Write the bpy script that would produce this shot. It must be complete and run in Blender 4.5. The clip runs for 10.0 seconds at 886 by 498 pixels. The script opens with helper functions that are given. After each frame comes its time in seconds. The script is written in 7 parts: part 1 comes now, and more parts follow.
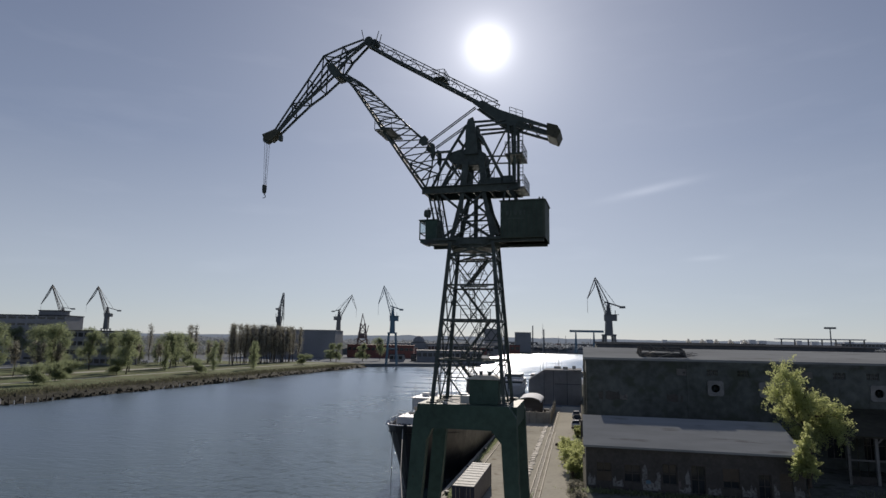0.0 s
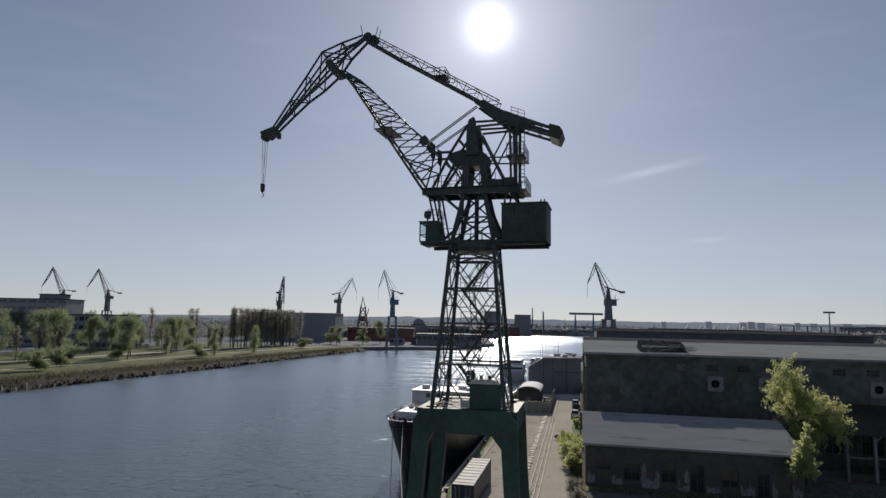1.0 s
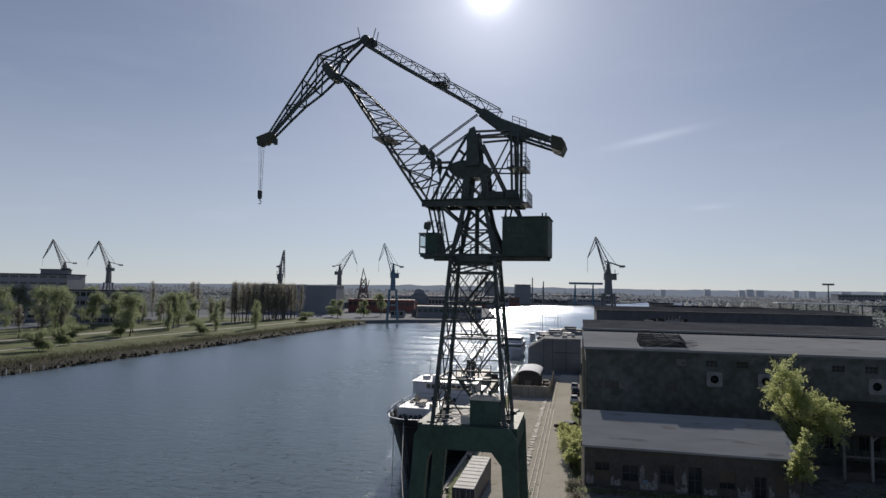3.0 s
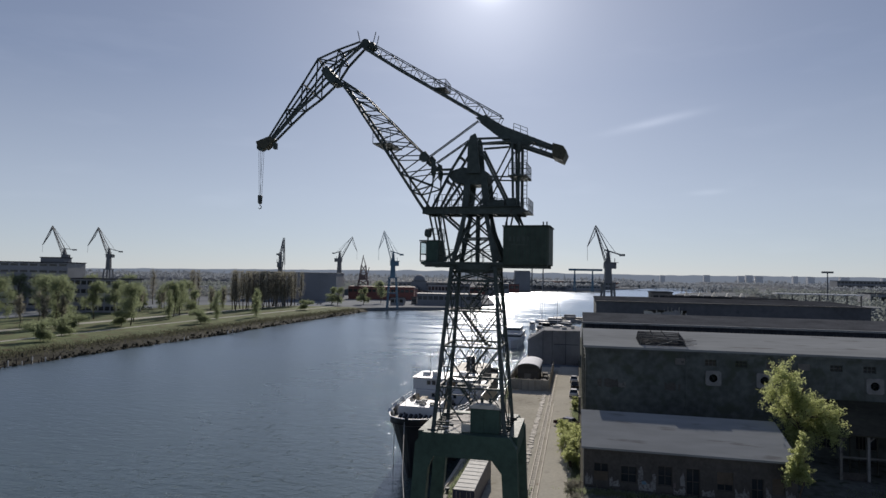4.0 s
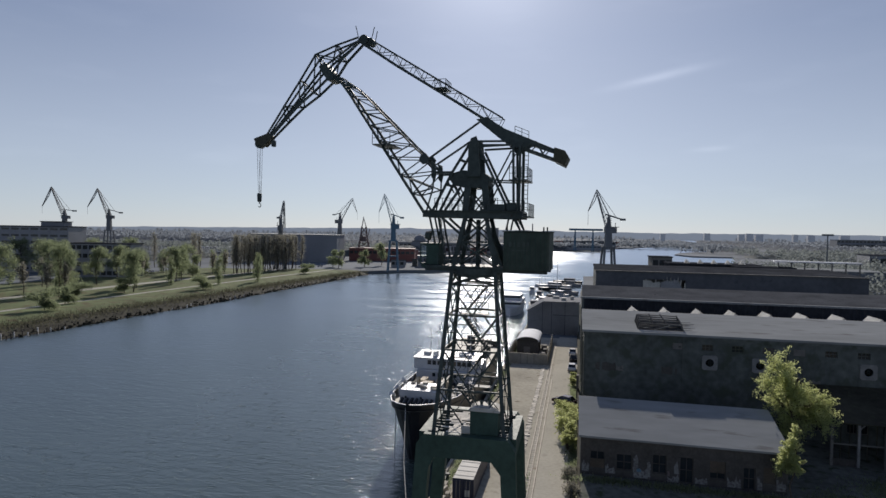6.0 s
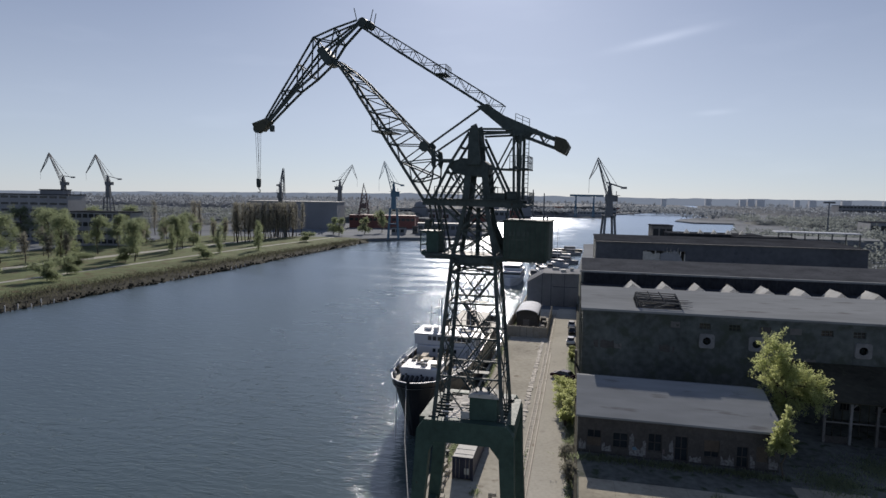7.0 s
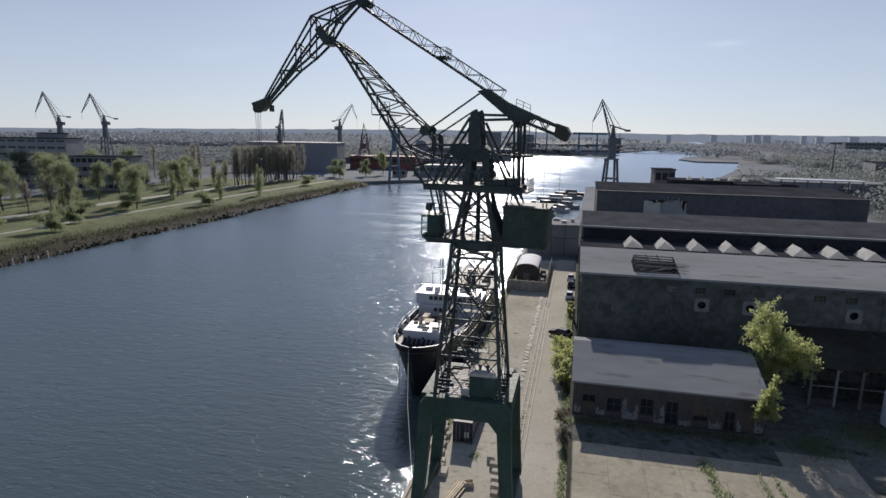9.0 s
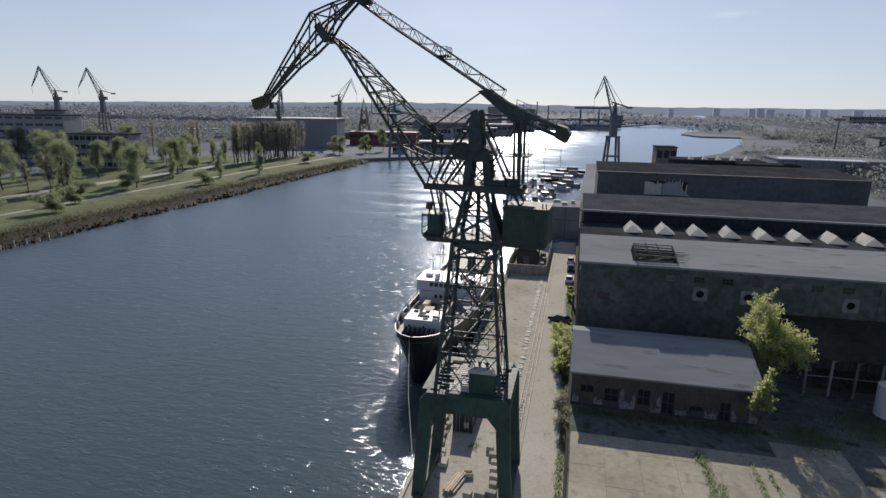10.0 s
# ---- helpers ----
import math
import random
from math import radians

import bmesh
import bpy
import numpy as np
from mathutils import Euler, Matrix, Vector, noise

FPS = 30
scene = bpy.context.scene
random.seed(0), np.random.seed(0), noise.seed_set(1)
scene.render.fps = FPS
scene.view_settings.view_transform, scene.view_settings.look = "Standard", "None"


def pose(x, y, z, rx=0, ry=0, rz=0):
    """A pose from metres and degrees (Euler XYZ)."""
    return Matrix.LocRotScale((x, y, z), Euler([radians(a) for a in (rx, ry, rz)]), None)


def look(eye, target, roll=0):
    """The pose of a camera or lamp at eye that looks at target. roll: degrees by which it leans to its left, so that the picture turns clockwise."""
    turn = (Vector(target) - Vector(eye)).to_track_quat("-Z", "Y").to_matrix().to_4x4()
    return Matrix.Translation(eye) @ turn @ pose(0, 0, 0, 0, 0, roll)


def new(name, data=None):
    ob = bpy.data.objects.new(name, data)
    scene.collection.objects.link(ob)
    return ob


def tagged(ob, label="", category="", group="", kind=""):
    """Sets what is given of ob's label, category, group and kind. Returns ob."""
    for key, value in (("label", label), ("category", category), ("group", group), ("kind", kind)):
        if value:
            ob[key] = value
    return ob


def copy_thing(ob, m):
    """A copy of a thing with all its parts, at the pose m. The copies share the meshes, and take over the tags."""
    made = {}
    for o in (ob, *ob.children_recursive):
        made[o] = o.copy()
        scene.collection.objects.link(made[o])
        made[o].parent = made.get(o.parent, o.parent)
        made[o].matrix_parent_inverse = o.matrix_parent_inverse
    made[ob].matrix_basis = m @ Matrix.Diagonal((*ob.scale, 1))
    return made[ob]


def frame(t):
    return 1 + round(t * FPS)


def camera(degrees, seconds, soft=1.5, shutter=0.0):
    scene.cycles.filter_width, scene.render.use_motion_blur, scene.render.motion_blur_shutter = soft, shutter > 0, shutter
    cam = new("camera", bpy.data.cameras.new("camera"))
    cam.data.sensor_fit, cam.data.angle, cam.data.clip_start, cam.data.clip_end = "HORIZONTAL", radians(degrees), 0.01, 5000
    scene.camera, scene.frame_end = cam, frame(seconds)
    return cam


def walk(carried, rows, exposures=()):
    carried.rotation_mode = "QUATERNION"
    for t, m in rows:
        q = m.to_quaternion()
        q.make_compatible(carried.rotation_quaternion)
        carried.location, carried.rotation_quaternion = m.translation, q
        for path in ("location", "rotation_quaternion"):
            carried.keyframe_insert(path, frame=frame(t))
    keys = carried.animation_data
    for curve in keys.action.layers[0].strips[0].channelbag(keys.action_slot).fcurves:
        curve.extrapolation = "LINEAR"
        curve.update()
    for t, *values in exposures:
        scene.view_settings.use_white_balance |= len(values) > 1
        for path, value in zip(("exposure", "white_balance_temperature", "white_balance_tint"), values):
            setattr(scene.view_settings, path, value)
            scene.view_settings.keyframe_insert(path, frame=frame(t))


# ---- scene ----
cam = camera(73.4, 10.0, 1.5)
PATH = [
    (0, (8.734, -50.325, 17.203), (8.294, -48.397, 17.508), 1.0),
    (0.5, (8.67, -50.2, 18.174), (8.229, -48.268, 18.445), 1.1),
    (1, (8.627, -50.092, 19.111), (8.186, -48.156, 19.354), 1.1),
    (1.5, (8.616, -50.028, 20.129), (8.174, -48.089, 20.343), 1.1),
    (2, (8.599, -49.936, 21.138), (8.158, -47.994, 21.325), 1.1),
    (2.5, (8.572, -49.875, 22.139), (8.13, -47.931, 22.299), 1.0),
    (4, (8.434, -50.027, 25.117), (7.993, -48.078, 25.202), 1.0),
    (4.5, (8.399, -50.064, 26.137), (7.958, -48.114, 26.194), 1.0),
    (5, (8.393, -50.075, 27.117), (7.952, -48.125, 27.148), 1.0),
    (5.5, (8.397, -50.124, 28.134), (7.956, -48.174, 28.125), 1.0),
    (7, (8.404, -50.112, 31.22), (7.966, -48.169, 31.044), 1.0),
    (7.5, (8.452, -50.221, 32.229), (8.015, -48.285, 31.988), 1.0),
    (8, (8.438, -50.391, 33.27), (8.003, -48.461, 32.975), 0.9),
    (8.5, (8.478, -50.449, 34.389), (8.043, -48.527, 34.046), 0.9),
    (9, (8.497, -50.507, 35.518), (8.064, -48.593, 35.132), 0.9),
    (9.5, (8.537, -50.434, 36.698), (8.105, -48.53, 36.268), 0.9),
    (10, (8.458, -50.4, 37.806), (8.029, -48.504, 37.335), 0.9),
]
walk(cam, [(t, look(e, g, r)) for t, e, g, r in PATH], [(0, -0.08, 6500, 13), (5.5, 0.03, 6250, 13), (7.5, 0.13, 6250, 14), (10, 0.23, 6250, 14)])

# ---- world, sun ----
SUN_EL, SUN_AZ = radians(27.5), radians(-8.6)  # azimuth from +y towards +x
SUN_DIR = Vector((math.cos(SUN_EL) * math.sin(SUN_AZ), math.cos(SUN_EL) * math.cos(SUN_AZ), math.sin(SUN_EL)))

world = bpy.data.worlds.new("sky")
scene.world = world
world.use_nodes = True


def math_node(nt, op, a, b=None, clamp=False):
    n = nt.nodes.new("ShaderNodeMath")
    n.operation, n.use_clamp = op, clamp
    for i, v in enumerate((a, b)):
        if v is None:
            continue
        if isinstance(v, (int, float)):
            n.inputs[i].default_value = v
        else:
            nt.links.new(v, n.inputs[i])
    return n.outputs[0]


def build_world():
    nt = world.node_tree
    nt.nodes.clear()
    out = nt.nodes.new("ShaderNodeOutputWorld")
    back = nt.nodes.new("ShaderNodeBackground")
    sky = nt.nodes.new("ShaderNodeTexSky")
    sky.sky_type, sky.sun_disc = "NISHITA", False
    sky.sun_elevation, sky.sun_rotation = SUN_EL, SUN_AZ
    sky.air_density, sky.dust_density, sky.ozone_density = 0.8, 0.1, 3.0
    coord = nt.nodes.new("ShaderNodeTexCoord")
    unit = nt.nodes.new("ShaderNodeVectorMath")
    unit.operation = "NORMALIZE"
    nt.links.new(coord.outputs["Generated"], unit.inputs[0])
    dot = nt.nodes.new("ShaderNodeVectorMath")
    dot.operation = "DOT_PRODUCT"
    nt.links.new(unit.outputs[0], dot.inputs[0])
    dot.inputs[1].default_value = SUN_DIR
    # the sun's glare in the thin haze: a hot core and a wide soft aureole
    cosang = math_node(nt, "MAXIMUM", dot.outputs["Value"], 0.0)
    core = math_node(nt, "MULTIPLY", math_node(nt, "POWER", cosang, 1900.0), 10.0)
    mid = math_node(nt, "MULTIPLY", math_node(nt, "POWER", cosang, 150.0), 3.0)
    wide = math_node(nt, "ADD", math_node(nt, "MULTIPLY", math_node(nt, "POWER", cosang, 18.0), 1.7), math_node(nt, "MULTIPLY", math_node(nt, "POWER", cosang, 5.0), 0.75))
    glare = math_node(nt, "ADD", math_node(nt, "ADD", core, mid), wide)
    # cirrus and one short trail
    stretch = nt.nodes.new("ShaderNodeMapping")
    stretch.inputs["Scale"].default_value = (3.0, 3.0, 14.0)
    stretch.inputs["Rotation"].default_value = (0.0, radians(14), 0.0)
    nt.links.new(unit.outputs[0], stretch.inputs[0])
    wisp = nt.nodes.new("ShaderNodeTexNoise")
    wisp.inputs["Scale"].default_value, wisp.inputs["Detail"].default_value = 2.2, 6.0
    nt.links.new(stretch.outputs[0], wisp.inputs["Vector"])
    veil = nt.nodes.new("ShaderNodeMapRange")
    veil.inputs[1].default_value, veil.inputs[2].default_value = 0.55, 0.85
    veil.inputs[3].default_value, veil.inputs[4].default_value = 0.0, 0.25
    nt.links.new(wisp.outputs["Fac"], veil.inputs[0])

    def streak(az, el, tilt, length, width, strength):
        mid_dir = Vector((math.cos(el) * math.sin(az), math.cos(el) * math.cos(az), math.sin(el)))
        right = mid_dir.cross(Vector((0, 0, 1))).normalized()
        up = right.cross(mid_dir)
        along = right * math.cos(tilt) + up * math.sin(tilt)
        across = up * math.cos(tilt) - right * math.sin(tilt)
        vals = []
        for axis, size in ((along, length), (across, width)):
            d = nt.nodes.new("ShaderNodeVectorMath")
            d.operation = "DOT_PRODUCT"
            nt.links.new(unit.outputs[0], d.inputs[0])
            d.inputs[1].default_value = axis
            q = math_node(nt, "DIVIDE", d.outputs["Value"], size)
            vals.append(math_node(nt, "MULTIPLY", q, q))
        s = math_node(nt, "ADD", *vals)
        g = math_node(nt, "POWER", 2.718, math_node(nt, "MULTIPLY", s, -1.0))
        g = math_node(nt, "MULTIPLY", g, math_node(nt, "GREATER_THAN", dot.outputs["Value"], 0.0))
        rag = math_node(nt, "ADD", math_node(nt, "MULTIPLY", wisp.outputs["Fac"], 1.4), -0.1)
        return math_node(nt, "MULTIPLY", math_node(nt, "MULTIPLY", g, rag), strength)

    trail = math_node(nt, "ADD", streak(radians(6.8), radians(14.0), radians(10), 0.06, 0.006, 1.9),
                      streak(radians(11.3), radians(7.6), radians(2), 0.025, 0.004, 0.9))
    cloud = math_node(nt, "ADD", veil.outputs[0], trail)
    white = nt.nodes.new("ShaderNodeCombineColor")
    total = math_node(nt, "ADD", glare, cloud)
    for i in range(3):
        nt.links.new(total, white.inputs[i])
    # clear sky thinned by bright spring haze: paler towards the horizon
    sep = nt.nodes.new("ShaderNodeSeparateXYZ")
    nt.links.new(unit.outputs[0], sep.inputs[0])
    ramp = nt.nodes.new("ShaderNodeValToRGB")
    stops = ((0.0, (4.5, 4.9, 5.2)), (0.12, (3.9, 4.3, 4.85)), (0.3, (2.15, 2.58, 3.48)), (0.6, (1.03, 1.33, 2.2)), (1.0, (0.9, 1.2, 2.0)))
    ramp.color_ramp.elements[0].position, ramp.color_ramp.elements[1].position = 0.0, 1.0
    for k in range(3):
        ramp.color_ramp.elements.new(stops[k + 1][0])
    for e, (p, c) in zip(ramp.color_ramp.elements, stops):
        e.position, e.color = p, (*c, 1)
    nt.links.new(sep.outputs[2], ramp.inputs[0])
    tint = nt.nodes.new("ShaderNodeMix")
    tint.data_type, tint.blend_type = "RGBA", "MIX"
    tint.inputs[0].default_value = 0.82
    nt.links.new(sky.outputs[0], tint.inputs[6])
    nt.links.new(ramp.outputs[0], tint.inputs[7])
    add = nt.nodes.new("ShaderNodeMix")
    add.data_type, add.blend_type = "RGBA", "ADD"
    add.inputs[0].default_value = 1.0
    nt.links.new(tint.outputs[2], add.inputs[6])
    nt.links.new(white.outputs[0], add.inputs[7])
    nt.links.new(add.outputs[2], back.inputs["Color"])
    back.inputs["Strength"].default_value = 0.1
    nt.links.new(back.outputs[0], out.inputs["Surface"])


build_world()
sun = new("sun", bpy.data.lights.new("sun", "SUN"))
sun.data.energy, sun.data.angle, sun.data.color = 4.3, radians(0.53), (1.0, 0.92, 0.8)
sun.matrix_world = look(SUN_DIR * 300, (0, 0, 0))


# ---- materials ----
def material(name, base, rough=0.7, metal=0.0, vary=0.3, grain=3.0, coarse=0.15, bump=0.25, stain=None, stain_at=0.6,
             stretch=(1, 1, 1), per_object=0.0, spec=0.5, ribs=None):
    """A surface with fine grain, wide patches, stains and relief, at real size (object space, metres)."""
    m = bpy.data.materials.new(name)
    m.use_nodes = True
    nt = m.node_tree
    p = nt.nodes["Principled BSDF"]
    tc = nt.nodes.new("ShaderNodeTexCoord")
    mp = nt.nodes.new("ShaderNodeMapping")
    mp.inputs["Scale"].default_value = stretch
    nt.links.new(tc.outputs["Object"], mp.inputs[0])
    fine = nt.nodes.new("ShaderNodeTexNoise")
    fine.inputs["Scale"].default_value, fine.inputs["Detail"].default_value = grain, 5.0
    wide = nt.nodes.new("ShaderNodeTexNoise")
    wide.inputs["Scale"].default_value, wide.inputs["Detail"].default_value = coarse, 4.0
    for n in (fine, wide):
        nt.links.new(mp.outputs[0], n.inputs["Vector"])
    amount = math_node(nt, "ADD", math_node(nt, "MULTIPLY", fine.outputs["Fac"], 0.45), math_node(nt, "MULTIPLY", wide.outputs["Fac"], 0.55))
    if per_object:
        info = nt.nodes.new("ShaderNodeObjectInfo")
        amount = math_node(nt, "ADD", amount, math_node(nt, "MULTIPLY", math_node(nt, "SUBTRACT", info.outputs["Random"], 0.5), per_object))
    ramp = nt.nodes.new("ShaderNodeMapRange")
    ramp.inputs[1].default_value, ramp.inputs[2].default_value = 0.3, 0.7
    ramp.inputs[3].default_value, ramp.inputs[4].default_value = 1.0 - vary, 1.0 + vary
    nt.links.new(amount, ramp.inputs[0])
    mul = nt.nodes.new("ShaderNodeVectorMath")
    mul.operation = "SCALE"
    mul.inputs[0].default_value = base
    nt.links.new(ramp.outputs[0], mul.inputs["Scale"])
    colour = mul.outputs[0]
    if stain:
        mask = nt.nodes.new("ShaderNodeMapRange")
        mask.inputs[1].default_value, mask.inputs[2].default_value = stain_at, stain_at + 0.12
        spots = nt.nodes.new("ShaderNodeTexNoise")
        spots.inputs["Scale"].default_value, spots.inputs["Detail"].default_value = coarse * 5, 7.0
        nt.links.new(mp.outputs[0], spots.inputs["Vector"])
        nt.links.new(spots.outputs["Fac"], mask.inputs[0])
        mix = nt.nodes.new("ShaderNodeMix")
        mix.data_type = "RGBA"
        nt.links.new(mask.outputs[0], mix.inputs[0])
        nt.links.new(colour, mix.inputs[6])
        mix.inputs[7].default_value = (*stain, 1)
        colour = mix.outputs[2]
    nt.links.new(colour, p.inputs["Base Color"])
    p.inputs["Metallic"].default_value = metal
    p.inputs["Specular IOR Level"].default_value = spec
    rr = nt.nodes.new("ShaderNodeMapRange")
    rr.inputs[3].default_value, rr.inputs[4].default_value = max(rough - 0.12, 0.03), min(rough + 0.12, 1.0)
    nt.links.new(fine.outputs["Fac"], rr.inputs[0])
    nt.links.new(rr.outputs[0], p.inputs["Roughness"])
    height = fine.outputs["Fac"]
    if ribs:  # (axis, per metre, depth)
        sep = nt.nodes.new("ShaderNodeSeparateXYZ")
        nt.links.new(tc.outputs["Object"], sep.inputs[0])
        wave = math_node(nt, "SINE", math_node(nt, "MULTIPLY", sep.outputs[ribs[0]], ribs[1] * 6.283))
        height = math_node(nt, "ADD", math_node(nt, "MULTIPLY", wave, ribs[2]), height)
    if bump:
        b = nt.nodes.new("ShaderNodeBump")
        b.inputs["Strength"].default_value, b.inputs["Distance"].default_value = bump, 0.05
        nt.links.new(height, b.inputs["Height"])
        nt.links.new(b.outputs[0], p.inputs["Normal"])
    return m


def leaf_material(name, base, light):
    m = material(name, base, 0.6, vary=0.4, grain=0.8, coarse=0.2, bump=0.0, spec=0.02)
    nt = m.node_tree
    p = nt.nodes["Principled BSDF"]
    tr = nt.nodes.new("ShaderNodeBsdfTranslucent")
    tr.inputs["Color"].default_value = (*light, 1)
    mix = nt.nodes.new("ShaderNodeMixShader")
    mix.inputs[0].default_value = 0.6
    nt.links.new(p.outputs[0], mix.inputs[1])
    nt.links.new(tr.outputs[0], mix.inputs[2])
    nt.links.new(mix.outputs[0], nt.nodes["Material Output"].inputs["Surface"])
    return m


def glass_material(name, tint, rough=0.05):
    m = bpy.data.materials.new(name)
    m.use_nodes = True
    p = m.node_tree.nodes["Principled BSDF"]
    p.inputs["Base Color"].default_value = (*tint, 1)
    p.inputs["Roughness"].default_value = rough
    p.inputs["Transmission Weight"].default_value = 0.85
    p.inputs["IOR"].default_value = 1.1
    return m


def water_material():
    """Dark river water: a dull green body under a rippled gloss."""
    m = bpy.data.materials.new("river_water")
    m.use_nodes = True
    nt = m.node_tree
    nt.nodes.remove(nt.nodes["Principled BSDF"])
    tc = nt.nodes.new("ShaderNodeTexCoord")
    height = None
    for scale, detail, amp, squash, turn in ((1.1, 3.0, 0.75, 2.2, 10), (0.35, 2.0, 1.3, 2.6, 4), (3.4, 3.0, 0.42, 1.4, -14), (8.0, 2.0, 0.17, 1.2, 21)):
        mp = nt.nodes.new("ShaderNodeMapping")
        mp.inputs["Scale"].default_value = (1.0, squash, 1.0)
        mp.inputs["Rotation"].default_value = (0, 0, radians(turn))
        nt.links.new(tc.outputs["Object"], mp.inputs[0])
        n = nt.nodes.new("ShaderNodeTexNoise")
        n.inputs["Scale"].default_value, n.inputs["Detail"].default_value = scale, detail
        nt.links.new(mp.outputs[0], n.inputs["Vector"])
        h = math_node(nt, "MULTIPLY", n.outputs["Fac"], amp)
        height = h if height is None else math_node(nt, "ADD", height, h)
    # gusts: rougher and calmer patches
    gust = nt.nodes.new("ShaderNodeTexNoise")
    gust.inputs["Scale"].default_value, gust.inputs["Detail"].default_value = 0.02, 3.0
    nt.links.new(tc.outputs["Object"], gust.inputs["Vector"])
    power = nt.nodes.new("ShaderNodeMapRange")
    power.inputs[1].default_value, power.inputs[2].default_value = 0.35, 0.65
    power.inputs[3].default_value, power.inputs[4].default_value = 0.5, 0.65
    nt.links.new(gust.outputs["Fac"], power.inputs[0])
    b = nt.nodes.new("ShaderNodeBump")
    b.inputs["Distance"].default_value = 0.1
    nt.links.new(height, b.inputs["Height"])
    body = nt.nodes.new("ShaderNodeBsdfDiffuse")
    body.inputs["Color"].default_value = (0.05, 0.072, 0.07, 1)
    gloss = nt.nodes.new("ShaderNodeBsdfGlossy")
    gloss.distribution = "BECKMANN"
    gloss.inputs["Color"].default_value = (0.91, 0.955, 1.0, 1)
    # sheltered by the quay, choppier out in the open reach
    sep = nt.nodes.new("ShaderNodeSeparateXYZ")
    nt.links.new(tc.outputs["Object"], sep.inputs[0])
    ease = nt.nodes.new("ShaderNodeMapRange")
    ease.inputs[1].default_value, ease.inputs[2].default_value = 0.0, 240.0
    ease.inputs[3].default_value, ease.inputs[4].default_value = 1.1, 0.65
    nt.links.new(sep.outputs[1], ease.inputs[0])
    cat = nt.nodes.new("ShaderNodeTexNoise")
    cat.inputs["Scale"].default_value, cat.inputs["Detail"].default_value = 0.8, 3.0
    nt.links.new(tc.outputs["Object"], cat.inputs["Vector"])
    ruffle = nt.nodes.new("ShaderNodeMapRange")
    ruffle.inputs[1].default_value, ruffle.inputs[2].default_value = 0.54, 0.7
    ruffle.inputs[3].default_value, ruffle.inputs[4].default_value = 0.9, 2.6
    nt.links.new(cat.outputs["Fac"], ruffle.inputs[0])
    swell = math_node(nt, "MULTIPLY", power.outputs[0], ease.outputs[0])
    nt.links.new(math_node(nt, "MULTIPLY", swell, ruffle.outputs[0]), b.inputs["Strength"])
    chop = nt.nodes.new("ShaderNodeMapRange")
    chop.inputs[1].default_value, chop.inputs[2].default_value = 20.0, 270.0
    chop.inputs[3].default_value, chop.inputs[4].default_value = 0.14, 0.275
    nt.links.new(sep.outputs[1], chop.inputs[0])
    open_reach = nt.nodes.new("ShaderNodeMapRange")
    open_reach.inputs[1].default_value, open_reach.inputs[2].default_value = -18.0, -95.0
    open_reach.inputs[3].default_value, open_reach.inputs[4].default_value = 0.0, 0.26
    nt.links.new(sep.outputs[0], open_reach.inputs[0])
    fade = nt.nodes.new("ShaderNodeMapRange")
    fade.inputs[1].default_value, fade.inputs[2].default_value = 40.0, 310.0
    fade.inputs[3].default_value, fade.inputs[4].default_value = 1.0, 0.0
    nt.links.new(sep.outputs[1], fade.inputs[0])
    reach = nt.nodes.new("ShaderNodeMapRange")
    reach.inputs[1].default_value, reach.inputs[2].default_value = 270.0, 700.0
    reach.inputs[3].default_value, reach.inputs[4].default_value = 0.0, 0.1
    nt.links.new(sep.outputs[1], reach.inputs[0])
    side = math_node(nt, "MULTIPLY", open_reach.outputs[0], fade.outputs[0])
    band = nt.nodes.new("ShaderNodeMapping")
    band.inputs["Scale"].default_value = (0.035, 0.11, 1.0)
    nt.links.new(tc.outputs["Object"], band.inputs[0])
    streaks = nt.nodes.new("ShaderNodeTexNoise")
    streaks.inputs["Scale"].default_value, streaks.inputs["Detail"].default_value = 1.0, 6.0
    nt.links.new(band.outputs[0], streaks.inputs["Vector"])
    calm = nt.nodes.new("ShaderNodeMapRange")
    calm.inputs[1].default_value, calm.inputs[2].default_value = 0.38, 0.62
    calm.inputs[3].default_value, calm.inputs[4].default_value = 0.9, 1.08
    nt.links.new(streaks.outputs["Fac"], calm.inputs[0])
    nt.links.new(math_node(nt, "MULTIPLY", math_node(nt, "ADD", math_node(nt, "ADD", chop.outputs[0], reach.outputs[0]), side), calm.outputs[0]), gloss.inputs["Roughness"])
    fres = nt.nodes.new("ShaderNodeFresnel")
    fres.inputs["IOR"].default_value = 1.7
    mix = nt.nodes.new("ShaderNodeMixShader")
    for n in (body, gloss, fres):
        nt.links.new(b.outputs[0], n.inputs["Normal"])
    nt.links.new(fres.outputs[0], mix.inputs[0])
    nt.links.new(body.outputs[0], mix.inputs[1])
    nt.links.new(gloss.outputs[0], mix.inputs[2])
    nt.links.new(mix.outputs[0], nt.nodes["Material Output"].inputs["Surface"])
    return m


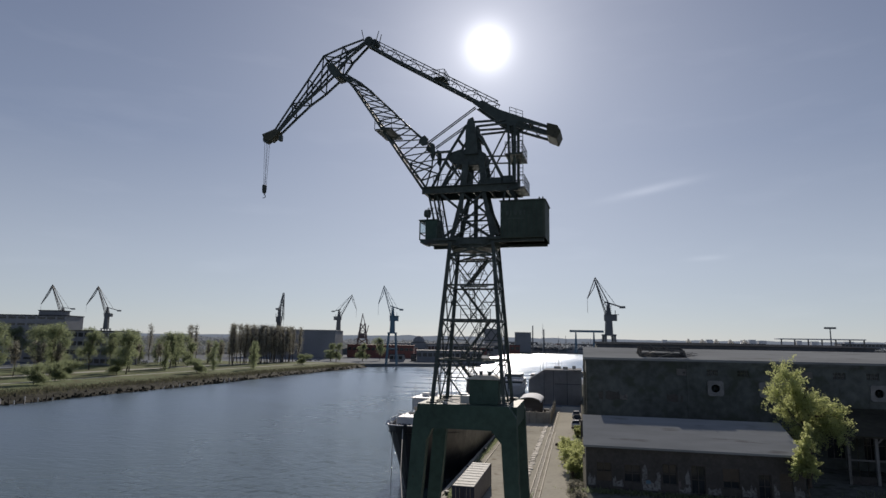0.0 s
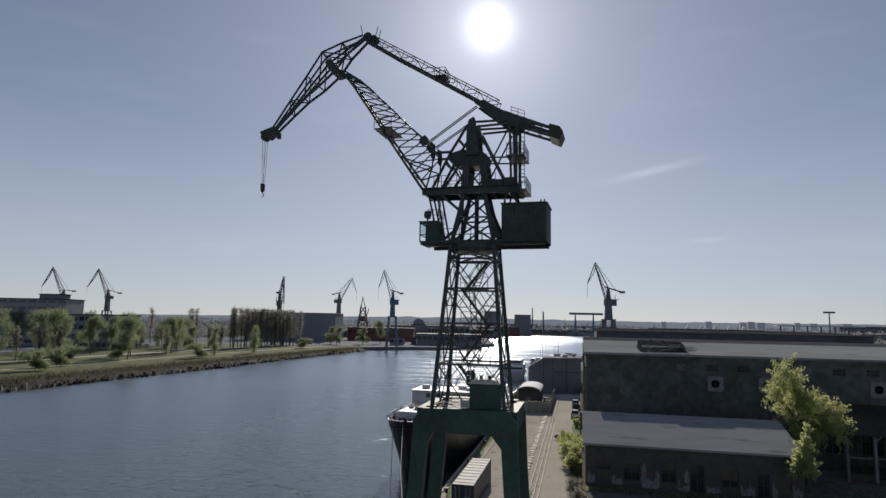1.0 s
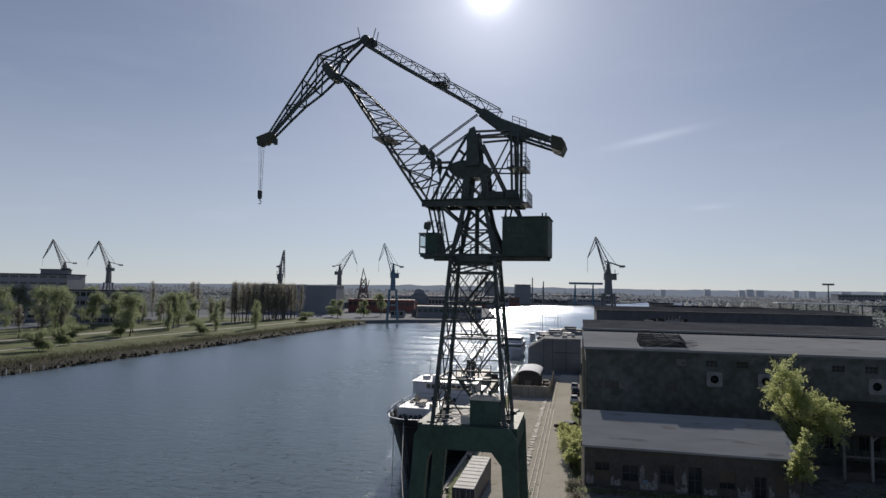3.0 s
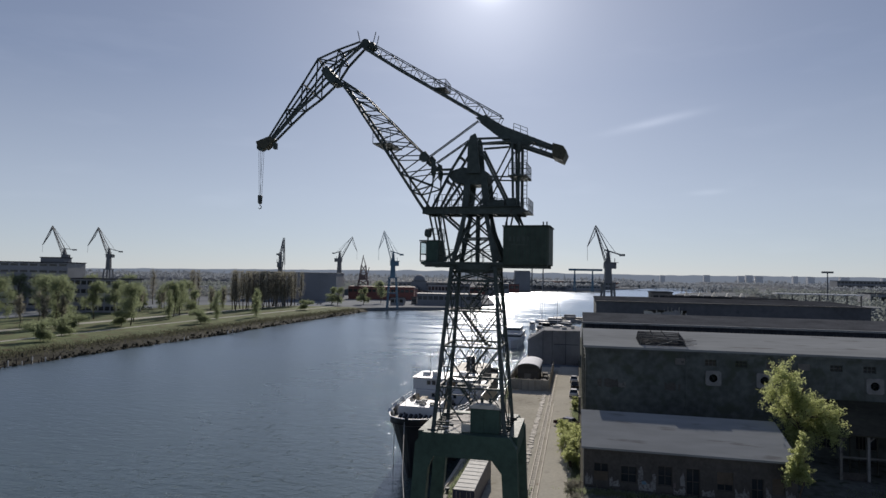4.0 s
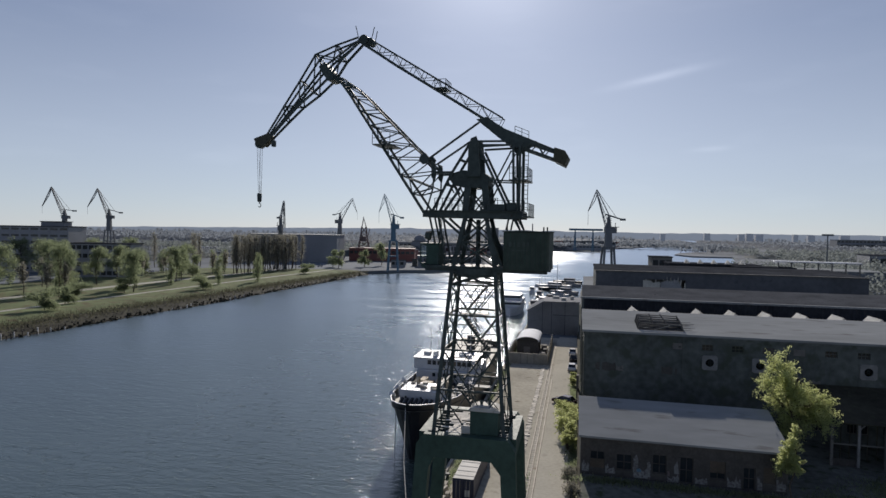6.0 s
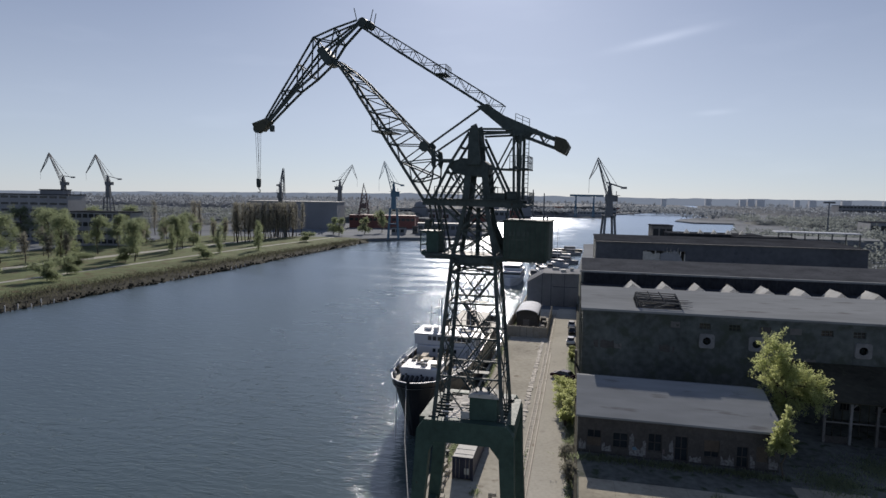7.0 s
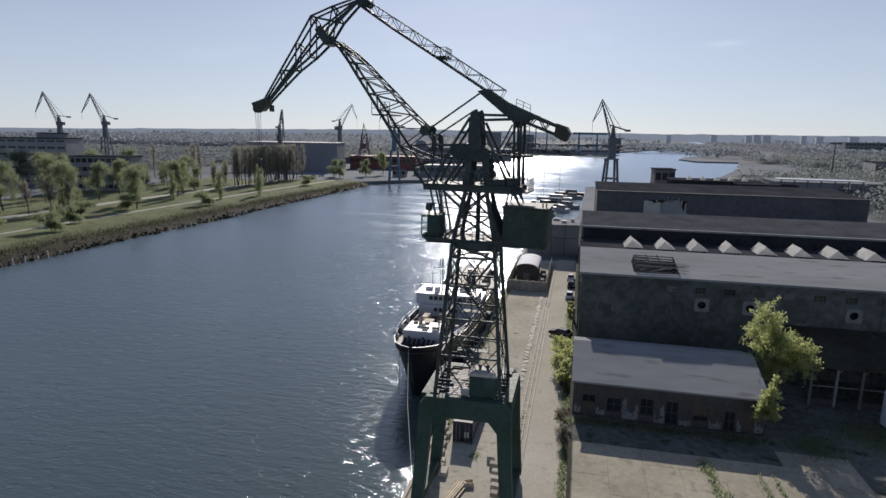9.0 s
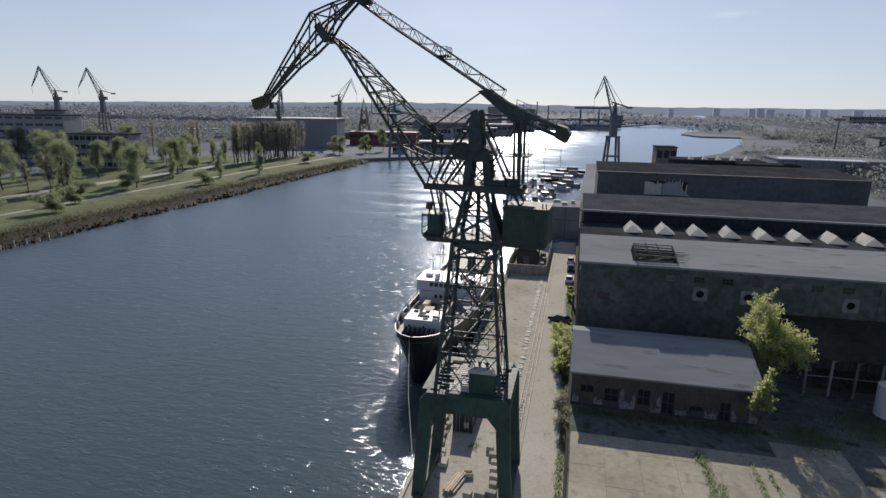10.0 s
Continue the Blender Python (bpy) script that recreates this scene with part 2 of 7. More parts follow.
M = {
    "green": material("crane_green_paint", (0.044, 0.075, 0.06), 0.6, 0.0, 0.35, 2.0, 0.4, 0.2, (0.045, 0.03, 0.02), 0.66, spec=0.15),
    "housegreen": material("faded_house_paint", (0.05, 0.066, 0.054), 0.65, 0.0, 0.35, 2.0, 0.4, 0.2, (0.05, 0.04, 0.03), 0.64, spec=0.12),
    "steel": material("dark_lattice_steel", (0.056, 0.07, 0.066), 0.6, 0.0, 0.4, 3.0, 0.5, 0.2, (0.05, 0.036, 0.028), 0.64, spec=0.12),
    "yellow": material("worn_yellow_paint", (0.06, 0.06, 0.042), 0.6, 0.0, 0.4, 3.0, 0.6, 0.2, (0.03, 0.03, 0.025), 0.55, spec=0.2),
    "planks": material("weathered_planks", (0.6, 0.57, 0.52), 0.8, 0.0, 0.3, 4.0, 0.8, 0.3, per_object=0.4),
    "paleroof": material("pale_sheet_roof", (0.42, 0.41, 0.37), 0.75, 0.0, 0.2, 2.0, 0.6, 0.2, (0.2, 0.18, 0.14), 0.6),
    "rope": material("steel_rope", (0.05, 0.05, 0.05), 0.6, 0.6, 0.2),
    "glass": glass_material("window_glass", (0.75, 0.85, 0.85)),
    "darkglass": material("dark_window_glass", (0.02, 0.025, 0.03), 0.12, 0.0, 0.3, 1.0, 0.5, 0.0),
    "quay": material("quay_concrete", (0.4, 0.377, 0.315), 0.9, 0.0, 0.25, 1.5, 0.12, 0.3, (0.22, 0.19, 0.15), 0.6, spec=0.0),
    "road": material("road_surface", (0.42, 0.397, 0.335), 0.9, 0.0, 0.2, 2.5, 0.1, 0.25, (0.33, 0.31, 0.265), 0.6, spec=0.0),
    "slab": material("yard_slabs", (0.325, 0.298, 0.232), 0.9, 0.0, 0.25, 2.0, 0.15, 0.3, (0.25, 0.225, 0.18), 0.57, per_object=0.1, spec=0.0),
    "soil": material("dark_bank_soil", (0.04, 0.038, 0.028), 0.95, 0.0, 0.5, 1.2, 0.2, 0.6, (0.06, 0.062, 0.04), 0.58, spec=0.1),
    "grass": material("spring_grass", (0.13, 0.152, 0.078), 0.95, 0.0, 0.5, 2.0, 0.05, 0.5, (0.115, 0.1, 0.06), 0.52, spec=0.05),
    # bluish base colour stands in for haze over the far land
    "plain": material("haze_tinted_plain", (0.145, 0.16, 0.175), 0.95, 0.0, 0.5, 0.03, 0.006, 0.0, (0.2, 0.2, 0.18), 0.6, spec=0.05),
    "path": material("gravel_path", (0.29, 0.285, 0.235), 0.9, 0.0, 0.3, 2.0, 0.12, 0.3, (0.2, 0.2, 0.13), 0.54),
    "brick": material("sooty_brick", (0.09, 0.1, 0.094), 0.95, 0.0, 0.6, 1.2, 0.1, 0.4, (0.07, 0.08, 0.066), 0.53, spec=0.1),
    "shedbrick": material("brown_shed_brick", (0.08, 0.075, 0.07), 0.95, 0.0, 0.4, 3.0, 0.2, 0.4, (0.07, 0.066, 0.062), 0.58, spec=0.1),
    "whitewash": material("flaking_wall_paint", (0.2, 0.2, 0.195), 0.9, 0.0, 0.5, 5.0, 0.8, 0.3, (0.1, 0.09, 0.085), 0.5, spec=0.1),
    # also paints the far town blocks pale, in place of haze
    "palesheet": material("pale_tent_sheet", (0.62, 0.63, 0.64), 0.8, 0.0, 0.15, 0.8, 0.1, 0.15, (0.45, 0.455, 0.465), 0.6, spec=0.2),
    "duskysheet": leaf_material("dusky_tent_sheet", (0.34, 0.345, 0.36), (0.55, 0.56, 0.58)),
    "tentsheet": leaf_material("translucent_tent_sheet", (0.4, 0.41, 0.43), (0.5, 0.51, 0.53)),
    "brush": leaf_material("dry_brush", (0.055, 0.056, 0.043), (0.09, 0.09, 0.062)),
    "sett": material("pale_granite_sett", (0.44, 0.41, 0.355), 0.8, 0.0, 0.25, 3.0, 0.6, 0.3, per_object=0.5, spec=0.2),
    "render": material("grey_render", (0.15, 0.145, 0.135), 0.9, 0.0, 0.3, 1.5, 0.3, 0.2, (0.06, 0.058, 0.055), 0.58, spec=0.15),
    "felt": material("grey_roof_felt", (0.24, 0.25, 0.25), 0.95, 0.0, 0.18, 1.0, 0.15, 0.2, (0.14, 0.135, 0.13), 0.6, stretch=(0.25, 1, 1), spec=0.0),
    "darkroof": material("dark_tarred_roof", (0.045, 0.048, 0.054), 0.95, 0.0, 0.45, 1.0, 0.15, 0.3, (0.045, 0.042, 0.038), 0.6, spec=0.0),
    "sheet": material("dark_corrugated_sheet", (0.034, 0.037, 0.043), 0.9, 0.0, 0.35, 1.0, 0.2, 0.5, ribs=(0, 1.4, 2.0), spec=0.0),
    "fibre": leaf_material("white_translucent_panel", (0.72, 0.72, 0.69), (0.8, 0.79, 0.75)),
    "hull": material("black_hull_paint", (0.012, 0.013, 0.016), 0.4, 0.0, 0.4, 1.0, 0.2, 0.15, (0.06, 0.035, 0.025), 0.66),
    "white": material("white_ship_paint", (0.48, 0.49, 0.51), 0.45, 0.0, 0.12, 1.5, 0.3, 0.1, (0.45, 0.36, 0.28), 0.68),
    "deckgreen": material("ship_deck_paint", (0.2, 0.19, 0.15), 0.7, 0.0, 0.35, 1.5, 0.4, 0.2),
    "navy": material("navy_container_paint", (0.018, 0.022, 0.045), 0.5, 0.0, 0.3, 1.5, 0.4, 0.4, ribs=(0, 3.5, 1.5)),
    "timber": material("pale_timber", (0.5, 0.42, 0.3), 0.8, 0.0, 0.25, 3.0, 0.8, 0.3, per_object=0.5),
    "stone": material("pale_concrete_block", (0.4, 0.37, 0.31), 0.9, 0.0, 0.25, 2.0, 0.6, 0.3, per_object=0.4, spec=0.15),
    "rail": material("worn_rail_steel", (0.3, 0.27, 0.23), 0.7, 0.2, 0.3, 3.0, 0.5, 0.1, spec=0.2),
    "bark": material("tree_bark", (0.075, 0.06, 0.045), 0.9, 0.0, 0.4, 6.0, 1.0, 0.5),
    "leaf": leaf_material("young_green_leaves", (0.24, 0.27, 0.13), (0.58, 0.62, 0.29)),
    "leaf_olive": leaf_material("olive_spring_leaves", (0.14, 0.165, 0.105), (0.29, 0.335, 0.195)),
    "leaf_grey": leaf_material("grey_budding_twigs", (0.2, 0.195, 0.17), (0.28, 0.272, 0.222)),
    # haze tint put into the base colours, bluer for the farther woods
    "woods": leaf_material("haze_tinted_woods", (0.23, 0.25, 0.275), (0.23, 0.253, 0.28)),
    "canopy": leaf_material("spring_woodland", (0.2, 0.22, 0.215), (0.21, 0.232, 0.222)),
    "brownroof": material("worn_felt_roof", (0.075, 0.079, 0.086), 0.95, 0.0, 0.35, 1.0, 0.2, 0.2, (0.045, 0.045, 0.048), 0.58, spec=0.0),
    "tarp": material("dark_tent_sheet", (0.095, 0.1, 0.112), 0.8, 0.0, 0.3, 0.6, 0.1, 0.1, (0.075, 0.08, 0.092), 0.6, spec=0.0),
    "ventframe": material("pale_vent_concrete", (0.21, 0.21, 0.205), 0.9, 0.0, 0.25, 2.0, 0.5, 0.2, (0.15, 0.145, 0.14), 0.6, spec=0.1),
    # dirt set darker in base colour to deepen the yard's shade
    "dirt": material("shade_darkened_yard_dirt", (0.125, 0.13, 0.115), 0.95, 0.0, 0.45, 1.2, 0.15, 0.4, (0.055, 0.068, 0.042), 0.55, spec=0.0),
    "letters": material("faded_letter_paint", (0.055, 0.075, 0.062), 0.7, 0.0, 0.3),
    "office": material("office_concrete", (0.26, 0.265, 0.275), 0.85, 0.0, 0.2, 1.0, 0.1, 0.1, spec=0.2),
    # base colour lifted to stand in for haze on the far halls
    "greyhall": material("grey_hall_sheet", (0.2, 0.21, 0.225), 0.8, 0.0, 0.2, 1.0, 0.05, 0.1, spec=0.2),
    "redhall": material("red_hall_sheet", (0.17, 0.065, 0.052), 0.7, 0.0, 0.25, 1.0, 0.05, 0.1),
    "farblue": material("blue_crane_paint", (0.1, 0.17, 0.23), 0.7, 0.0, 0.2, spec=0.2),
    "fargrey": material("grey_crane_paint", (0.13, 0.14, 0.15), 0.7, 0.0, 0.2, spec=0.2),
    # red greyed and lifted in base colour for haze at the far crane
    "farred": material("red_crane_paint", (0.12, 0.095, 0.093), 0.6, 0.0, 0.2),
    "carwhite": material("white_car_paint", (0.7, 0.7, 0.7), 0.2, 0.0, 0.05),
    "carblack": material("black_car_paint", (0.015, 0.015, 0.018), 0.15, 0.0, 0.1),
    "cardark": material("maroon_car_paint", (0.04, 0.015, 0.02), 0.18, 0.0, 0.1),
    "rubber": material("tyre_rubber", (0.02, 0.02, 0.02), 0.8),
    "water": water_material(),
}

# ---- building helpers ----
def bar(bm, a, b, w, d=None):
    """A straight steel member from a to b, w wide and d deep."""
    a, b = Vector(a), Vector(b)
    run = b - a
    if run.length < 1e-4:
        return
    z = run.normalized()
    ref = Vector((0, 0, 1)) if abs(z.z) < 0.95 else Vector((0, 1, 0))
    x = z.cross(ref).normalized() * (w / 2)
    y = z.cross(x).normalized() * ((d or w) / 2)
    lo = [bm.verts.new(a + i * x + j * y) for i, j in ((-1, -1), (1, -1), (1, 1), (-1, 1))]
    hi = [bm.verts.new(b + i * x + j * y) for i, j in ((-1, -1), (1, -1), (1, 1), (-1, 1))]
    bm.faces.new(lo[::-1])
    bm.faces.new(hi)
    for i in range(4):
        bm.faces.new((lo[i], lo[(i + 1) % 4], hi[(i + 1) % 4], hi[i]))


def slab(bm, x0, x1, y0, y1, z0, z1, m=None):
    vs = [bm.verts.new((x, y, z)) for z in (z0, z1) for x, y in ((x0, y0), (x1, y0), (x1, y1), (x0, y1))]
    for f in ((3, 2, 1, 0), (4, 5, 6, 7), (0, 1, 5, 4), (1, 2, 6, 5), (2, 3, 7, 6), (3, 0, 4, 7)):
        bm.faces.new([vs[i] for i in f])
    if m is not None:
        bmesh.ops.transform(bm, matrix=m, verts=vs)
    return vs


def prism(bm, outline, axis, a, b):
    """Extrude an outline of 2-D points between a and b along x, y or z."""
    def place(p, q):
        return {"x": (q, p[0], p[1]), "y": (p[0], q, p[1]), "z": (p[0], p[1], q)}[axis]
    lo = [bm.verts.new(place(p, a)) for p in outline]
    hi = [bm.verts.new(place(p, b)) for p in outline]
    bm.faces.new(lo)
    bm.faces.new(hi[::-1])
    n = len(outline)
    for i in range(n):
        bm.faces.new((lo[i], hi[i], hi[(i + 1) % n], lo[(i + 1) % n]))


def cut_up(bm):
    """Split faces with many corners, so that hollow outlines stay clean."""
    bm.normal_update()
    bmesh.ops.triangulate(bm, faces=[f for f in bm.faces if len(f.verts) > 4])


def tube(bm, a, b, r0, r1=None, n=10):
    a, b = Vector(a), Vector(b)
    r1 = r0 if r1 is None else r1
    z = (b - a).normalized()
    x = z.cross(Vector((0, 0, 1)) if abs(z.z) < 0.95 else Vector((0, 1, 0))).normalized()
    y = z.cross(x)
    lo = [bm.verts.new(a + r0 * (math.cos(k * 6.2832 / n) * x + math.sin(k * 6.2832 / n) * y)) for k in range(n)]
    hi = [bm.verts.new(b + r1 * (math.cos(k * 6.2832 / n) * x + math.sin(k * 6.2832 / n) * y)) for k in range(n)]
    bm.faces.new(lo[::-1])
    bm.faces.new(hi)
    for i in range(n):
        bm.faces.new((lo[i], lo[(i + 1) % n], hi[(i + 1) % n], hi[i]))


def finish(bm, name, mat, bevel=0.0):
    bm.normal_update()
    bmesh.ops.recalc_face_normals(bm, faces=bm.faces)
    if bevel:
        bmesh.ops.bevel(bm, geom=bm.edges[:], offset=bevel, segments=1, affect="EDGES", clamp_overlap=True)
    me = bpy.data.meshes.new(name)
    bm.to_mesh(me)
    bm.free()
    me.materials.append(M[mat])
    return me


def part(name, bm, mat, parent, label="", bevel=0.0):
    ob = new(name, finish(bm, name, mat, bevel))
    ob.parent = parent
    return tagged(ob, label)


def thing(name, label, category, at=(0, 0, 0), turn=0.0, group="", kind=""):
    ob = new(name)
    ob.matrix_world = pose(*at, 0, 0, turn)
    ob.empty_display_size = 0.3
    return tagged(ob, label, category, group, kind)


def solid(name, bm, mat, label, category, at=(0, 0, 0), turn=0.0, group="", kind="", bevel=0.0):
    ob = new(name, finish(bm, name, mat, bevel))
    ob.matrix_world = pose(*at, 0, 0, turn)
    return tagged(ob, label, category, group, kind)


def members(parent, name, mat, pairs, w, d=None):
    """Each member of a frame as a part of its own."""
    for a, b in pairs:
        bm = bmesh.new()
        bar(bm, a, b, w, d)
        part(name, bm, mat, parent)


def railing(parent, pts, mat="steel", height=1.05, gap=1.0, name="railing"):
    bm = bmesh.new()
    for a, b in zip(pts, pts[1:]):
        bar(bm, Vector(a) + Vector((0, 0, height)), Vector(b) + Vector((0, 0, height)), 0.045)
    top = part(name, bm, mat, parent)
    for a, b in zip(pts, pts[1:]):
        a, b = Vector(a), Vector(b)
        bm = bmesh.new()
        bar(bm, a + Vector((0, 0, height * 0.5)), b + Vector((0, 0, height * 0.5)), 0.04)
        part("mid_rail", bm, mat, top)
        n = max(1, round((b - a).length / gap))
        for i in range(n + 1):
            q = a.lerp(b, i / n)
            bm = bmesh.new()
            bar(bm, q, q + Vector((0, 0, height)), 0.05)
            part("rail_post", bm, mat, top)
    return top


def ladder(parent, a, b, mat="steel", width=0.5):
    a, b = Vector(a), Vector(b)
    side = Vector((0, 1, 0)) * width / 2 if abs((b - a).x) > abs((b - a).y) else Vector((1, 0, 0)) * width / 2
    bm = bmesh.new()
    bar(bm, a - side, b - side, 0.06)
    bar(bm, a + side, b + side, 0.06)
    n = int((b - a).length / 0.35)
    for i in range(1, n):
        p = a.lerp(b, i / n)
        bar(bm, p - side, p + side, 0.045)
    return part("ladder", bm, mat, parent)

# ---- setting ----
def sheet(name, pts, mat, label, top=0.0, bottom=-5.0):
    bm = bmesh.new()
    prism(bm, pts, "z", bottom, top)
    cut_up(bm)
    return solid(name, bm, mat, label, name.split("_")[0], kind="structure")


bm = bmesh.new()
slab(bm, -4400, 4400, -1500, 4700, -9.0, -1.8)
solid("water", bm, "water", "blue-grey rippled river water glittering under a low sun", "water", kind="structure")

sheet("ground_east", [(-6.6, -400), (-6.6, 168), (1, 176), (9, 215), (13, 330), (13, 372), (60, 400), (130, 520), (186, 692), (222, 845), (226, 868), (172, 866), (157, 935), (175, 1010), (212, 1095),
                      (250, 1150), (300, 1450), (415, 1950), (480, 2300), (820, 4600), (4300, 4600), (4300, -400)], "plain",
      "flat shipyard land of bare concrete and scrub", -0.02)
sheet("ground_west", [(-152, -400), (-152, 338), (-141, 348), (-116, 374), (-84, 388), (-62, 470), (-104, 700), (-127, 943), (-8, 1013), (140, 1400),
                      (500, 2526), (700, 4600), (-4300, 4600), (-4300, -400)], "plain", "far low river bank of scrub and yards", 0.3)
sheet("quay", [(-6.4, -120), (-6.4, 118), (4.1, 118), (4.1, -120)], "quay", "worn concrete quay apron with stains", 0.0, -1.0)
sheet("road", [(4.1, -120), (4.1, 120), (9.0, 120), (9.0, -120)], "road", "pale dusty quay road of worn concrete", 0.004, -1.0)
bm = bmesh.new()
slab(bm, -6.75, -6.35, -120, 168, -3.5, 0.22)
solid("quay_edge", bm, "stone", "pale concrete coping along the quay edge", "kerb", kind="structure", bevel=0.04)

# the shore swings in and out along the far side
SHORE_Y = (78, 95, 119, 147, 173, 226, 258, 326, 346)
SHORE_X = (3.9, 5.0, 5.9, 7.2, 8.6, 7.9, 9.0, 9.7, 11.0)
LAND_Y = (60, 101, 134, 181, 250, 312, 346)
LAND_X = (0.0, 0.5, 1.4, 2.6, 6.0, 11.0, 13.0)


def shore(x, y):
    """How far the bank at x swings towards the river at y."""
    k = min(max((-144 - x) / 15, 0.0), 1.0)
    return (1 - k) * float(np.interp(y, SHORE_Y, SHORE_X)) + k * float(np.interp(y, LAND_Y, LAND_X))


# bank of the far side: an uneven slope from the water to the grass
def bank(name, stations, mat, label, y0=-300, y1=346, step=4.0, rough=0.8):
    bm = bmesh.new()
    rows = []
    n = int((y1 - y0) / step)
    for i in range(n + 1):
        y = y0 + (y1 - y0) * i / n
        row = []
        for k, (x, z, wob) in enumerate(stations):
            q = Vector((x * 0.13, y * 0.09, 0))
            x = x + shore(x, y)
            row.append(bm.verts.new((x + wob * noise.noise(q), y, z + rough * 0.4 * wob * noise.noise(q + Vector((7, 3, 1))))))
        rows.append(row)
    for a, b in zip(rows, rows[1:]):
        for k in range(len(stations) - 1):
            bm.faces.new((a[k], a[k + 1], b[k + 1], b[k]))
    return solid(name, bm, mat, label, "bank", kind="structure")


bank("bank_slope", [(-142.8, -3.2, 1.0), (-145, -1.6, 1.4), (-149, -0.6, 1.2), (-152, 0.2, 0.8), (-154.5, 0.42, 0.8)], "soil",
     "dark muddy river bank with brush and old stone")
bank("grass_verge", [(-152.5, 0.26, 0.8), (-157, 0.74, 0.7), (-165, 1.0, 0.3), (-172.5, 0.9, 0.1)], "grass", "strip of rough spring grass along the bank")
bank("path", [(-172.4, 0.93, 0.1), (-175.2, 0.93, 0.1)], "path", "pale gravel path along the far bank")
bank("grass_meadow", [(-175.1, 0.9, 0.1), (-190, 0.75, 0.5), (-204, 0.7, 0.5)], "grass", "worn meadow behind the path")
bank("lane", [(-203.9, 0.72, 0.3), (-210, 0.72, 0.3)], "path", "pale lane between the trees", y1=330)
bank("grass_field", [(-209.9, 0.7, 0.3), (-230, 0.6, 0.5), (-262, 0.5, 0.5)], "grass", "trampled field before the works", y1=330)

# ---- harbour crane ----
CX, CY = -0.2, 2.1
SLEW = radians(-3.3)


def slewed(u, v, z):
    return Vector((u * math.cos(SLEW) - v * math.sin(SLEW), u * math.sin(SLEW) + v * math.cos(SLEW), z))


def build_crane():
    c = thing("harbour_crane", "dark green lattice harbour crane standing on a portal over the quay", "crane", (CX, CY, 0))
    S = slewed
    # portal: two plated frames with an arched opening, tied by side beams
    ox = -0.15
    frame_out = [(-4.95, 0.9), (-4.55, 6.0), (-4.2, 11.2), (-3.55, 12.1), (3.55, 12.1), (4.2, 11.2), (4.4, 6.0), (4.75, 0.9), (3.6, 0.9), (3.2, 6.0),
                 (3.0, 9.2), (2.2, 10.2), (-2.6, 10.2), (-3.1, 9.2), (-3.35, 6.0), (-3.85, 0.9)]
    for y0, y1 in ((-4.0, -3.1), (3.6, 4.5)):
        bm = bmesh.new()
        prism(bm, [(x + ox, z) for x, z in frame_out], "y", y0, y1)
        cut_up(bm)
        part("portal_frame", bm, "green", c, "green plated portal frame with rounded inner corners")
    for s in (-1, 1):
        bm = bmesh.new()
        slab(bm, s * 3.75 - 0.4 + ox, s * 3.75 + 0.4 + ox, -3.1, 3.6, 10.4, 12.0)
        part("side_beam", bm, "green", c)
        bm = bmesh.new()
        slab(bm, s * 4.3 - 0.35 + ox, s * 4.3 + 0.35 + ox, -4.6, 5.1, 0.85, 1.5)
        part("sill_beam", bm, "green", c)
        for y in (-3.9, -2.6, 3.3, 4.6):
            bm = bmesh.new()
            tube(bm, (s * 4.3 - 0.12 + ox, y, 0.46), (s * 4.3 + 0.12 + ox, y, 0.46), 0.36, n=16)
            bogie = part("wheel", bm, "rail", c)
            bm = bmesh.new()
            prism(bm, [(y - 0.55, 0.42), (y - 0.4, 0.88), (y + 0.4, 0.88), (y + 0.55, 0.42)], "x", s * 4.3 + 0.14 + ox, s * 4.3 + 0.26 + ox)
            part("bogie_cheek", bm, "green", bogie)
    # portal deck: joists and loose boards between the tower's feet
    for i in range(9):
        y = -3.0 + i * 0.8
        bm = bmesh.new()
        slab(bm, -3.3 + ox, 3.3 + ox, y, y + 0.14, 11.75, 12.02)
        part("joist", bm, "steel", c)
    rng = random.Random(5)
    for i in range(16):
        y = -2.9 + i * 0.38
        x0 = -2.4 + rng.uniform(-0.3, 0.8)
        bm = bmesh.new()
        slab(bm, x0, x0 + rng.uniform(1.2, 2.3), y, y + 0.24, 12.03, 12.09)
        part("board", bm, "planks", c)
    for x, y, w in ((0.6, 1.5, 2.2), (1.0, 2.6, 1.6), (-2.2, 0.4, 0.7)):
        bm = bmesh.new()
        slab(bm, x, x + w, y, y + 0.9, 12.1, 12.16)
        part("hatch_cover", bm, "planks", c)
    bm = bmesh.new()
    slab(bm, -0.65, 0.15, -3.05, -2.95, 12.12, 12.75)
    part("notice_board", bm, "paleroof", c, "blank pale board on the portal")
    # switch cabin on the portal
    bm = bmesh.new()
    slab(bm, 0.1, 2.5, -3.1, -1.3, 12.1, 14.1)
    cabin = part("switch_cabin", bm, "green", c, "green sheet-metal switch cabin", bevel=0.05)
    bm = bmesh.new()
    prism(bm, [(0.0, 14.1), (0.0, 14.2), (0.5, 14.42), (2.1, 14.42), (2.6, 14.2), (2.6, 14.1)], "y", -3.2, -1.2)
    roof = part("cabin_roof", bm, "paleroof", c, "pale cabin roof with two vents")
    for x in (0.9, 1.6):
        bm = bmesh.new()
        tube(bm, (x, -2.0, 14.42), (x, -2.0, 14.65), 0.13, n=10)
        tube(bm, (x, -2.0, 14.65), (x, -2.0, 14.72), 0.2, n=10)
        part("roof_vent", bm, "steel", roof)
    bm = bmesh.new()
    slab(bm, 0.5, 1.2, -3.14, -3.1, 12.15, 13.9)
    part("cabin_door", bm, "green", cabin)

    # tower
    levels = (12.1, 15.6, 19.0, 22.0, 24.6, 25.7)

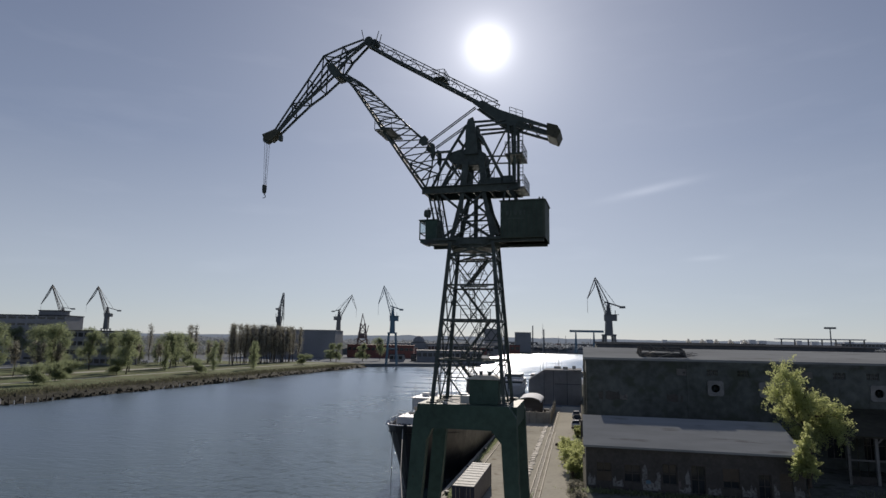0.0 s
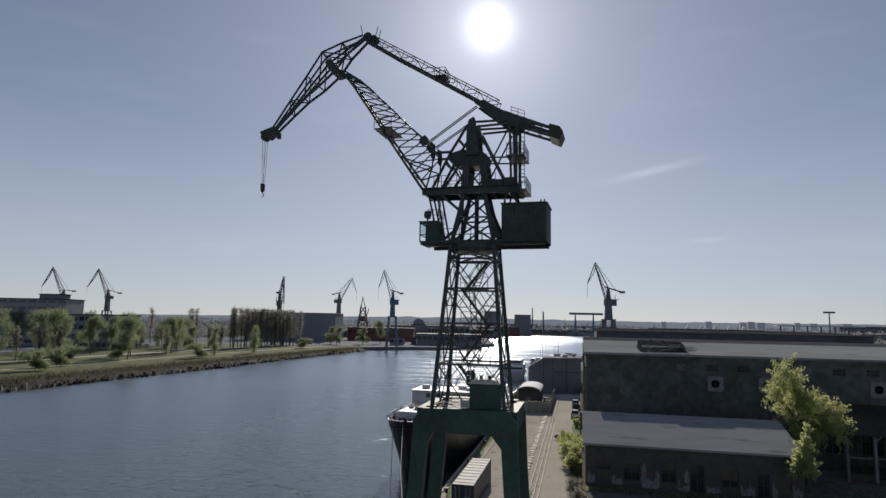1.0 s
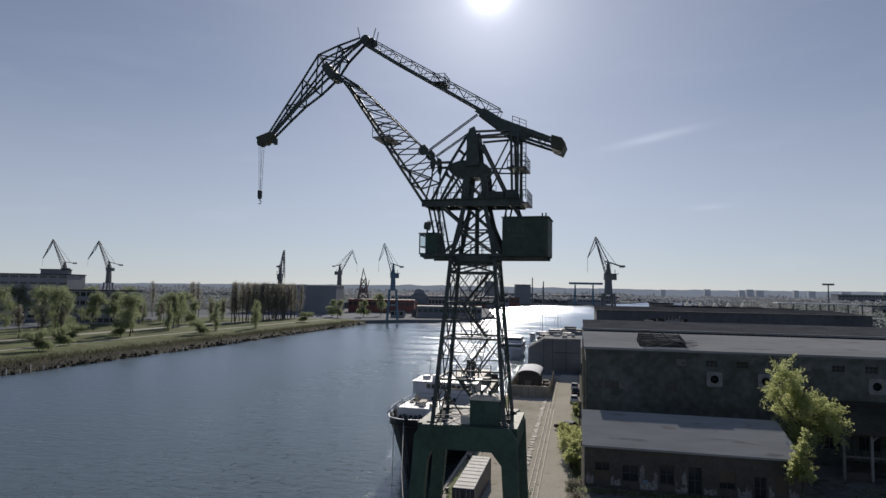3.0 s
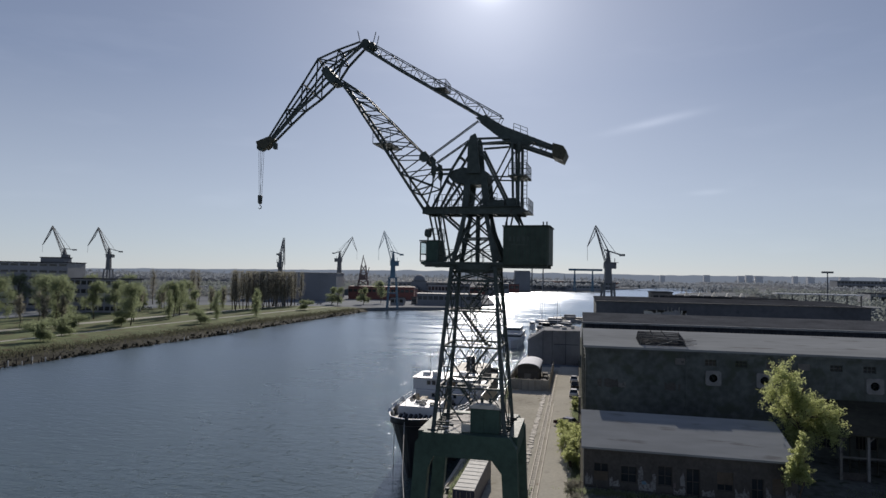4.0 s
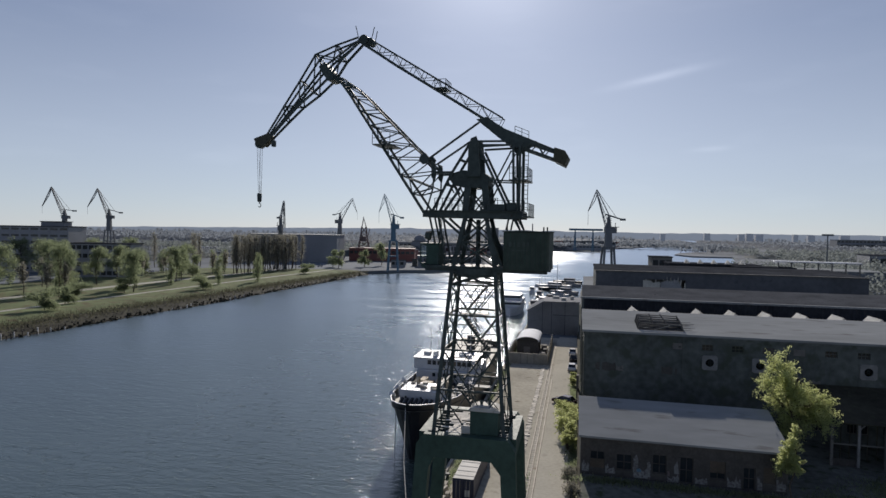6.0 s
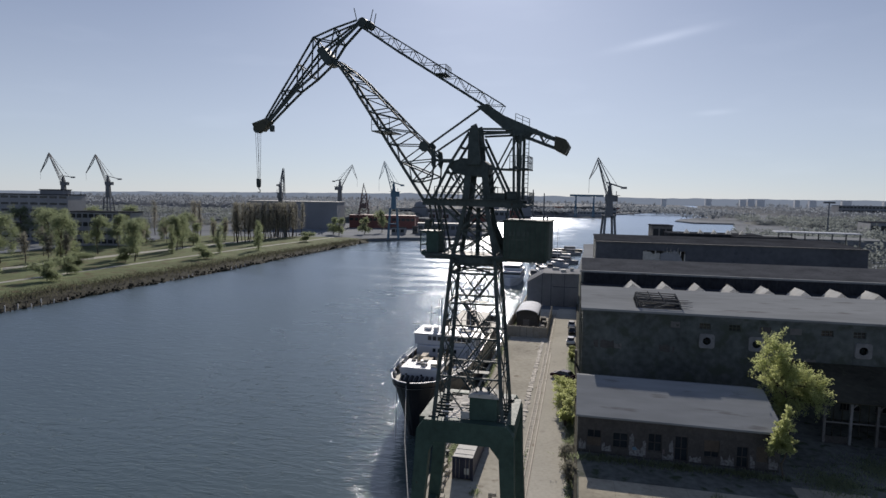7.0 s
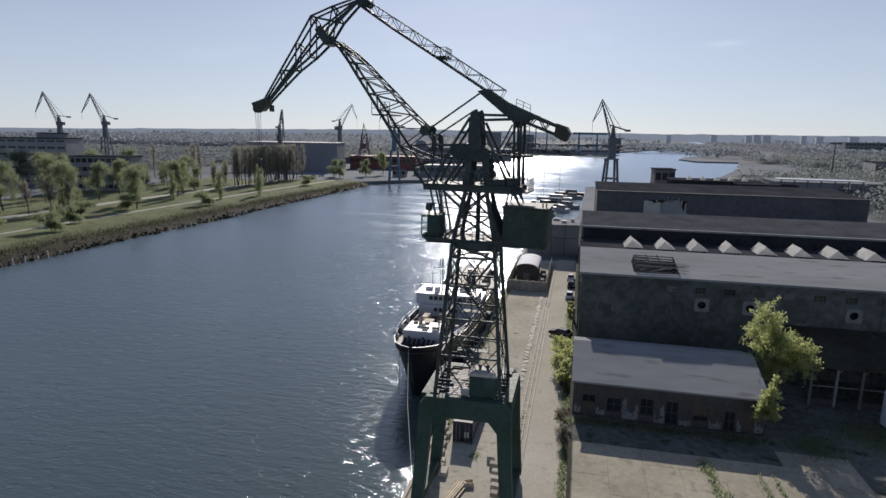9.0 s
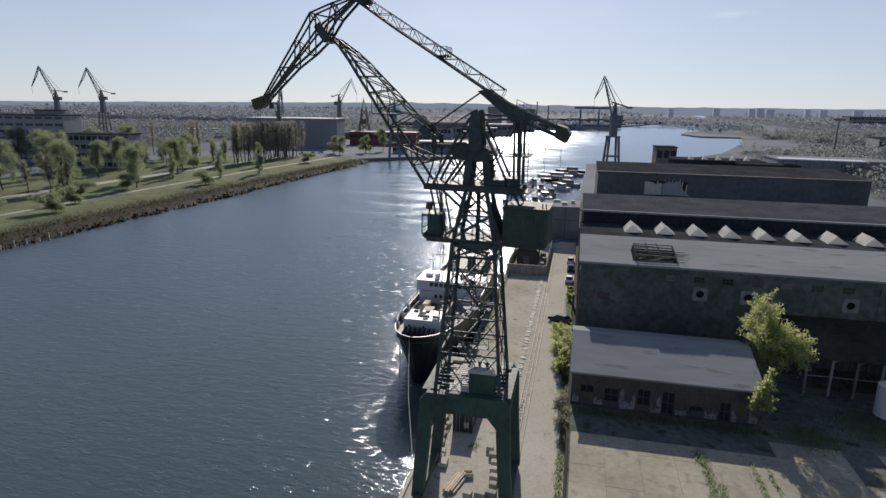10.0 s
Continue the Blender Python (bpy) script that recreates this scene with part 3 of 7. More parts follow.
    def half(z):
        return 3.0 + (1.9 - 3.0) * (z - 12.1) / 13.6

    def corner(sx, sy, z):
        return Vector((sx * half(z) + ox * 0.5, sy * half(z) + 0.1, z))
    signs = ((-1, -1), (1, -1), (1, 1), (-1, 1))
    for sx, sy in signs:
        bm = bmesh.new()
        bar(bm, corner(sx, sy, 12.0), corner(sx, sy, 25.8), 0.3)
        leg = part("tower_leg", bm, "steel", c)
        bm = bmesh.new()
        p = corner(sx, sy, 12.1)
        slab(bm, p.x - 0.4, p.x + 0.4, p.y - 0.4, p.y + 0.4, 12.08, 12.2)
        part("foot_plate", bm, "steel", leg)
    for lo, hi in zip(levels, levels[1:]):
        for (ax, ay), (bx, by) in zip(signs, signs[1:] + signs[:1]):
            a0, b0, a1, b1 = corner(ax, ay, lo), corner(bx, by, lo), corner(ax, ay, hi), corner(bx, by, hi)
            if lo > 13:
                members(c, "tower_strut", "steel", [(a0, b0)], 0.16)
            if hi < 25:
                mid = (a0 + b0) / 2
                members(c, "tower_brace", "steel", [(a1, mid), (b1, mid)], 0.1)
            else:
                members(c, "tower_brace", "steel", [(a0, b1), (b0, a1)], 0.14)
            m0, m1 = (a0 * 3 + a1) / 4, (b0 * 3 + b1) / 4
            if hi < 23:
                members(c, "tower_brace", "steel", [((a0 + a1) / 2, (a1 + (a0 + b0) / 2) / 2), ((b0 + b1) / 2, (b1 + (a0 + b0) / 2) / 2)], 0.08)
    # lighter lacing between the main panels
    for lo, hi in zip(levels[:4], levels[1:5]):
        zm = (lo + hi) / 2
        for (ax, ay), (bx, by) in zip(signs, signs[1:] + signs[:1]):
            a0, b0, am, bm_, a1, b1 = (corner(q, w, z) for z in (lo, zm, hi) for q, w in ((ax, ay), (bx, by)))
            members(c, "tower_lacing", "steel", [(am, a1.lerp(b1, 0.25)), (bm_, b1.lerp(a1, 0.25)), (a1.lerp(b1, 0.5), am.lerp(bm_, 0.3)), (a1.lerp(b1, 0.5), am.lerp(bm_, 0.7))], 0.06)
    # stair flights zigzag up the inside
    for i, (lo, hi) in enumerate(zip(levels[:4], levels[1:5])):
        q = 1 if i % 2 else -1
        w = half(hi) * 0.5
        a, b = Vector((-q * w, 0.9 * q, lo + 0.1)), Vector((q * w, 0.9 * q, hi))
        bm = bmesh.new()
        for dy in (-0.35, 0.35):
            bar(bm, a + Vector((0, dy, 0)), b + Vector((0, dy, 0)), 0.06, 0.16)
            bar(bm, a + Vector((0, dy, 0.95)), b + Vector((0, dy, 0.95)), 0.04)
            for k in (0.15, 0.5, 0.85):
                e = a.lerp(b, k) + Vector((0, dy, 0))
                bar(bm, e, e + Vector((0, 0, 0.95)), 0.04)
        flight = part("stair_flight", bm, "steel", c)
        for k in range(1, 13):
            e = a.lerp(b, k / 13)
            bm = bmesh.new()
            slab(bm, e.x - 0.12, e.x + 0.12, e.y - 0.33, e.y + 0.33, e.z, e.z + 0.04)
            part("tread", bm, "rail", flight)
    for i, (lo, hi) in enumerate(zip(levels[:4], levels[1:5])):
        s = 1 if i % 2 else -1
        ladder(c, (0.2 * s - 0.1, 0.3 - 0.9 * s, lo), (0.5 * s + 0.2, 0.3 + 0.6 * s, hi))
        bm = bmesh.new()
        slab(bm, -half(hi) * 0.55, half(hi) * 0.55, 0.6 * s - 0.4, 0.6 * s + 0.4, hi - 0.05, hi)
        part("landing", bm, "steel", c)
        railing(c, [(-half(hi) * 0.55, 0.6 * s - 0.4, hi), (half(hi) * 0.55, 0.6 * s - 0.4, hi)])
    # slewing ring and lower platform
    bm = bmesh.new()
    tube(bm, (0, 0, 25.55), (0, 0, 26.0), 2.25, n=40)
    tube(bm, (0, 0, 25.3), (0, 0, 25.55), 2.0, n=40)
    part("slewing_ring", bm, "steel", c)
    bm = bmesh.new()
    prism(bm, [tuple(S(u, v, 0)[:2]) for u, v in ((-5.0, -0.9), (-3.2, -1.9), (2.6, -1.9), (6.4, -1.9), (6.4, 1.9), (-3.2, 1.9), (-5.0, 0.9))], "z", 26.0, 26.22)
    part("platform", bm, "steel", c, "steel platform of the slewing part")
    for v in (-1.5, 1.5):
        members(c, "platform_girder", "steel", [(S(-4.4, v, 25.95), S(6.3, v, 25.95))], 0.22, 0.4)
    railing(c, [S(-3.2, -1.85, 26.22), S(2.0, -1.85, 26.22)])
    railing(c, [S(-3.2, 1.85, 26.22), S(2.2, 1.85, 26.22)])
    # machinery house
    bm = bmesh.new()
    out = [(2.62, -2.0), (6.1, -2.0), (6.32, -1.92), (6.45, -1.7), (6.45, 1.7), (6.32, 1.92), (6.1, 2.0), (2.62, 2.0)]
    prism(bm, [tuple(S(u, v, 0)[:2]) for u, v in out], "z", 26.0, 29.25)
    house = part("machinery_house", bm, "housegreen", c, "dark green sheet-metal machinery house", bevel=0.04)
    bm = bmesh.new()
    prism(bm, [tuple(S(u * 1.0 + (0.08 if u > 4 else -0.08), v * 1.04, 0)[:2]) for u, v in out], "z", 29.25, 29.34)
    part("house_roof", bm, "housegreen", house)
    for i in range(9):
        u = 2.8 + i * 0.42
        bm = bmesh.new()
        bar(bm, S(u, -2.02, 26.1), S(u, -2.02, 29.2), 0.05, 0.03)
        part("wall_rib", bm, "green", house)
    for k, (u0, u1, z0, z1) in enumerate(((3.1, 3.35, 28.0, 28.4), (3.5, 3.62, 28.0, 28.4), (3.8, 4.1, 28.0, 28.4), (4.25, 4.5, 28.0, 28.4), (4.65, 4.8, 28.0, 28.4),
                                          (3.2, 4.7, 27.65, 27.75))):
        bm = bmesh.new()
        vs = slab(bm, u0, u1, -2.06, -2.04, z0, z1)
        for v in vs:
            v.co = S(*v.co)
        part("faded_lettering", bm, "letters", house, "faded lettering bars")
    for u, z in ((2.8, 29.4), (5.9, 29.4), (6.2, 29.4)):
        bm = bmesh.new()
        tube(bm, S(u, -1.2, z - 0.1), S(u, -1.2, z + 0.3), 0.06, n=8)
        part("vent_pipe", bm, "steel", house)
    # operator's cab
    bm = bmesh.new()
    prism(bm, [tuple(S(u, v, 0)[:2]) for u, v in ((-4.45, -0.95), (-3.35, -0.95), (-3.35, 0.95), (-4.45, 0.95))], "z", 26.22, 28.05)
    cab = part("operator_cab", bm, "green", c, "small green operator's cab with tall panes", bevel=0.04)
    for u, v in ((-5.05, -0.9), (-5.05, 0.9), (-4.45, -0.9), (-4.45, 0.9)):
        members(cab, "window_post", "green", [(S(u, v, 26.25), S(u, v, 28.0))], 0.09)
    for z in (26.3, 26.9, 27.95):
        for a, b in (((-5.05, -0.9), (-5.05, 0.9)), ((-5.05, -0.9), (-4.45, -0.9)), ((-5.05, 0.9), (-4.45, 0.9))):
            members(cab, "window_rail", "green", [(S(*a, z), S(*b, z))], 0.08)
    bm = bmesh.new()
    prism(bm, [tuple(S(u, v, 0)[:2]) for u, v in ((-5.15, -1.0), (-3.3, -1.0), (-3.3, 1.0), (-5.15, 1.0))], "z", 28.05, 28.15)
    part("cab_roof", bm, "green", cab)
    bm = bmesh.new()
    prism(bm, [(-5.05, 26.22), (-4.45, 26.22), (-4.45, 25.85), (-4.75, 25.9)], "y", -0.9, 0.9)
    part("cab_floor", bm, "green", cab)
    for v in (-0.9, 0.9):
        bm = bmesh.new()
        vs = slab(bm, -5.02, -4.48, v - 0.01, v + 0.01, 26.95, 27.9)
        for q in vs:
            q.co = S(*q.co)
        part("pane", bm, "glass", cab)
    bm = bmesh.new()
    tube(bm, S(-4.55, -0.4, 28.15), S(-4.55, -0.4, 28.55), 0.05, n=8)
    tube(bm, S(-4.75, -0.4, 28.85), S(-4.3, -0.4, 28.8), 0.34, 0.42, n=14)
    part("floodlight", bm, "steel", cab, "round floodlight on the cab roof")
    railing(c, [S(-4.3, -0.95, 28.15), S(-3.35, -0.95, 28.15), S(-3.35, 0.95, 28.15)], gap=0.5, name="cab_rail")
    # waist between the platforms
    for su, sv in signs:
        members(c, "waist_leg", "steel", [(S(su * 1.85, sv * 1.5, 26.2), S(su * 0.95, sv * 1.1, 30.4))], 0.34)
    for sv in (-1, 1):
        a = [S(-1.85, sv * 1.5, 26.2), S(1.85, sv * 1.5, 26.2), S(0.95, sv * 1.1, 30.4), S(-0.95, sv * 1.1, 30.4)]
        mid = [(a[0] + a[3]) / 2, (a[1] + a[2]) / 2]
        members(c, "waist_brace", "steel", [(a[0], mid[1]), (a[1], mid[0]), (mid[0], a[2]), (mid[1], a[3]), (mid[0], mid[1])], 0.14)
        members(c, "waist_brace", "steel", [(S(-0.9, sv * 1.2, 28.6), S(-3.0, sv * 1.2, 30.4)), (S(-1.6, sv * 1.4, 27.2), S(-2.8, sv * 1.2, 26.3)),
                                            (S(1.2, sv * 1.2, 29.2), S(2.4, sv * 1.5, 26.4)), (S(0.95, sv * 1.1, 30.3), S(2.1, sv * 1.5, 26.4))], 0.2)
        members(c, "cab_hanger", "steel", [(S(-4.3, sv * 0.8, 30.5), S(-3.75, sv * 0.8, 28.1)), (S(-3.5, sv * 0.8, 30.5), S(-2.7, sv * 0.9, 26.3))], 0.15)
        members(c, "house_hanger", "steel", [(S(2.9, sv * 1.2, 30.4), S(2.7, sv * 1.2, 29.4)), (S(3.3, sv * 1.2, 30.4), S(3.9, sv * 1.2, 29.4)), (S(3.9, sv * 1.2, 29.4), S(3.5, sv * 1.2, 30.4))], 0.14)
    for su in (-1, 1):
        a = [S(su * 1.85, -1.5, 26.2), S(su * 1.85, 1.5, 26.2), S(su * 0.95, 1.1, 30.4), S(su * 0.95, -1.1, 30.4)]
        members(c, "waist_brace", "steel", [(a[0], a[2]), (a[1], a[3])], 0.15)
    ladder(c, S(-3.5, -0.3, 28.1), S(-3.3, -0.3, 30.9))
    ladder(c, S(-3.0, 0.5, 26.2), S(-3.9, 0.5, 30.9))
    bm = bmesh.new()
    tube(bm, S(0, 0, 26.2), S(0, 0, 30.3), 0.2, n=16)
    part("king_post", bm, "steel", c)
    # upper deck
    for v in (-1.35, 1.35):
        members(c, "deck_girder", "steel", [(S(-4.75, v, 30.75), S(4.1, v, 30.65))], 0.24, 0.6)
    bm = bmesh.new()
    prism(bm, [tuple(S(u, v, 0)[:2]) for u, v in ((-4.6, -1.7), (4.0, -1.7), (4.0, 1.7), (-4.6, 1.7))], "z", 30.98, 31.05)
    part("upper_deck", bm, "steel", c)
    for u in (-4.5, -3.0, -1.5, 0.0, 1.5, 3.0, 4.0):
        members(c, "cross_beam", "steel", [(S(u, -1.35, 30.6), S(u, 1.35, 30.6))], 0.2, 0.3)
    railing(c, [S(-3.6, -1.65, 31.05), S(2.0, -1.65, 31.05)], gap=0.7)
    railing(c, [S(-3.6, 1.65, 31.05), S(3.8, 1.65, 31.05)], gap=0.7)
    bm = bmesh.new()
    prism(bm, [tuple(S(u, v, 0)[:2]) for u, v in ((3.7, -1.6), (4.7, -1.6), (4.7, 1.6), (3.7, 1.6))], "z", 30.5, 30.62)
    part("end_gallery", bm, "steel", c)
    railing(c, [S(3.7, -1.6, 30.62), S(4.65, -1.6, 30.62), S(4.65, 1.6, 30.62)], gap=0.5)
    bm = bmesh.new()
    vs = slab(bm, 1.0, 2.6, -1.5, 1.2, 31.05, 31.6)
    vs += slab(bm, 2.7, 3.6, -1.4, 1.0, 31.05, 31.75)
    for q in vs:
        q.co = S(*q.co)
    part("luffing_gear", bm, "steel", c, bevel=0.06)
    # luffing drive block and mast
    bm = bmesh.new()
    prism(bm, [(-2.5, 33.8), (-2.2, 34.35), (-1.3, 34.6), (0.5, 34.4), (1.1, 34.0), (1.0, 33.2), (0.3, 33.0), (-0.8, 33.0), (-2.1, 33.3)], "y", -1.0, 1.0)
    for q in bm.verts:
        q.co = S(*q.co)
    part("drive_block", bm, "steel", c, "heavy plated block in the middle of the mast", bevel=0.05)
    for sv in (-1, 1):
        v = sv * 1.1
        bm = bmesh.new()
        prism(bm, [(-0.75, 36.6), (-0.55, 37.3), (-0.1, 37.5), (0.05, 37.1), (0.15, 36.0), (0.35, 34.0), (-0.8, 34.0)], "y", v - 0.15, v + 0.15)
        for q in bm.verts:
            q.co = S(q.co.x, q.co.y, q.co.z)
        part("mast_head", bm, "steel", c)
        members(c, "mast_column", "steel", [(S(-0.75, v, 33.2), S(-0.95, v, 31.0)), (S(0.75, v, 33.2), S(0.95, v, 31.0))], 0.55, 0.3)
        members(c, "mast_leg", "steel", [(S(-0.7, v, 36.8), S(-2.2, v, 34.4)), (S(-2.2, v, 34.4), S(-4.0, v, 30.9)), (S(-1.4, v, 33.1), S(-2.9, v, 30.9)),
                                         (S(0.25, v, 36.4), S(2.9, v, 31.0))], 0.2)
        members(c, "mast_brace", "steel", [(S(0.4, v, 31.1), S(3.0, v, 36.2)), (S(-2.0, v, 33.2), S(-0.9, v, 31.1)), (S(-2.6, v, 33.6), S(-2.0, v, 32.6)),
                                           (S(1.0, v, 33.7), S(3.3, v, 33.6)), (S(1.3, v, 32.2), S(0.6, v, 31.0)), (S(-0.6, v, 31.1), S(0.6, v, 32.5)), (S(0.6, v, 31.1), S(-0.6, v, 32.5))], 0.12)
        members(c, "top_tie", "steel", [(S(0.0, v, 37.05), S(2.9, v, 37.0)), (S(0.2, v, 36.6), S(3.0, v, 36.7))], 0.17)
        members(c, "rear_post", "steel", [(S(3.15, v, 36.6), S(3.3, v, 31.0)), (S(3.75, v, 36.6), S(3.75, v, 31.0))], 0.2)
        members(c, "drive_rod", "steel", [(S(-4.1, v, 34.4), S(-2.2, v, 34.4))], 0.2)
    for z, u in ((33.3, -2.6), (35.5, -1.5), (35.6, 0.4), (33.8, 3.4), (36.5, 3.4)):
        members(c, "cross_beam", "steel", [(S(u, -1.1, z), S(u, 1.1, z))], 0.18)
    bm = bmesh.new()
    prism(bm, [tuple(S(u, v, 0)[:2]) for u, v in ((2.9, -1.6), (4.5, -1.6), (4.5, 1.6), (2.9, 1.6))], "z", 33.6, 33.7)
    part("gallery", bm, "steel", c)
    railing(c, [S(2.95, -1.55, 33.7), S(4.45, -1.55, 33.7), S(4.45, 1.55, 33.7), S(2.95, 1.55, 33.7)], gap=0.6)
    ladder(c, S(4.2, -1.0, 31.0), S(4.2, -1.0, 37.2))
    # main jib: two side trusses that close towards the head
    low = [(-4.5, 30.65), (-5.8, 32.5), (-7.0, 34.2), (-8.15, 35.85), (-9.2, 37.35), (-10.2, 38.8), (-11.2, 40.2), (-12.2, 41.65), (-13.2, 42.9), (-14.5, 43.8)]
    up = [(-3.9, 33.0), (-3.85, 34.5), (-4.75, 35.75), (-6.1, 36.95), (-7.2, 38.05), (-8.2, 39.05), (-9.4, 40.2), (-10.6, 41.4), (-11.7, 42.35), (-13.2, 43.35)]

    def wide(z):
        return 1.45 - 0.95 * (z - 30.6) / 13.2
    for sv in (-1, 1):
        L = [S(u, sv * wide(z), z) for u, z in low]
        U = [S(u, sv * wide(z), z) for u, z in up]
        members(c, "jib_lower_chord", "steel", list(zip(L, L[1:])), 0.21)
        members(c, "jib_upper_chord", "steel", list(zip([L[0]] + U + [L[-1]], U + [L[-1]])), 0.12)
        topc = c
        members(topc, "jib_lacing", "steel", [(L[i], U[i]) for i in range(1, 10)], 0.09)
        members(topc, "jib_lacing", "steel", [(L[i + 1], U[i]) for i in range(1, 9)], 0.09)
        members(topc, "jib_lacing", "steel", [(L[1], U[0]), (L[2], U[0])], 0.12)
    for i in range(1, 10):
        a, b = low[i], up[i]
        members(c, "jib_cross_tie", "steel", [(S(a[0], -wide(a[1]), a[1]), S(a[0], wide(a[1]), a[1])), (S(b[0], -wide(b[1]), b[1]), S(b[0], wide(b[1]), b[1]))], 0.12)
        if i < 9:
            a2, b2 = low[i + 1], up[i + 1]
            members(c, "jib_cross_tie", "steel", [(S(a[0], -wide(a[1]), a[1]), S(a2[0], wide(a2[1]), a2[1])), (S(b[0], wide(b[1]), b[1]), S(b2[0], -wide(b2[1]), b2[1]))], 0.09)
    for sv in (-1, 1):
        for outline in ([(-5.15, 35.95), (-4.7, 36.15), (-4.35, 35.75), (-4.55, 35.2), (-4.95, 35.15), (-5.3, 35.5)],
                        [(-4.2, 35.45), (-3.75, 35.2), (-3.65, 34.3), (-3.8, 33.6), (-4.1, 34.0), (-4.1, 34.8)]):
            bm = bmesh.new()
            prism(bm, outline, "y", sv * 1.1 - 0.06, sv * 1.1 + 0.06)
            for q in bm.verts:
                q.co = S(*q.co)
            part("jib_gusset", bm, "steel", c)
    bm = bmesh.new()
    prism(bm, [tuple(S(u, v, 0)[:2]) for u, v in ((-9.6, -1.6), (-7.9, -1.6), (-7.9, 1.6), (-9.6, 1.6))], "z", 36.9, 37.0)
    part("jib_platform", bm, "steel", c)
    railing(c, [S(-9.6, -1.6, 37.0), S(-7.9, -1.6, 37.0)], gap=0.8)
    # fly jib
    ft = [(-21.3, 38.4), (-19.4, 41.0), (-17.6, 43.4), (-15.95, 45.7), (-13.8, 46.45), (-11.7, 47.05)]
    fl = [(-20.9, 38.05), (-19.2, 39.65), (-17.7, 41.0), (-16.1, 42.1), (-14.4, 43.5), (-13.2, 45.1), (-11.4, 46.7)]

    def fw(u):
        return 0.22 + 0.5 * max(0.0, 1 - abs(u + 15.2) / 6.5)
    for sv in (-1, 1):
        T = [S(u, sv * fw(u) * 0.8, z) for u, z in ft]
        L = [S(u, sv * fw(u), z) for u, z in fl]
        bm = bmesh.new()
        for a, b in zip(T, T[1:]):
            bar(bm, a, b, 0.14)
        topc = part("fly_jib_top_chord", bm, "steel", c)
        members(c, "fly_jib_lower_chord", "steel", list(zip(L, L[1:])), 0.18)
        members(topc, "lacing", "steel", [(T[3], L[4]), (T[3], L[3]), (T[2], L[2]), (T[2], L[3]), (T[1], L[1]), (T[1], L[2]), (T[4], L[5]), (T[3], L[5]), (T[4], L[4])], 0.1)
        # inner chord of the head
        members(topc, "inner_chord", "steel", [(S(-21.0, 0, 38.3), S(-15.2, sv * 0.4, 44.5)), (S(-15.2, sv * 0.4, 44.5), S(-11.6, sv * 0.2, 46.9))], 0.15)
    for u, z in ft[1:5] + fl[1:6]:
        members(c, "fly_cross_tie", "steel", [(S(u, -fw(u), z), S(u, fw(u), z))], 0.1)
    bm = bmesh.new()
    prism(bm, [(-15.5, 44.5), (-14.9, 44.9), (-14.2, 44.0), (-13.9, 43.2), (-14.5, 43.1), (-15.1, 43.8)], "y", -0.8, 0.8)
    for q in bm.verts:
        q.co = S(*q.co)
    part("head_pivot", bm, "steel", c, bevel=0.04)
    bm = bmesh.new()
    prism(bm, [(-22.7, 38.0), (-21.1, 38.5), (-20.7, 38.15), (-21.0, 37.7), (-21.6, 37.2), (-22.4, 37.4)], "y", -0.42, 0.42)
    for q in bm.verts:
        q.co = S(*q.co)
    part("jib_nose", bm, "yellow", c, "worn yellow plated jib nose", bevel=0.04)
    bm = bmesh.new()
    tube(bm, S(-22.2, -0.3, 37.5), S(-22.2, 0.3, 37.5), 0.42, n=18)
    part("sheave", bm, "steel", c)
    bm = bmesh.new()
    slab(bm, -20.75, -20.45, 0.9, 1.3, 37.2, 37.8)
    part("lamp", bm, "steel", c)
    # apex sheaves and small masts
    bm = bmesh.new()
    tube(bm, S(-11.1, -0.5, 46.8), S(-11.1, 0.5, 46.8), 0.45, n=18)
    tube(bm, S(-10.5, -0.4, 46.6), S(-10.5, 0.4, 46.6), 0.35, n=16)
    part("apex_sheave", bm, "steel", c)
    members(c, "aerial", "steel", [(S(-11.7, -0.2, 47.0), S(-12.0, -0.2, 48.2)), (S(-10.6, 0.2, 46.9), S(-10.3, 0.2, 48.1)), (S(-10.2, 0.2, 46.7), S(-10.0, 0.2, 47.7))], 0.06)
    # tie beam with walkway rail
    tie_pts = [(-11.4, 46.6), (-8.0, 44.35), (-3.4, 41.5), (1.0, 38.75)]
    for sv in (-1, 1):
        P = [S(u, sv * 0.45, z) for u, z in tie_pts]
        bm = bmesh.new()
        for a, b in zip(P, P[1:]):
            bar(bm, a, b, 0.16, 0.2)
        tie = part("tie_chord", bm, "steel", c)
        Q = []
        for i in range(13):
            k = i / 12
            u = -10.6 + k * 12.4
            z = 46.1 - k * 7.6
            Q.append((S(u, sv * 0.45, z), S(u + 0.3, sv * 0.5, z + 0.62)))
        members(tie, "truss_post", "steel", Q, 0.045)
        members(tie, "truss_diagonal", "steel", [((Q[i][0], Q[i + 1][1]) if i % 2 else (Q[i][1], Q[i + 1][0])) for i in range(12)], 0.05)
        members(tie, "truss_top_chord", "steel", [(p[1], q[1]) for p, q in zip(Q, Q[1:])], 0.075)
    for i in range(22):
        k = i / 21
        a = Vector((-11.0 + k * 11.6, 46.3 - k * 7.4))
        members(c, "tread", "steel", [(S(a.x, -0.45, a.y), S(a.x, 0.45, a.y))], 0.09)
    bm = bmesh.new()
    prism(bm, [tuple(S(u, v, 0)[:2]) for u, v in ((-4.0, -0.9), (-3.0, -0.9), (-3.0, 0.9), (-4.0, 0.9))], "z", 41.85, 41.95)
    part("tie_platform", bm, "steel", c)
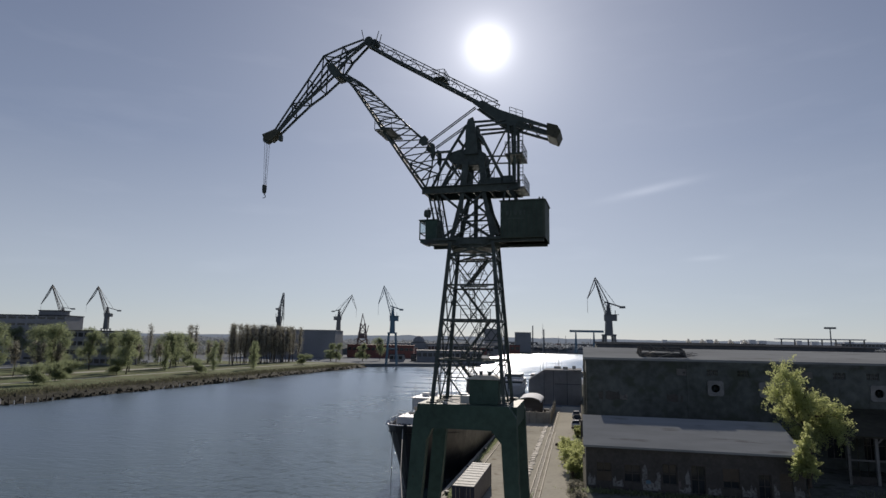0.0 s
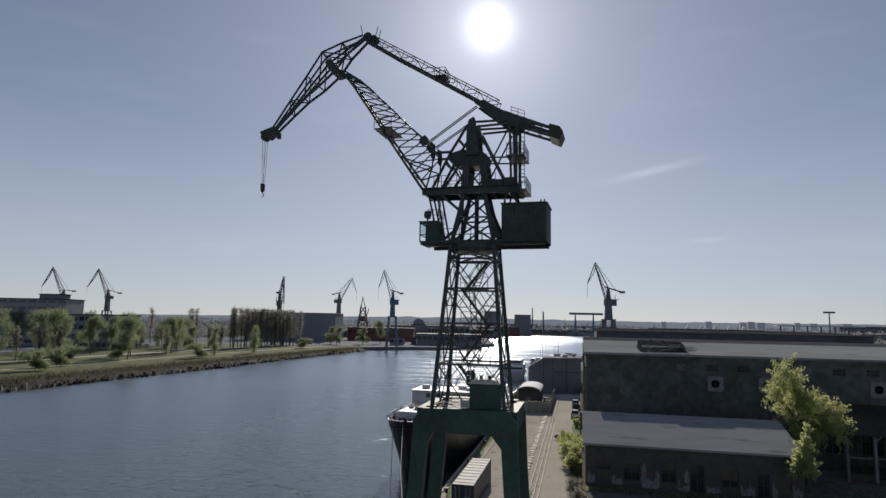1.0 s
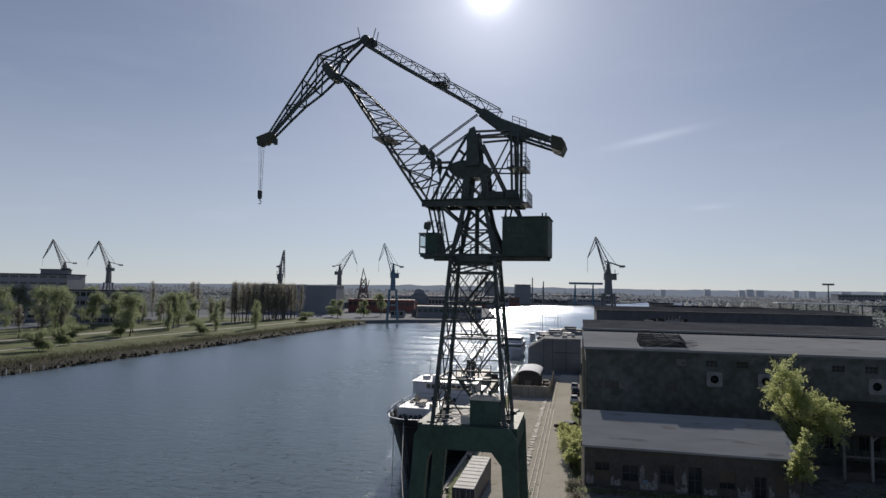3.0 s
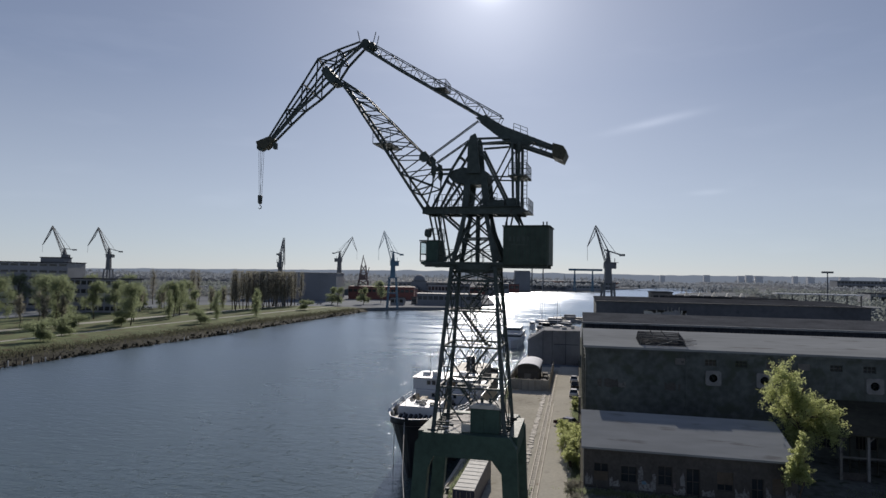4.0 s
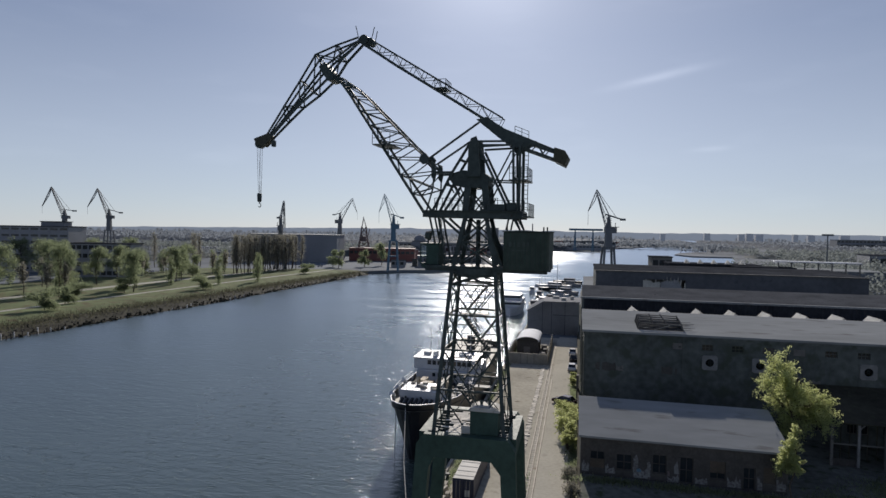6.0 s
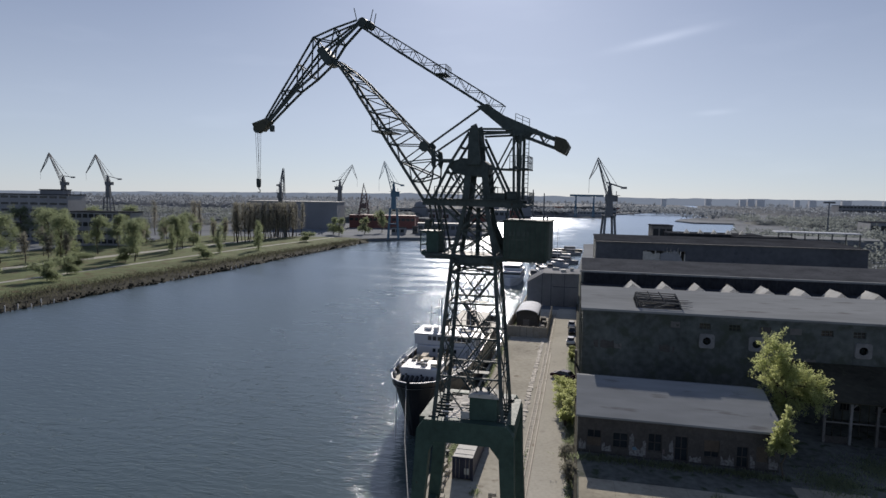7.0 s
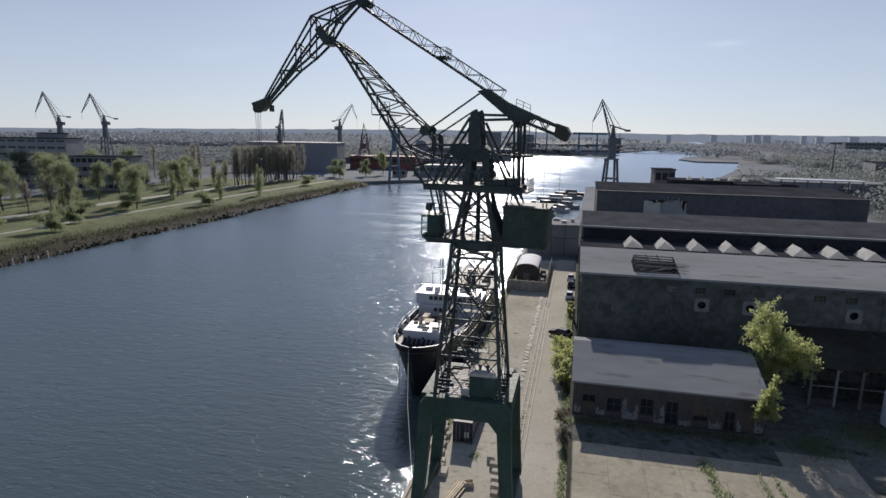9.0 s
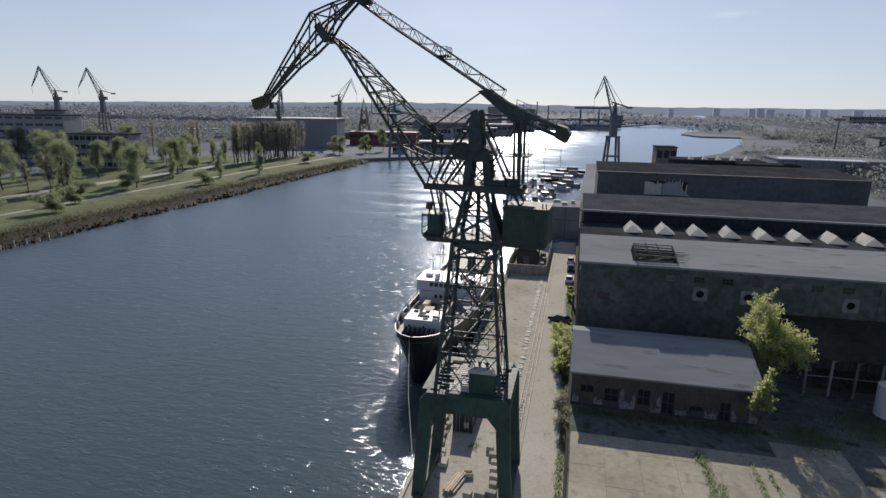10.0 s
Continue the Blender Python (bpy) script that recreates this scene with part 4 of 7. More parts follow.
    railing(c, [S(-4.0, -0.9, 41.95), S(-3.0, -0.9, 41.95), S(-3.0, 0.9, 41.95)], gap=0.5, height=0.7)
    # balance lever with counterweight
    for sv in (-1, 1):
        bm = bmesh.new()
        prism(bm, [(-0.2, 39.0), (0.7, 39.2), (2.3, 38.15), (4.5, 37.2), (6.7, 36.25), (6.7, 36.0), (4.6, 36.75), (3.85, 36.4), (3.4, 35.9), (2.9, 36.5), (0.6, 38.35)], "y", sv * 0.75 - 0.08, sv * 0.75 + 0.08)
        for q in bm.verts:
            q.co = S(*q.co)
        cut_up(bm)
        lever = part("balance_lever", bm, "steel", c, "plated balance lever")
        members(lever, "lever_chord", "steel", [(S(3.8, sv * 0.75, 36.5), S(6.7, sv * 0.75, 35.4))], 0.2)
        members(lever, "lacing", "steel", [(S(4.4, sv * 0.75, 36.3), S(5.0, sv * 0.75, 37.0)), (S(5.0, sv * 0.75, 37.0), S(5.6, sv * 0.75, 35.9)), (S(5.6, sv * 0.75, 35.9), S(6.1, sv * 0.75, 36.5))], 0.09)
        members(c, "jib_pull_rod", "steel", [(S(-4.75, sv * 0.18, 35.75), S(-0.1, sv * 0.18, 38.9)), (S(-4.0, sv * 0.18, 35.2), S(-0.5, sv * 0.18, 37.45))], 0.08)
    for u, z in ((0.5, 38.9), (2.0, 38.0), (3.5, 37.3), (5.0, 36.8)):
        members(c, "cross_beam", "steel", [(S(u, -0.75, z), S(u, 0.75, z))], 0.2)
    bm = bmesh.new()
    prism(bm, [(6.6, 36.4), (7.5, 36.1), (7.8, 35.6), (7.45, 34.85), (6.55, 35.3)], "y", -1.2, 1.2)
    for q in bm.verts:
        q.co = S(*q.co)
    part("counterweight", bm, "yellow", c, "worn yellow-green counterweight block", bevel=0.05)
    railing(c, [S(3.2, -0.7, 37.75), S(4.4, -0.7, 37.25)], gap=0.6, height=0.6)
    # hoist ropes and hook block
    bm = bmesh.new()
    for dv in (-0.15, 0.15):
        bar(bm, S(-22.45, dv, 37.2), S(-22.25, dv, 32.5), 0.025)
        bar(bm, S(-22.05, dv, 37.2), S(-22.15, dv, 32.5), 0.025)
    part("hoist_rope", bm, "rope", c)
    bm = bmesh.new()
    prism(bm, [(-22.38, 32.65), (-22.02, 32.65), (-22.04, 31.95), (-22.12, 31.78), (-22.28, 31.78), (-22.36, 31.95)], "y", 1.1, 1.46)
    block = part("hook_block", bm, "steel", c, bevel=0.03)
    bm = bmesh.new()
    path = [Vector((-22.2, 1.28, 31.85))] + [Vector((-22.2 + 0.16 * math.cos(a), 1.28, 31.47 + 0.17 * math.sin(a))) for a in [math.pi / 2 - k * 0.42 for k in range(0, 11)]]
    ring = None
    for i, q in enumerate(path):
        run = (path[min(i + 1, len(path) - 1)] - path[max(i - 1, 0)]).normalized()
        out = run.cross(Vector((0, 1, 0)))
        r = 0.045 if i < len(path) - 2 else 0.025
        cur = [bm.verts.new(q + (out * math.cos(k * math.pi / 3) + Vector((0, 1, 0)) * math.sin(k * math.pi / 3)) * r) for k in range(6)]
        if ring:
            for k in range(6):
                bm.faces.new((ring[k], ring[(k + 1) % 6], cur[(k + 1) % 6], cur[k]))
        else:
            bm.faces.new(cur)
        ring = cur
    bm.faces.new(ring[::-1])
    part("hook", bm, "steel", block)
    return c


build_crane()

# ---- works halls ----
def wall_with_openings(parent, name, mat, x0, x1, z0, z1, y0, y1, holes):
    """A wall along x with rectangular holes (x0, x1, z0, z1) right through it."""
    xs = sorted({x0, x1, *(h[0] for h in holes), *(h[1] for h in holes)})
    bm = bmesh.new()
    for a, b in zip(xs, xs[1:]):
        m = (a + b) / 2
        cuts = sorted((h[2], h[3]) for h in holes if h[0] <= m <= h[1])
        z = z0
        for c0, c1 in cuts:
            if c0 > z:
                slab(bm, a, b, y0, y1, z, c0)
            z = c1
        if z < z1:
            slab(bm, a, b, y0, y1, z, z1)
    bmesh.ops.remove_doubles(bm, verts=bm.verts, dist=0.001)
    return part(name, bm, mat, parent)


def build_main_hall():
    h = thing("works_hall", "long dark brick works hall with grey felt roof", "hall")
    X0, X1 = 9.7, 118.0
    holes = []
    for cx in (26.95, 33.45, 46.7, 60.2, 73.6, 87.0):
        holes.append((cx - 0.62, cx + 0.62, 10.75, 12.0))
    for i in range(24):
        x = 22.0 + i * 3.9
        holes.append((x, x + 1.5, 13.0, 13.9))
    for i in range(18):
        x = 35.8 + i * 4.3
        holes.append((x, x + 2.6, 2.9, 6.6))
    # keep overlapping columns apart in height, so each opening stays clear
    wall_with_openings(h, "front_wall", "brick", X0, X1, 0.0, 15.0, 39.4, 39.9, holes)
    for cx in (26.95, 33.45, 46.7, 60.2, 73.6, 87.0):
        bm = bmesh.new()
        ring = 28
        inner = [(cx + 0.55 * math.cos(k * 6.2832 / ring), 11.37 + 0.55 * math.sin(k * 6.2832 / ring)) for k in range(ring)]
        outer = []
        for k in range(ring):
            a = k * 6.2832 / ring
            q = 1.02 / max(abs(math.cos(a)), abs(math.sin(a)))
            outer.append((cx + q * math.cos(a), 11.37 + q * math.sin(a)))
        f0 = [bm.verts.new((x, 39.22, z)) for x, z in inner]
        g0 = [bm.verts.new((x, 39.22, z)) for x, z in outer]
        f1 = [bm.verts.new((x, 39.42, z)) for x, z in inner]
        g1 = [bm.verts.new((x, 39.42, z)) for x, z in outer]
        for k in range(ring):
            j = (k + 1) % ring
            bm.faces.new((f0[k], f0[j], g0[j], g0[k]))
            bm.faces.new((f0[k], f1[k], f1[j], f0[j]))
            bm.faces.new((g0[k], g0[j], g1[j], g1[k]))
        ven = part("round_vent", bm, "ventframe", h, "pale square surround of a round wall fan")
        bm = bmesh.new()
        for k in range(6):
            a = k * 1.047
            bar(bm, (cx, 39.5, 11.37), (cx + 0.5 * math.cos(a), 39.5, 11.37 + 0.5 * math.sin(a)), 0.16, 0.05)
        tube(bm, (cx, 39.42, 11.37), (cx, 39.6, 11.37), 0.14, n=10)
        part("fan", bm, "steel", ven)
    for i in range(24):
        x = 22.0 + i * 3.9
        if i in (0, 3, 4, 7, 9, 12, 13, 17):
            bm = bmesh.new()
            slab(bm, x, x + 1.5, 39.47, 39.7, 13.0, 13.9)
            part("walled_up_window", bm, "shedbrick" if i % 2 else "render", h)
            continue
        win = wall_with_openings(h, "window", "brick", x, x + 1.5, 13.0, 13.9, 39.56, 39.63,
                                 [(x + 0.06 + 0.48 * k, x + 0.48 + 0.48 * k, z, z + 0.36) for k in range(3) for z in (13.06, 13.48)])
        bm = bmesh.new()
        slab(bm, x, x + 1.5, 39.64, 39.66, 13.0, 13.9)
        part("pane", bm, "darkglass", win)
    for i in range(18):
        x = 35.8 + i * 4.3
        win = wall_with_openings(h, "window", "render", x, x + 2.6, 2.9, 6.6, 39.54, 39.63,
                                 [(x + 0.1 + 0.83 * k, x + 0.84 + 0.83 * k, z, z + 1.72) for k in range(3) for z in (3.0, 4.8)])
        bm = bmesh.new()
        slab(bm, x, x + 2.6, 39.64, 39.66, 2.9, 6.6)
        part("pane", bm, "darkglass", win)
    # walled-up bays and old plaster on the front
    rw = random.Random(41)
    for i in range(17):
        x = 11.6 + i * 3.1 + rw.uniform(-0.6, 0.6)
        z = rw.choice((8.6, 9.4, 12.2, 12.6, 10.0))
        if abs((x - 26.95)) < 3 or abs(x - 33.45) < 3 or abs(x - 46.7) < 3:
            continue
        w, hh = rw.uniform(1.2, 2.8), rw.uniform(0.5, 1.3)
        ring = [(x + w * k / 6 + rw.uniform(-0.1, 0.1), z + rw.uniform(-0.12, 0.12)) for k in range(7)]
        ring += [(x + w * (6 - k) / 6 + rw.uniform(-0.1, 0.1), z + hh * rw.uniform(0.75, 1.1)) for k in range(7)]
        bm = bmesh.new()
        prism(bm, ring, "y", 39.375, 39.398)
        cut_up(bm)
        part("plaster_patch", bm, ("shedbrick", "render", "brick", "shedbrick")[i % 4], h)
    for i in range(12):
        x = 12.0 + i * 3.35
        bm = bmesh.new()
        slab(bm, x, x + 0.35, 39.36, 39.398, 0, 12.4)
        part("lesene", bm, "brick", h)
    # pilasters and a cornice
    for i in range(10):
        x = 10.2 + i * 13.4
        if x > X1:
            continue
        bm = bmesh.new()
        slab(bm, x - 0.3, x + 0.3, 39.32, 39.4, 0.0, 14.6)
        part("pilaster", bm, "brick", h)
    bm = bmesh.new()
    slab(bm, X0 - 0.1, X1, 39.2, 39.42, 14.6, 14.9)
    part("cornice", bm, "brick", h)
    # end wall towards the quay, stepped with the roof
    bm = bmesh.new()
    prism(bm, [(39.9, 0), (39.9, 15.0), (53, 16.2), (66, 11.8), (88.3, 11.8), (88.3, 14.5), (88.8, 14.5), (88.8, 0)], "x", X0, X0 + 0.5)
    cut_up(bm)
    part("end_wall", bm, "brick", h)
    for k in range(11):
        bm = bmesh.new()
        y = 42.5 + k * 4.2
        slab(bm, X0 - 0.15, X0, y, y + 0.7, 0, 13.0)
        part("pilaster", bm, "brick", h)
    bm = bmesh.new()
    slab(bm, X0 - 0.9, X0 - 0.5, 57, 58.0, 0.0, 4.2)
    part("porch_post", bm, "render", h)
    # roofs
    gap = (17.3, 23.8, 40.7, 46.8)
    bm = bmesh.new()

    def zr(y):
        return 15.22 + (y - 39.1) * (16.55 - 15.22) / (53 - 39.1)
    for xa, xb, ya, yb in ((X0 - 0.3, gap[0], 39.1, 53), (gap[1], X1, 39.1, 53), (gap[0], gap[1], 39.1, gap[2]), (gap[0], gap[1], gap[3], 53)):
        prism(bm, [(ya, zr(ya)), (yb, zr(yb)), (yb, zr(yb) - 0.3), (ya, zr(ya) - 0.3)], "x", xa, xb)
    part("roof_front", bm, "felt", h, "grey felt roof with a burnt-out hole")
    # bare rafters and torn battens in the hole
    rng = random.Random(11)
    for i in range(16):
        y = gap[2] + (gap[3] - gap[2]) * (i + 0.5) / 16
        bm = bmesh.new()
        bar(bm, (gap[0] - 0.3, y, zr(y) - 0.25), (gap[1] + rng.uniform(-0.9, 0.7), y + rng.uniform(-0.6, 0.6), zr(y) - 0.2), 0.12, 0.16)
        part("batten", bm, "render" if i % 2 == 0 else "darkroof", h)
    for i in range(8):
        x = gap[0] + 0.5 + i * 0.9
        bm = bmesh.new()
        bar(bm, (x, gap[2] - 0.2, zr(gap[2]) - 0.4), (x + rng.uniform(-0.2, 0.2), gap[3] + 0.2, zr(gap[3]) - 0.4), 0.14, 0.25)
        part("rafter", bm, "darkroof", h)
    for i in range(7):
        y = gap[2] + 0.4 + i * 0.85
        bm = bmesh.new()
        bar(bm, (gap[0] + 0.1, y, zr(y) - 0.2), (gap[0] + 0.3, y, zr(y) + 0.95), 0.13)
        bar(bm, (gap[0] + 0.3, y, zr(y) + 0.95), (gap[1] - 0.4, y + rng.uniform(-0.3, 0.3), zr(y) + 0.95 + rng.uniform(-0.2, 0.1)), 0.12, 0.16)
        bar(bm, (gap[1] - 0.4, y, zr(y) + 0.9), (gap[1] - 0.1, y, zr(y) - 0.2), 0.13)
        part("lantern_rib", bm, "darkroof" if i % 2 else "render", h)
    for x, dz in ((gap[0] + 0.3, 0.95), (gap[0] + 2.2, 1.05), (gap[0] + 4.0, 1.05), (gap[1] - 0.4, 0.9)):
        bm = bmesh.new()
        bar(bm, (x, gap[2] + 0.3, zr(gap[2]) + dz), (x + rng.uniform(-0.3, 0.3), gap[3] - 0.3, zr(gap[3]) + dz), 0.1, 0.14)
        part("lantern_purlin", bm, "darkroof", h)
    for i in range(14):
        x, y = rng.uniform(gap[0] + 0.5, gap[1] - 1.5), rng.uniform(gap[2] + 0.4, gap[3] - 0.8)
        bm = bmesh.new()
        bar(bm, (x, y, zr(y) + rng.uniform(-0.2, 0.9)), (x + rng.uniform(0.6, 2.2), y + rng.uniform(-0.8, 0.8), zr(y) + rng.uniform(-0.3, 1.0)), 0.09, 0.05)
        part("torn_batten", bm, ("render", "paleroof", "darkroof")[i % 3], h)
    for i in range(5):
        y = gap[2] + 0.6 + i * 1.1
        bm = bmesh.new()
        bar(bm, (gap[1] - 0.3, y, zr(y) + 0.1), (gap[1] + rng.uniform(0.6, 1.9), y + rng.uniform(-1.5, 0.2), zr(y) + 0.25), 0.09, 0.05)
        part("torn_batten", bm, "darkroof", h)
    bm = bmesh.new()
    prism(bm, [(53, 16.52), (66, 12.1), (66, 11.8), (53, 16.2)], "x", X0 - 0.2, X1)
    part("roof_back", bm, "darkroof", h)
    bm = bmesh.new()
    prism(bm, [(66, 12.1), (88.3, 12.15), (88.3, 11.85), (66, 11.8)], "x", X0 - 0.2, X1)
    part("roof_valley", bm, "darkroof", h, "dark flat valley roof")
    # clerestory of ribbed sheet panels
    for i in range(36):
        a = X0 + 0.5 + i * 3.0
        bm = bmesh.new()
        slab(bm, a, min(a + 2.97, X1), 88.3, 88.6, 12.15, 14.6)
        part("sheet_panel", bm, "sheet", h)
    bm = bmesh.new()
    slab(bm, X0 - 0.3, X1, 88.2, 89.1, 14.62, 15.0)
    part("parapet", bm, "felt", h, "pale felt-capped parapet")
    # skylights
    for i in range(15):
        x = 20.2 + i * 6.47
        bm = bmesh.new()
        prism(bm, [(x - 1.5, 12.15), (x, 13.75), (x + 2.3, 12.15)], "y", 78.8, 84.4)
        sky = part("skylight", bm, "fibre", h, "white translucent gabled skylight")
        bm = bmesh.new()
        bar(bm, (x, 78.7, 13.77), (x, 84.5, 13.77), 0.1)
        part("ridge_cap", bm, "fibre", sky)
    bm = bmesh.new()
    slab(bm, X0, X0 + 0.5, 88.8, 109, 0, 14.15)
    part("end_wall", bm, "brick", h)
    bm = bmesh.new()
    prism(bm, [(89.1, 14.6), (109, 15.95), (109, 15.6), (89.1, 14.2)], "x", X0 + 0.1, X1)
    part("roof_flat", bm, "brownroof", h, "worn grey flat roof")
    bm = bmesh.new()
    slab(bm, X0 + 0.5, X1, 108.5, 109, 0, 15.5)
    part("back_wall", bm, "brick", h)
    bm = bmesh.new()
    slab(bm, X1 - 0.5, X1, 39.9, 108.5, 0, 13.2)
    part("end_wall", bm, "brick", h)
    return h


def build_rear_hall():
    h = thing("rear_hall", "long dark works hall with a broken front wall", "hall")
    X0, X1 = 14.7, 95.5
    hole = (30.0, 43.0, 10.2, 14.7)
    wall_with_openings(h, "front_wall", "tarp", X0, X1, 0, 17.0, 155, 155.5, [hole])
    for i in range(8):
        x = hole[0] + 0.2 + i * 1.8
        bm = bmesh.new()
        bar(bm, (x, 155.2, hole[2]), (x + (0.6 if i % 3 == 0 else 0), 155.2, hole[3] - (i % 2) * 0.8), 0.35)
        part("broken_frame", bm, "paleroof", h)
    for z in (11.6, 13.2):
        bm = bmesh.new()
        bar(bm, (hole[0], 155.2, z), (hole[0] + 8.5, 155.2, z + 0.2), 0.3)
        part("broken_frame", bm, "paleroof", h)
    bm = bmesh.new()
    slab(bm, hole[0] - 0.5, hole[1] + 1, 158.5, 158.8, 9.5, 15.5)
    part("inner_wall", bm, "render", h)
    bm = bmesh.new()
    prism(bm, [(29.8, 10.1), (35.2, 10.3), (35.0, 14.1), (33.0, 13.6), (32.2, 14.3), (29.8, 14.4)], "y", 154.86, 154.95)
    cut_up(bm)
    part("torn_panel", bm, "paleroof", h, "pale torn wall panel")
    bm = bmesh.new()
    prism(bm, [(35.3, 10.3), (44.0, 10.1), (42.2, 11.6), (40.6, 14.6), (39.4, 14.9), (38.6, 14.2), (36.9, 14.5), (35.3, 13.7)], "y", 154.9, 154.98)
    cut_up(bm)
    part("torn_panel", bm, "office", h, "grey torn wall panel")
    for q in range(7):
        x = 36.5 + q * 0.75
        bm = bmesh.new()
        bar(bm, (x, 154.8, 14.0), (x + (q % 3 - 1) * 0.5, 154.8, 15.0 + (q * 7 % 4) * 0.25), 0.12)
        part("broken_frame", bm, "paleroof", h)
    for x in (X0, X1 - 0.5):
        bm = bmesh.new()
        slab(bm, x, x + 0.5, 155.5, 186, 0, 16.8)
        part("end_wall", bm, "brick", h)
    bm = bmesh.new()
    slab(bm, X0 - 0.3, X1 + 0.3, 154.6, 155.6, 17.05, 17.3)
    part("coping", bm, "render", h, "pale coping on the wall")
    bm = bmesh.new()
    prism(bm, [(155.6, 17.15), (186.3, 17.9), (186.3, 17.5), (155.6, 16.9)], "x", X0 - 0.2, X1 + 0.2)
    part("roof", bm, "darkroof", h)
    return h


def build_shed():
    h = thing("brick_shed", "low brick shed with a grey felt gable roof", "shed")
    X0, X1 = 9.3, 31.0
    holes = [(10.4, 12.0, 2.5, 4.4), (13.3, 15.0, 2.5, 4.3), (17.2, 18.7, 2.5, 4.6), (20.1, 21.5, 1.72, 4.6), (23.2, 24.8, 2.5, 4.5), (26.6, 27.8, 1.72, 4.1), (28.6, 29.8, 2.6, 4.3)]
    wall_with_openings(h, "front_wall", "shedbrick", X0, X1, 0, 5.95, 19.5, 19.9, holes)
    rg = random.Random(19)
    for x0, z0, w, hh in ((12.1, 2.1, 1.1, 1.0), (15.2, 1.9, 1.8, 1.3), (18.8, 1.8, 1.2, 0.9), (21.7, 1.9, 1.3, 0.8), (25.0, 1.9, 1.4, 1.3), (28.0, 1.9, 0.5, 1.5), (29.9, 2.0, 0.9, 1.2), (9.5, 2.1, 0.8, 1.4)):
        ring = [(x0 + w, z0 - 0.1), (x0, z0 - 0.1)]
        for k in range(9):
            ring.append((x0 + w * k / 8 + rg.uniform(-0.05, 0.05), z0 + hh * rg.uniform(0.25, 1.0)))
        bm = bmesh.new()
        prism(bm, ring, "y", 19.485, 19.499)
        cut_up(bm)
        part("painted_patch", bm, "whitewash", h, "faded pale paint daubed on the brick")
    for k in range(26):
        x0, z0 = rg.uniform(9.6, 30.0), rg.uniform(1.75, 3.0)
        w, hh = rg.uniform(0.2, 0.9), rg.uniform(0.3, 1.5)
        if any(x0 + w > a and x0 < b for a, b, _, _ in holes):
            continue
        ring = [(x0, z0), (x0 + w, z0 + rg.uniform(-0.1, 0.1)), (x0 + w * rg.uniform(0.8, 1.1), z0 + hh * 0.6), (x0 + w * 0.6, z0 + hh), (x0 - 0.05, z0 + hh * rg.uniform(0.5, 0.9))]
        bm = bmesh.new()
        prism(bm, ring, "y", 19.462 + 0.003 * (k % 5), 19.484)
        cut_up(bm)
        part("painted_patch", bm, ("whitewash", "ventframe", "farred", "render", "farblue", "whitewash")[k % 6], h, "faded coloured paint daubed on the brick")
    for k, (a, b, z0, z1) in enumerate(((10.4, 12.0, 2.5, 3.5), (23.2, 24.8, 3.2, 4.5), (28.6, 29.8, 2.6, 4.3))):
        bm = bmesh.new()
        slab(bm, a + 0.02, b - 0.02, 19.56, 19.6, z0, z1)
        part("window_board", bm, "bark", h)
    for a, b, z0, z1 in holes:
        mx, mz = (a + b) / 2, (z0 + z1) / 2
        win = wall_with_openings(h, "window", "shedbrick", a, b, z0, z1, 19.66, 19.73,
                                 [(u, v, p, q) for u, v in ((a + 0.08, mx - 0.04), (mx + 0.04, b - 0.08)) for p, q in ((z0 + 0.08, mz - 0.04), (mz + 0.04, z1 - 0.08))])
        bm = bmesh.new()
        slab(bm, a, b, 19.74, 19.76, z0, z1)
        part("pane", bm, "darkglass", win)
    for x in (X0, X1 - 0.4):
        bm = bmesh.new()
        prism(bm, [(19.9, 0), (19.9, 6.05), (27.6, 8.05), (32.6, 6.75), (32.6, 0)], "x", x, x + 0.4)
        part("gable_wall", bm, "brick", h)
    bm = bmesh.new()
    slab(bm, X0 + 0.4, X1 - 0.4, 32.2, 32.6, 0, 6.6)
    part("back_wall", bm, "brick", h)
    for a, b in (((18.95, 6.25), (27.6, 8.47)), ((27.6, 8.47), (33.2, 7.0))):
        bm = bmesh.new()
        prism(bm, [a, b, (b[0], b[1] - 0.22), (a[0], a[1] - 0.22)], "x", X0 - 0.25, X1 + 0.2)
        part("roof_slope", bm, "felt", h, "grey felt roof slope")
    return h


